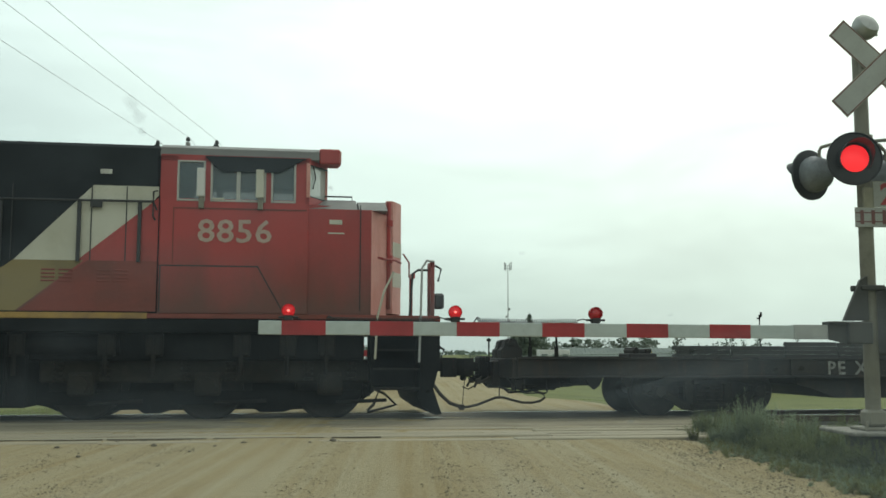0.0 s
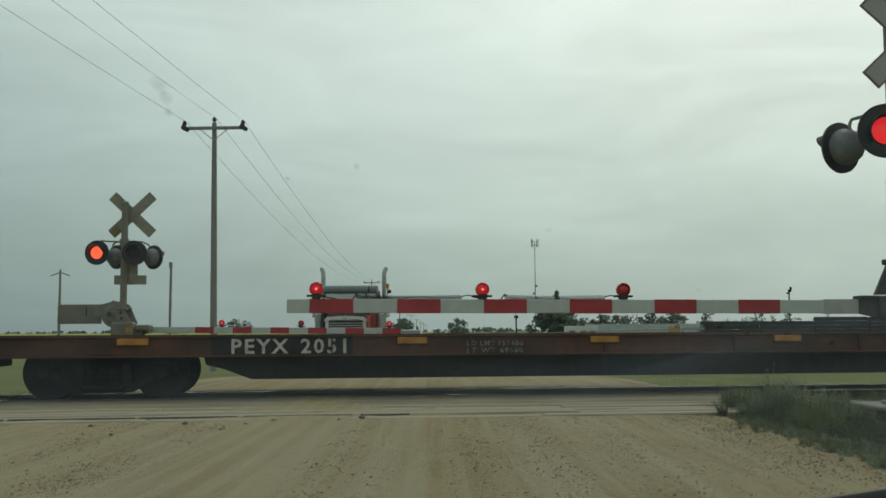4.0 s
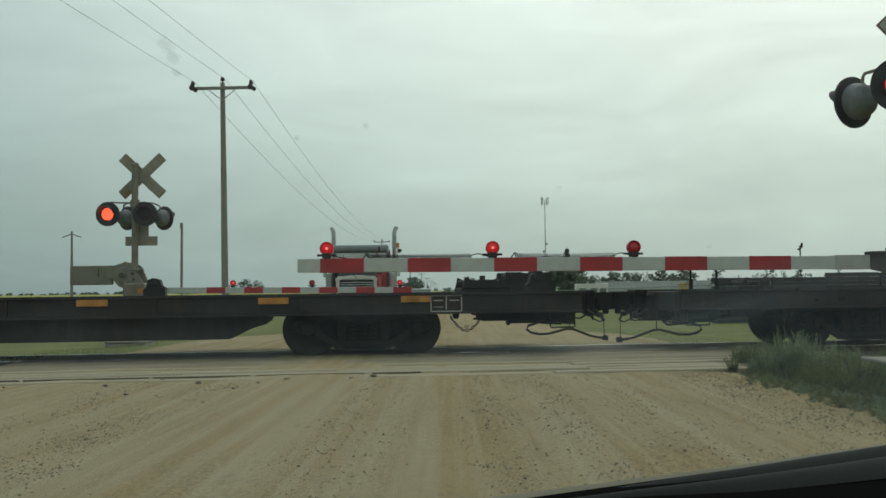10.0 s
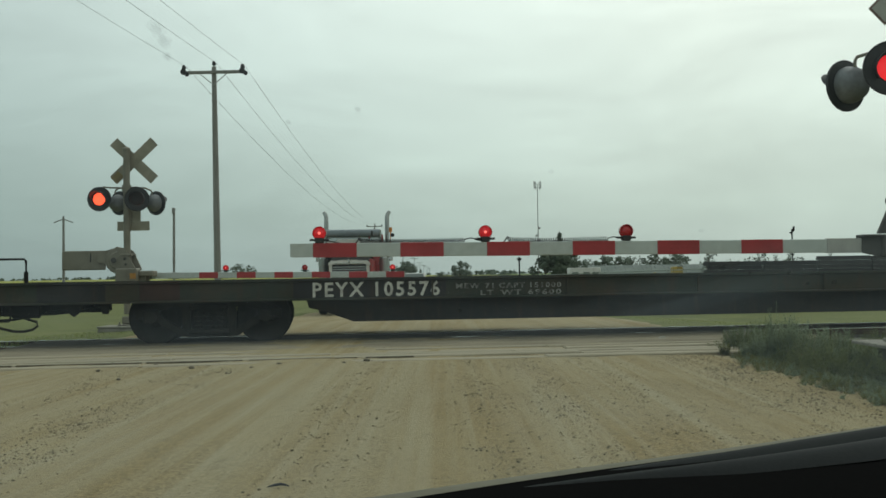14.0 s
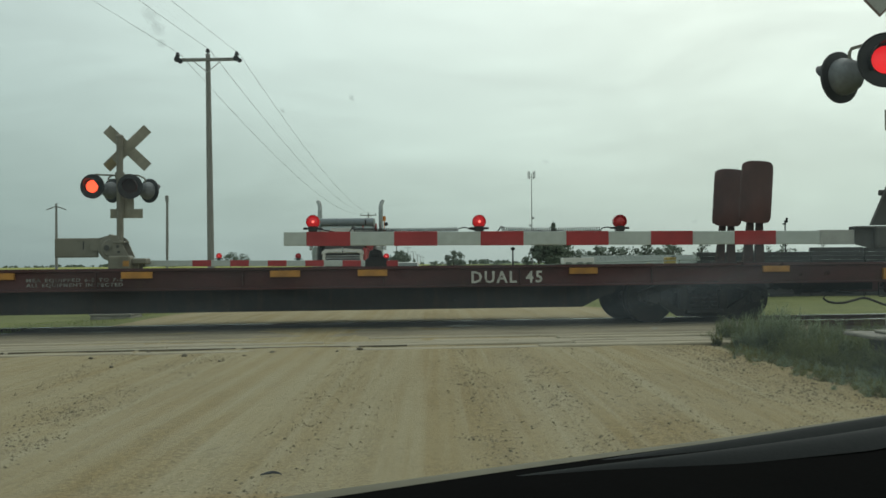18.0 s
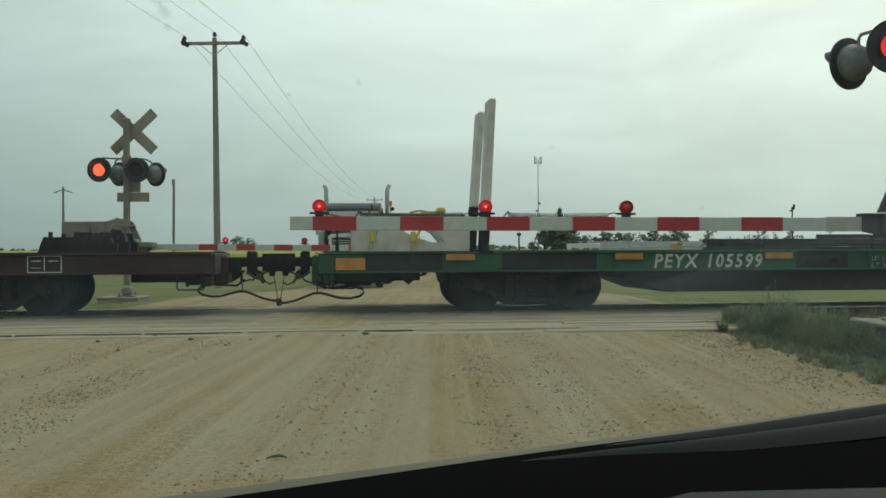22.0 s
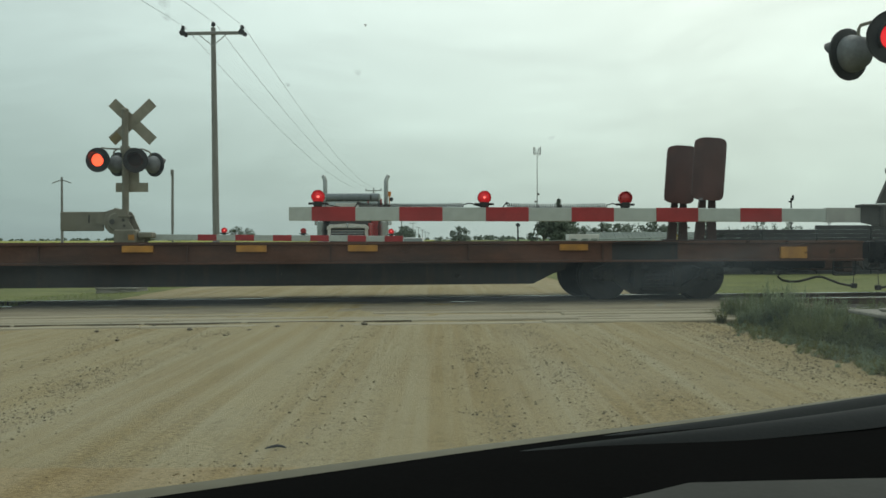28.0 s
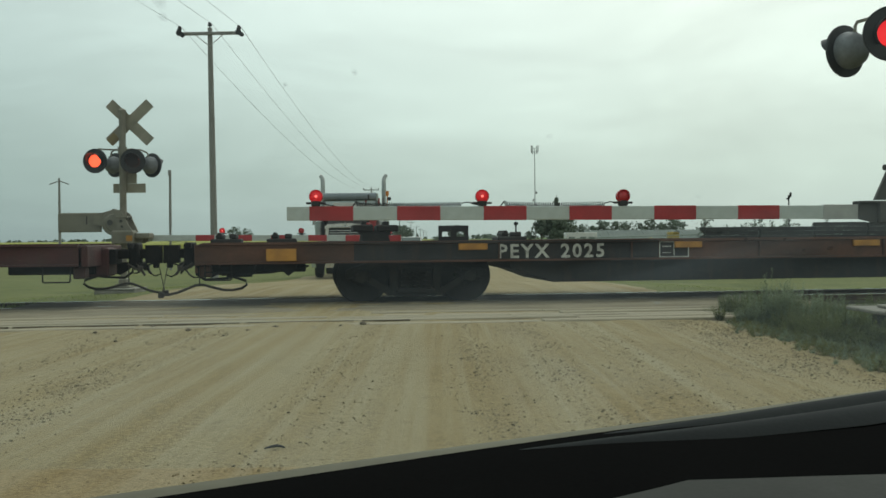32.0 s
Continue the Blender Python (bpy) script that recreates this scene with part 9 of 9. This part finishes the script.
# stacks of old railway sleepers
for k in range(8):
    x0 = 12.3 + 2.75 * k
    y0 = 47.5 + 0.45 * k
    n_rows = (11, 11, 12, 12, 13, 13, 13, 13)[k]
    st = thing("sleeper_stack", Matrix.Translation((x0, y0, ground_level(x0, y0) - 0.02)) @ pose(0, 0, 0, 0, 0, 4), "stack of dark used railway sleepers on grass", "sleeper stack", "sleeper stacks")
    for r_ in range(n_rows):
        for c_ in range(3 if r_ % 2 == 0 else 1):
            a = 0.02 * math.sin(k * 5 + r_ * 3 + c_)
            if r_ % 2 == 0:
                sh_ = shared("long_sleeper", lambda: Shape().box(0.02, 2.6, -0.115, 0.115, 0, 0.19, 0.015), M_SLEEPER)
                part("sleeper", sh_, None, st, m=Matrix.Translation((a, 0.26 * c_ + a, 0.195 * r_)))
            else:
                sh_ = shared("long_sleeper", lambda: Shape().box(0.02, 2.6, -0.115, 0.115, 0, 0.19, 0.015), M_SLEEPER)
                part("sleeper", sh_, None, st, m=Matrix.Translation((a, 0.02, 0.195 * r_)))
# small signs and lamp
sg = thing("yard_sign", Matrix.Translation((3.4, 46, ground_level(3.4, 46))), "slim post with a small white round-marked sign", "sign")
part("post", Shape().rod((0, 0, -0.2), (0, 0, 2.15), 0.035, n=8), M_STEELDARK, sg)
pl = part("plate", Shape().box(-0.2, 0.2, -0.06, -0.04, 0.80, 1.25, 0.01), M_WHITEREF, sg, "white plate")
part("ring", Shape().lathe([(0.09, 0), (0.13, 0), (0.13, 0.01), (0.09, 0.01), (0.09, 0)], Matrix.Translation((0, -0.06, 1.05)) @ Matrix.Rotation(radians(90), 4, "X"), 18), M_BLACK, pl)
part("cap", Shape().box(-0.1, 0.1, -0.05, 0.05, 2.0, 2.12, 0.02), M_STEELDARK, sg)
yl = thing("yard_lamp", Matrix.Translation((20.6, 60, ground_level(20.6, 60))), "slim post with a small round lamp head", "lamp post")
part("post", Shape().rod((0, 0, -0.2), (0, 0, 4.0), 0.04, n=8), M_STEELDARK, yl)
part("lamp_head", Shape().lathe([(0, -0.10), (0.10, -0.05), (0.11, 0.05), (0, 0.10)], Matrix.Translation((0.05, 0, 4.05)), 12).box(-0.15, 0.05, -0.05, 0.05, 3.86, 3.95, 0.02).box(0.05, 0.16, -0.05, 0.05, 4.1, 4.28, 0.02), M_STEELDARK, yl)

# ---------------------------------------------------------------- the car in which the camera is
def edge_point(u):
    """Far edge of the dashboard top, from the driver's corner (0) to the far side (1)."""
    x = -0.34 + 1.35 * u
    return x, 0.652 + 0.655 * x - 0.35 * max(0.0, x - 0.5) ** 2, 0.89 + 0.0022 * smooth_step(0.26, 0.0, x)


car = thing("car", Matrix.Identity(4), "dark saloon car waiting at the crossing, seen from inside", "car")
d = Shape()
rows_ = ((0.0, -0.004), (-0.006, 0.0), (-0.05, -0.004), (-0.14, -0.012), (-0.24, -0.035), (-0.30, -0.10), (-0.33, -0.3), (-0.33, -0.55))
nu = 44
for back, down in rows_:
    for i in range(nu + 1):
        x, y, z = edge_point(i / nu)
        d.v.append((x - back * 0.55, y + back * 0.84, z + down))
for j in range(len(rows_) - 1):
    for i in range(nu):
        d.f.append((j * (nu + 1) + i, j * (nu + 1) + i + 1, (j + 1) * (nu + 1) + i + 1, (j + 1) * (nu + 1) + i))
part("dashboard_base", Shape().slab([(0.46, 0.40), (0.42, 0.72), (0.50, 0.80), (0.66, 0.80), (1.06, 0.68), (1.06, 0.40)], "x", -0.78, 1.24), M_DASH, car, "black lower dashboard")
dash = part("dashboard", d, M_DASH, car, "black vinyl dashboard", smooth=60)
# two soft ridges run along the edge, with a seam between them; their blue-grey is painted glare
for name_, f0, f1 in (("defroster_lip", 0.0, 0.40), ("padded_ridge", 0.44, 1.0)):
    s = Shape()
    for k in range(41):
        x, y, z = edge_point(0.20 + 0.80 * k / 40)
        a = float(np.interp(x, (-0.08, 0.05, 0.8), (0.004, 0.003, 0.003)))
        b = float(np.interp(x, (-0.08, 0.0, 0.10, 0.18, 0.28, 0.8), (0.006, 0.016, 0.034, 0.058, 0.078, 0.11)))
        for i in range(9):
            q = a + (b - a) * (f0 + (f1 - f0) * i / 8)
            s.v.append((x + 0.548 * q, y - 0.837 * q, z - 0.003 - 0.03 * q + 0.22 * (b - a) * (f1 - f0) * math.sin(math.pi * i / 8)))
    s.f = [(9 * k + a, 9 * k + 1 + a, 9 * k + 10 + a, 9 * k + 9 + a) for k in range(40) for a in range(8)]
    part(name_, s, M_DASHGLARE, dash, "vinyl ridge, blue-grey glare put into its colour", smooth=180)
part("instrument_trim", Shape().slab([(-0.1, 0.585), (0.06, 0.602), (0.11, 0.609), (0.15, 0.6135), (0.19, 0.617), (0.23, 0.6205), (0.28, 0.6245), (0.65, 0.655), (0.65, 0.50), (-0.1, 0.43)], "z", 0.85, 0.882), M_DASHSTRIP, dash, "grey strip across the lower dashboard")
d = Shape()
for j in range(4):
    for i in range(41):
        x, y, z = edge_point(i / 40 * 0.66)
        w_ = 0.034 * (1 - i / 41) + 0.004
        d.v.append((x - 0.4 * w_ * j / 3, y + 0.002 + 0.9 * w_ * j / 3, z - 0.002 - 0.003 * (j == 3)))
d.f = [(j * 41 + i, j * 41 + i + 1, (j + 1) * 41 + i + 1, (j + 1) * 41 + i) for j in range(3) for i in range(40)]
part("cowl", d, M_HOOD, car, "dusty pale windscreen cowl", smooth=60)
part("bonnet", Shape().slab([(1.12, 0.36), (1.12, 0.60), (1.5, 0.52), (1.85, 0.42), (1.92, 0.34)], "x", -0.78, 1.22), M_CARPAINT, car, "dark car bonnet")
part("roof", Shape().slab([(0.36, 1.33), (0.0, 1.40), (-1.3, 1.38), (-1.9, 1.25), (-1.9, 1.21), (-1.3, 1.34), (0.0, 1.36), (0.36, 1.30)], "x", -0.80, 1.26), M_CARPAINT, car)
part("headlining", Shape().slab([(0.34, 1.285), (0.0, 1.34), (-1.3, 1.32), (-1.3, 1.31), (0.0, 1.33), (0.34, 1.275)], "x", -0.78, 1.24), M_CABIN, car)
for x0, x1 in ((-0.84, -0.79), (1.25, 1.30)):
    part("door", Shape().slab([(1.1, 0.28), (1.1, 0.86), (-1.9, 0.92), (-1.95, 0.28)], "x", x0, x1), M_CARPAINT, car)
    part("pillar", Shape().slab([(1.10, 0.84), (1.03, 0.86), (0.30, 1.31), (0.38, 1.33)], "x", x0, x1).slab([(-0.45, 0.88), (-0.35, 0.88), (-0.42, 1.36), (-0.52, 1.36)], "x", x0, x1).slab([(-1.9, 0.9), (-1.6, 0.9), (-1.7, 1.30), (-1.9, 1.24)], "x", x0, x1), M_CARPAINT, car)
part("floor_pan", Shape().box(-0.80, 1.26, -1.95, 1.85, 0.20, 0.26), M_CABIN, car)
part("firewall", Shape().box(-0.79, 1.25, 1.08, 1.12, 0.26, 0.60), M_CABIN, car)
part("rear_panel", Shape().box(-0.80, 1.26, -1.98, -1.92, 0.26, 1.0), M_CARPAINT, car)
for x in (-0.16, 0.72):
    part("seat", Shape().box(x - 0.24, x + 0.24, -0.75, -0.25, 0.3, 0.55, 0.06).slab([(-0.75, 0.5), (-0.62, 0.5), (-0.80, 1.1), (-0.92, 1.1)], "x", x - 0.23, x + 0.23), M_CABIN, car)
for x in (-0.66, 1.12):
    for y in (1.25, -1.3):
        part("wheel", Shape().rod((x - 0.1, y, 0.26), (x + 0.1, y, 0.26), 0.27, n=24), M_RUBBER, car)
pane = part("windscreen", Shape().add([(-0.79, 1.25, 0.749), (1.25, 1.25, 0.749), (1.25, 0.36, 1.31), (-0.79, 0.36, 1.31)], [(0, 1, 2, 3)]), M_SCREEN, car, "dusty tinted windscreen with haze put into its film", smooth=0)
pane.visible_shadow = False
# dried splashes and smears on the glass
for x, y, z, r, m_ in ((-0.162, 0.576, 1.174, 0.0040, M_SMUDGE), (-0.160, 0.584, 1.169, 0.0034, M_SMUDGE), (-0.161, 0.594, 1.162, 0.0022, M_SMUDGE), (-0.053, 0.636, 1.136, 0.0018, M_SMUDGE), (-0.098, 0.646, 1.130, 0.0015, M_SMUDGE),
                       (0.219, 0.799, 1.034, 0.0022, M_SPLASH), (0.185, 0.797, 1.035, 0.0026, M_SPLASH), (0.314, 0.819, 1.021, 0.0026, M_SPLASH), (0.012, 0.850, 1.001, 0.0024, M_SPLASH), (-0.031, 0.814, 1.024, 0.0050, M_SMUDGE), (0.293, 0.820, 1.020, 0.0017, M_SPLASH), (0.273, 0.806, 1.029, 0.0017, M_SPLASH), (0.242, 0.806, 1.029, 0.0017, M_SPLASH)):
  for grow in (1.35, 1.0, 0.65) if m_ is M_SMUDGE else (1.0,):
    rb = random.Random(int(x * 1000 + grow * 7))
    s_ = Shape()
    s_.v = [(x, y, z)]
    for k in range(14):
        a, q = 2 * math.pi * k / 14, r * grow * rb.uniform(0.7, 1.15)
        s_.v.append((x + q * math.cos(a), y - 0.846 * q * 1.4 * math.sin(a), z + 0.533 * q * 1.4 * math.sin(a)))
    s_.v = [(p[0], p[1] - 0.0012 - 0.0002 * grow, p[2] - 0.0018) for p in s_.v]
    s_.f = [(0, 1 + k, 1 + (k + 1) % 14) for k in range(14)]
    part("splash_mark", s_, m_, pane, "dried mark on the glass", smooth=0)


# ---------------------------------------------------------------- birds
def heading(p, way, bank=0.0):
    """A pose at p that faces along way."""
    x = Vector(way).normalized()
    y = Vector((0, 0, 1)).cross(x).normalized()
    m = Matrix((x, y, x.cross(y))).transposed().to_4x4()
    return Matrix.Translation(p) @ m @ Matrix.Rotation(radians(bank), 4, "X")


def bird(size, rows, beats, label):
    """A small bird of that length; rows: (seconds, x, y, z) of its flight; beats: first and last second of its wing beats."""
    poses = []
    for k, (t, *p) in enumerate(rows):
        a, b = rows[max(0, k - 1)][1:], rows[min(len(rows) - 1, k + 1)][1:]
        poses.append((t, heading(p, Vector(b) - Vector(a))))
    b_ = thing("bird", poses[0][1], label, "bird", "birds")
    q = size
    part("body", Shape().tube([(-0.42 * q, 0, 0), (-0.25 * q, 0, 0.01 * q), (0, 0, 0), (0.25 * q, 0, 0.01 * q), (0.38 * q, 0, 0.03 * q), (0.46 * q, 0, 0.02 * q), (0.52 * q, 0, 0.01 * q)], [0.03 * q, 0.09 * q, 0.14 * q, 0.12 * q, 0.09 * q, 0.05 * q, 0.008 * q], 8), M_FEATHER, b_)
    part("tail", Shape().slab([(-0.36 * q, -0.05 * q), (-0.36 * q, 0.05 * q), (-0.62 * q, 0.11 * q), (-0.56 * q, 0.0), (-0.62 * q, -0.11 * q)], "z", -0.005 * q, 0.012 * q), M_FEATHER, b_)
    for sg in (-1, 1):
        at = Matrix.Translation((0.06 * q, sg * 0.08 * q, 0.05 * q))
        wing = part("wing", Shape().slab([(0.12 * q, 0), (0.20 * q, sg * 0.35 * q), (0.02 * q, sg * 0.85 * q), (-0.16 * q, sg * 0.95 * q), (-0.10 * q, sg * 0.5 * q), (-0.18 * q, 0)], "z", -0.008 * q, 0.008 * q), M_FEATHER, b_, m=at)
        keys, t, up = [(0.0, at)], beats[0], 1
        while t < beats[1]:
            keys.append((t, at @ Matrix.Rotation(radians(sg * up * 38), 4, "X")))
            t, up = t + 0.1, -up
        MOVERS.append((wing, keys + [(32.0, at)]))
    MOVERS.append((b_, poses))
    return b_


bird(0.13, [(0.0, 250, 120, 30), (15.0, 110, 75, 12), (21.0, 27, 36, 2.2), (22.2, 9.5, 21.5, 1.8), (22.3, 8.01, 20.0, 2.15), (22.4, 6.54, 18.5, 2.63), (22.5, 4.88, 17.0, 2.90), (22.6, 3.43, 15.5, 3.18), (22.7, 2.23, 14.0, 3.38), (22.8, 1.03, 12.5, 3.43), (22.9, -0.38, 11.0, 3.30), (23.0, -1.76, 10.0, 3.06), (23.1, -2.66, 9.3, 2.94), (23.2, -3.09, 9.0, 2.87), (23.4, -5.2, 8.2, 3.0), (32.0, -160, -60, 30)], (22.1, 23.5), "small pale grey bird darting past the crossing")
for x, z in ((5.84, 19.05), (6.98, 17.95)):
    bird(0.26, [(t, x + 12.2 * (t - 29.1), 85, z - (2.1 if x < 6 else 0.95) * (t - 29.1) + (0.25 * (t - 29.1) ** 2 if 28 < t < 31 and x < 6 else 0.0)) for t in (0.0, 14.0, 27.0, 29.1, 30.2, 32.0)], (27.5, 31.8), "small grey bird flying high over the yard")


# ---------------------------------------------------------------- what moves
def motions():
    for ob, s0 in TRAIN:
        walk(ob, [(t, track_pose(s0 - train_way(t), 0, RAIL_Z)) for t in ROWS])
    for ob, rows in MOVERS:
        walk(ob, rows)
    base = {c: s0 for c, s0 in TRAIN}
    for ob, c, x, at, radius in SPINS:
        # wheels are keyed while they roll past the crossing and rest before and after it
        inside = [f for f in range(0, 961) if -13.0 < base[c] + x - train_way(f / FPS) < 14.0]
        if not inside:
            walk(ob, [(0.0, at), (32.0, at)])
            continue
        rows = [(0.0, at)] if inside[0] > 0 else []
        rows += [(f / FPS, at @ Matrix.Rotation(-(train_way(f / FPS) - train_way(inside[0] / FPS)) / radius, 4, "Y")) for f in inside]
        if inside[-1] < 960:
            rows.append((32.0, rows[-1][1]))
        walk(ob, rows)


motions()
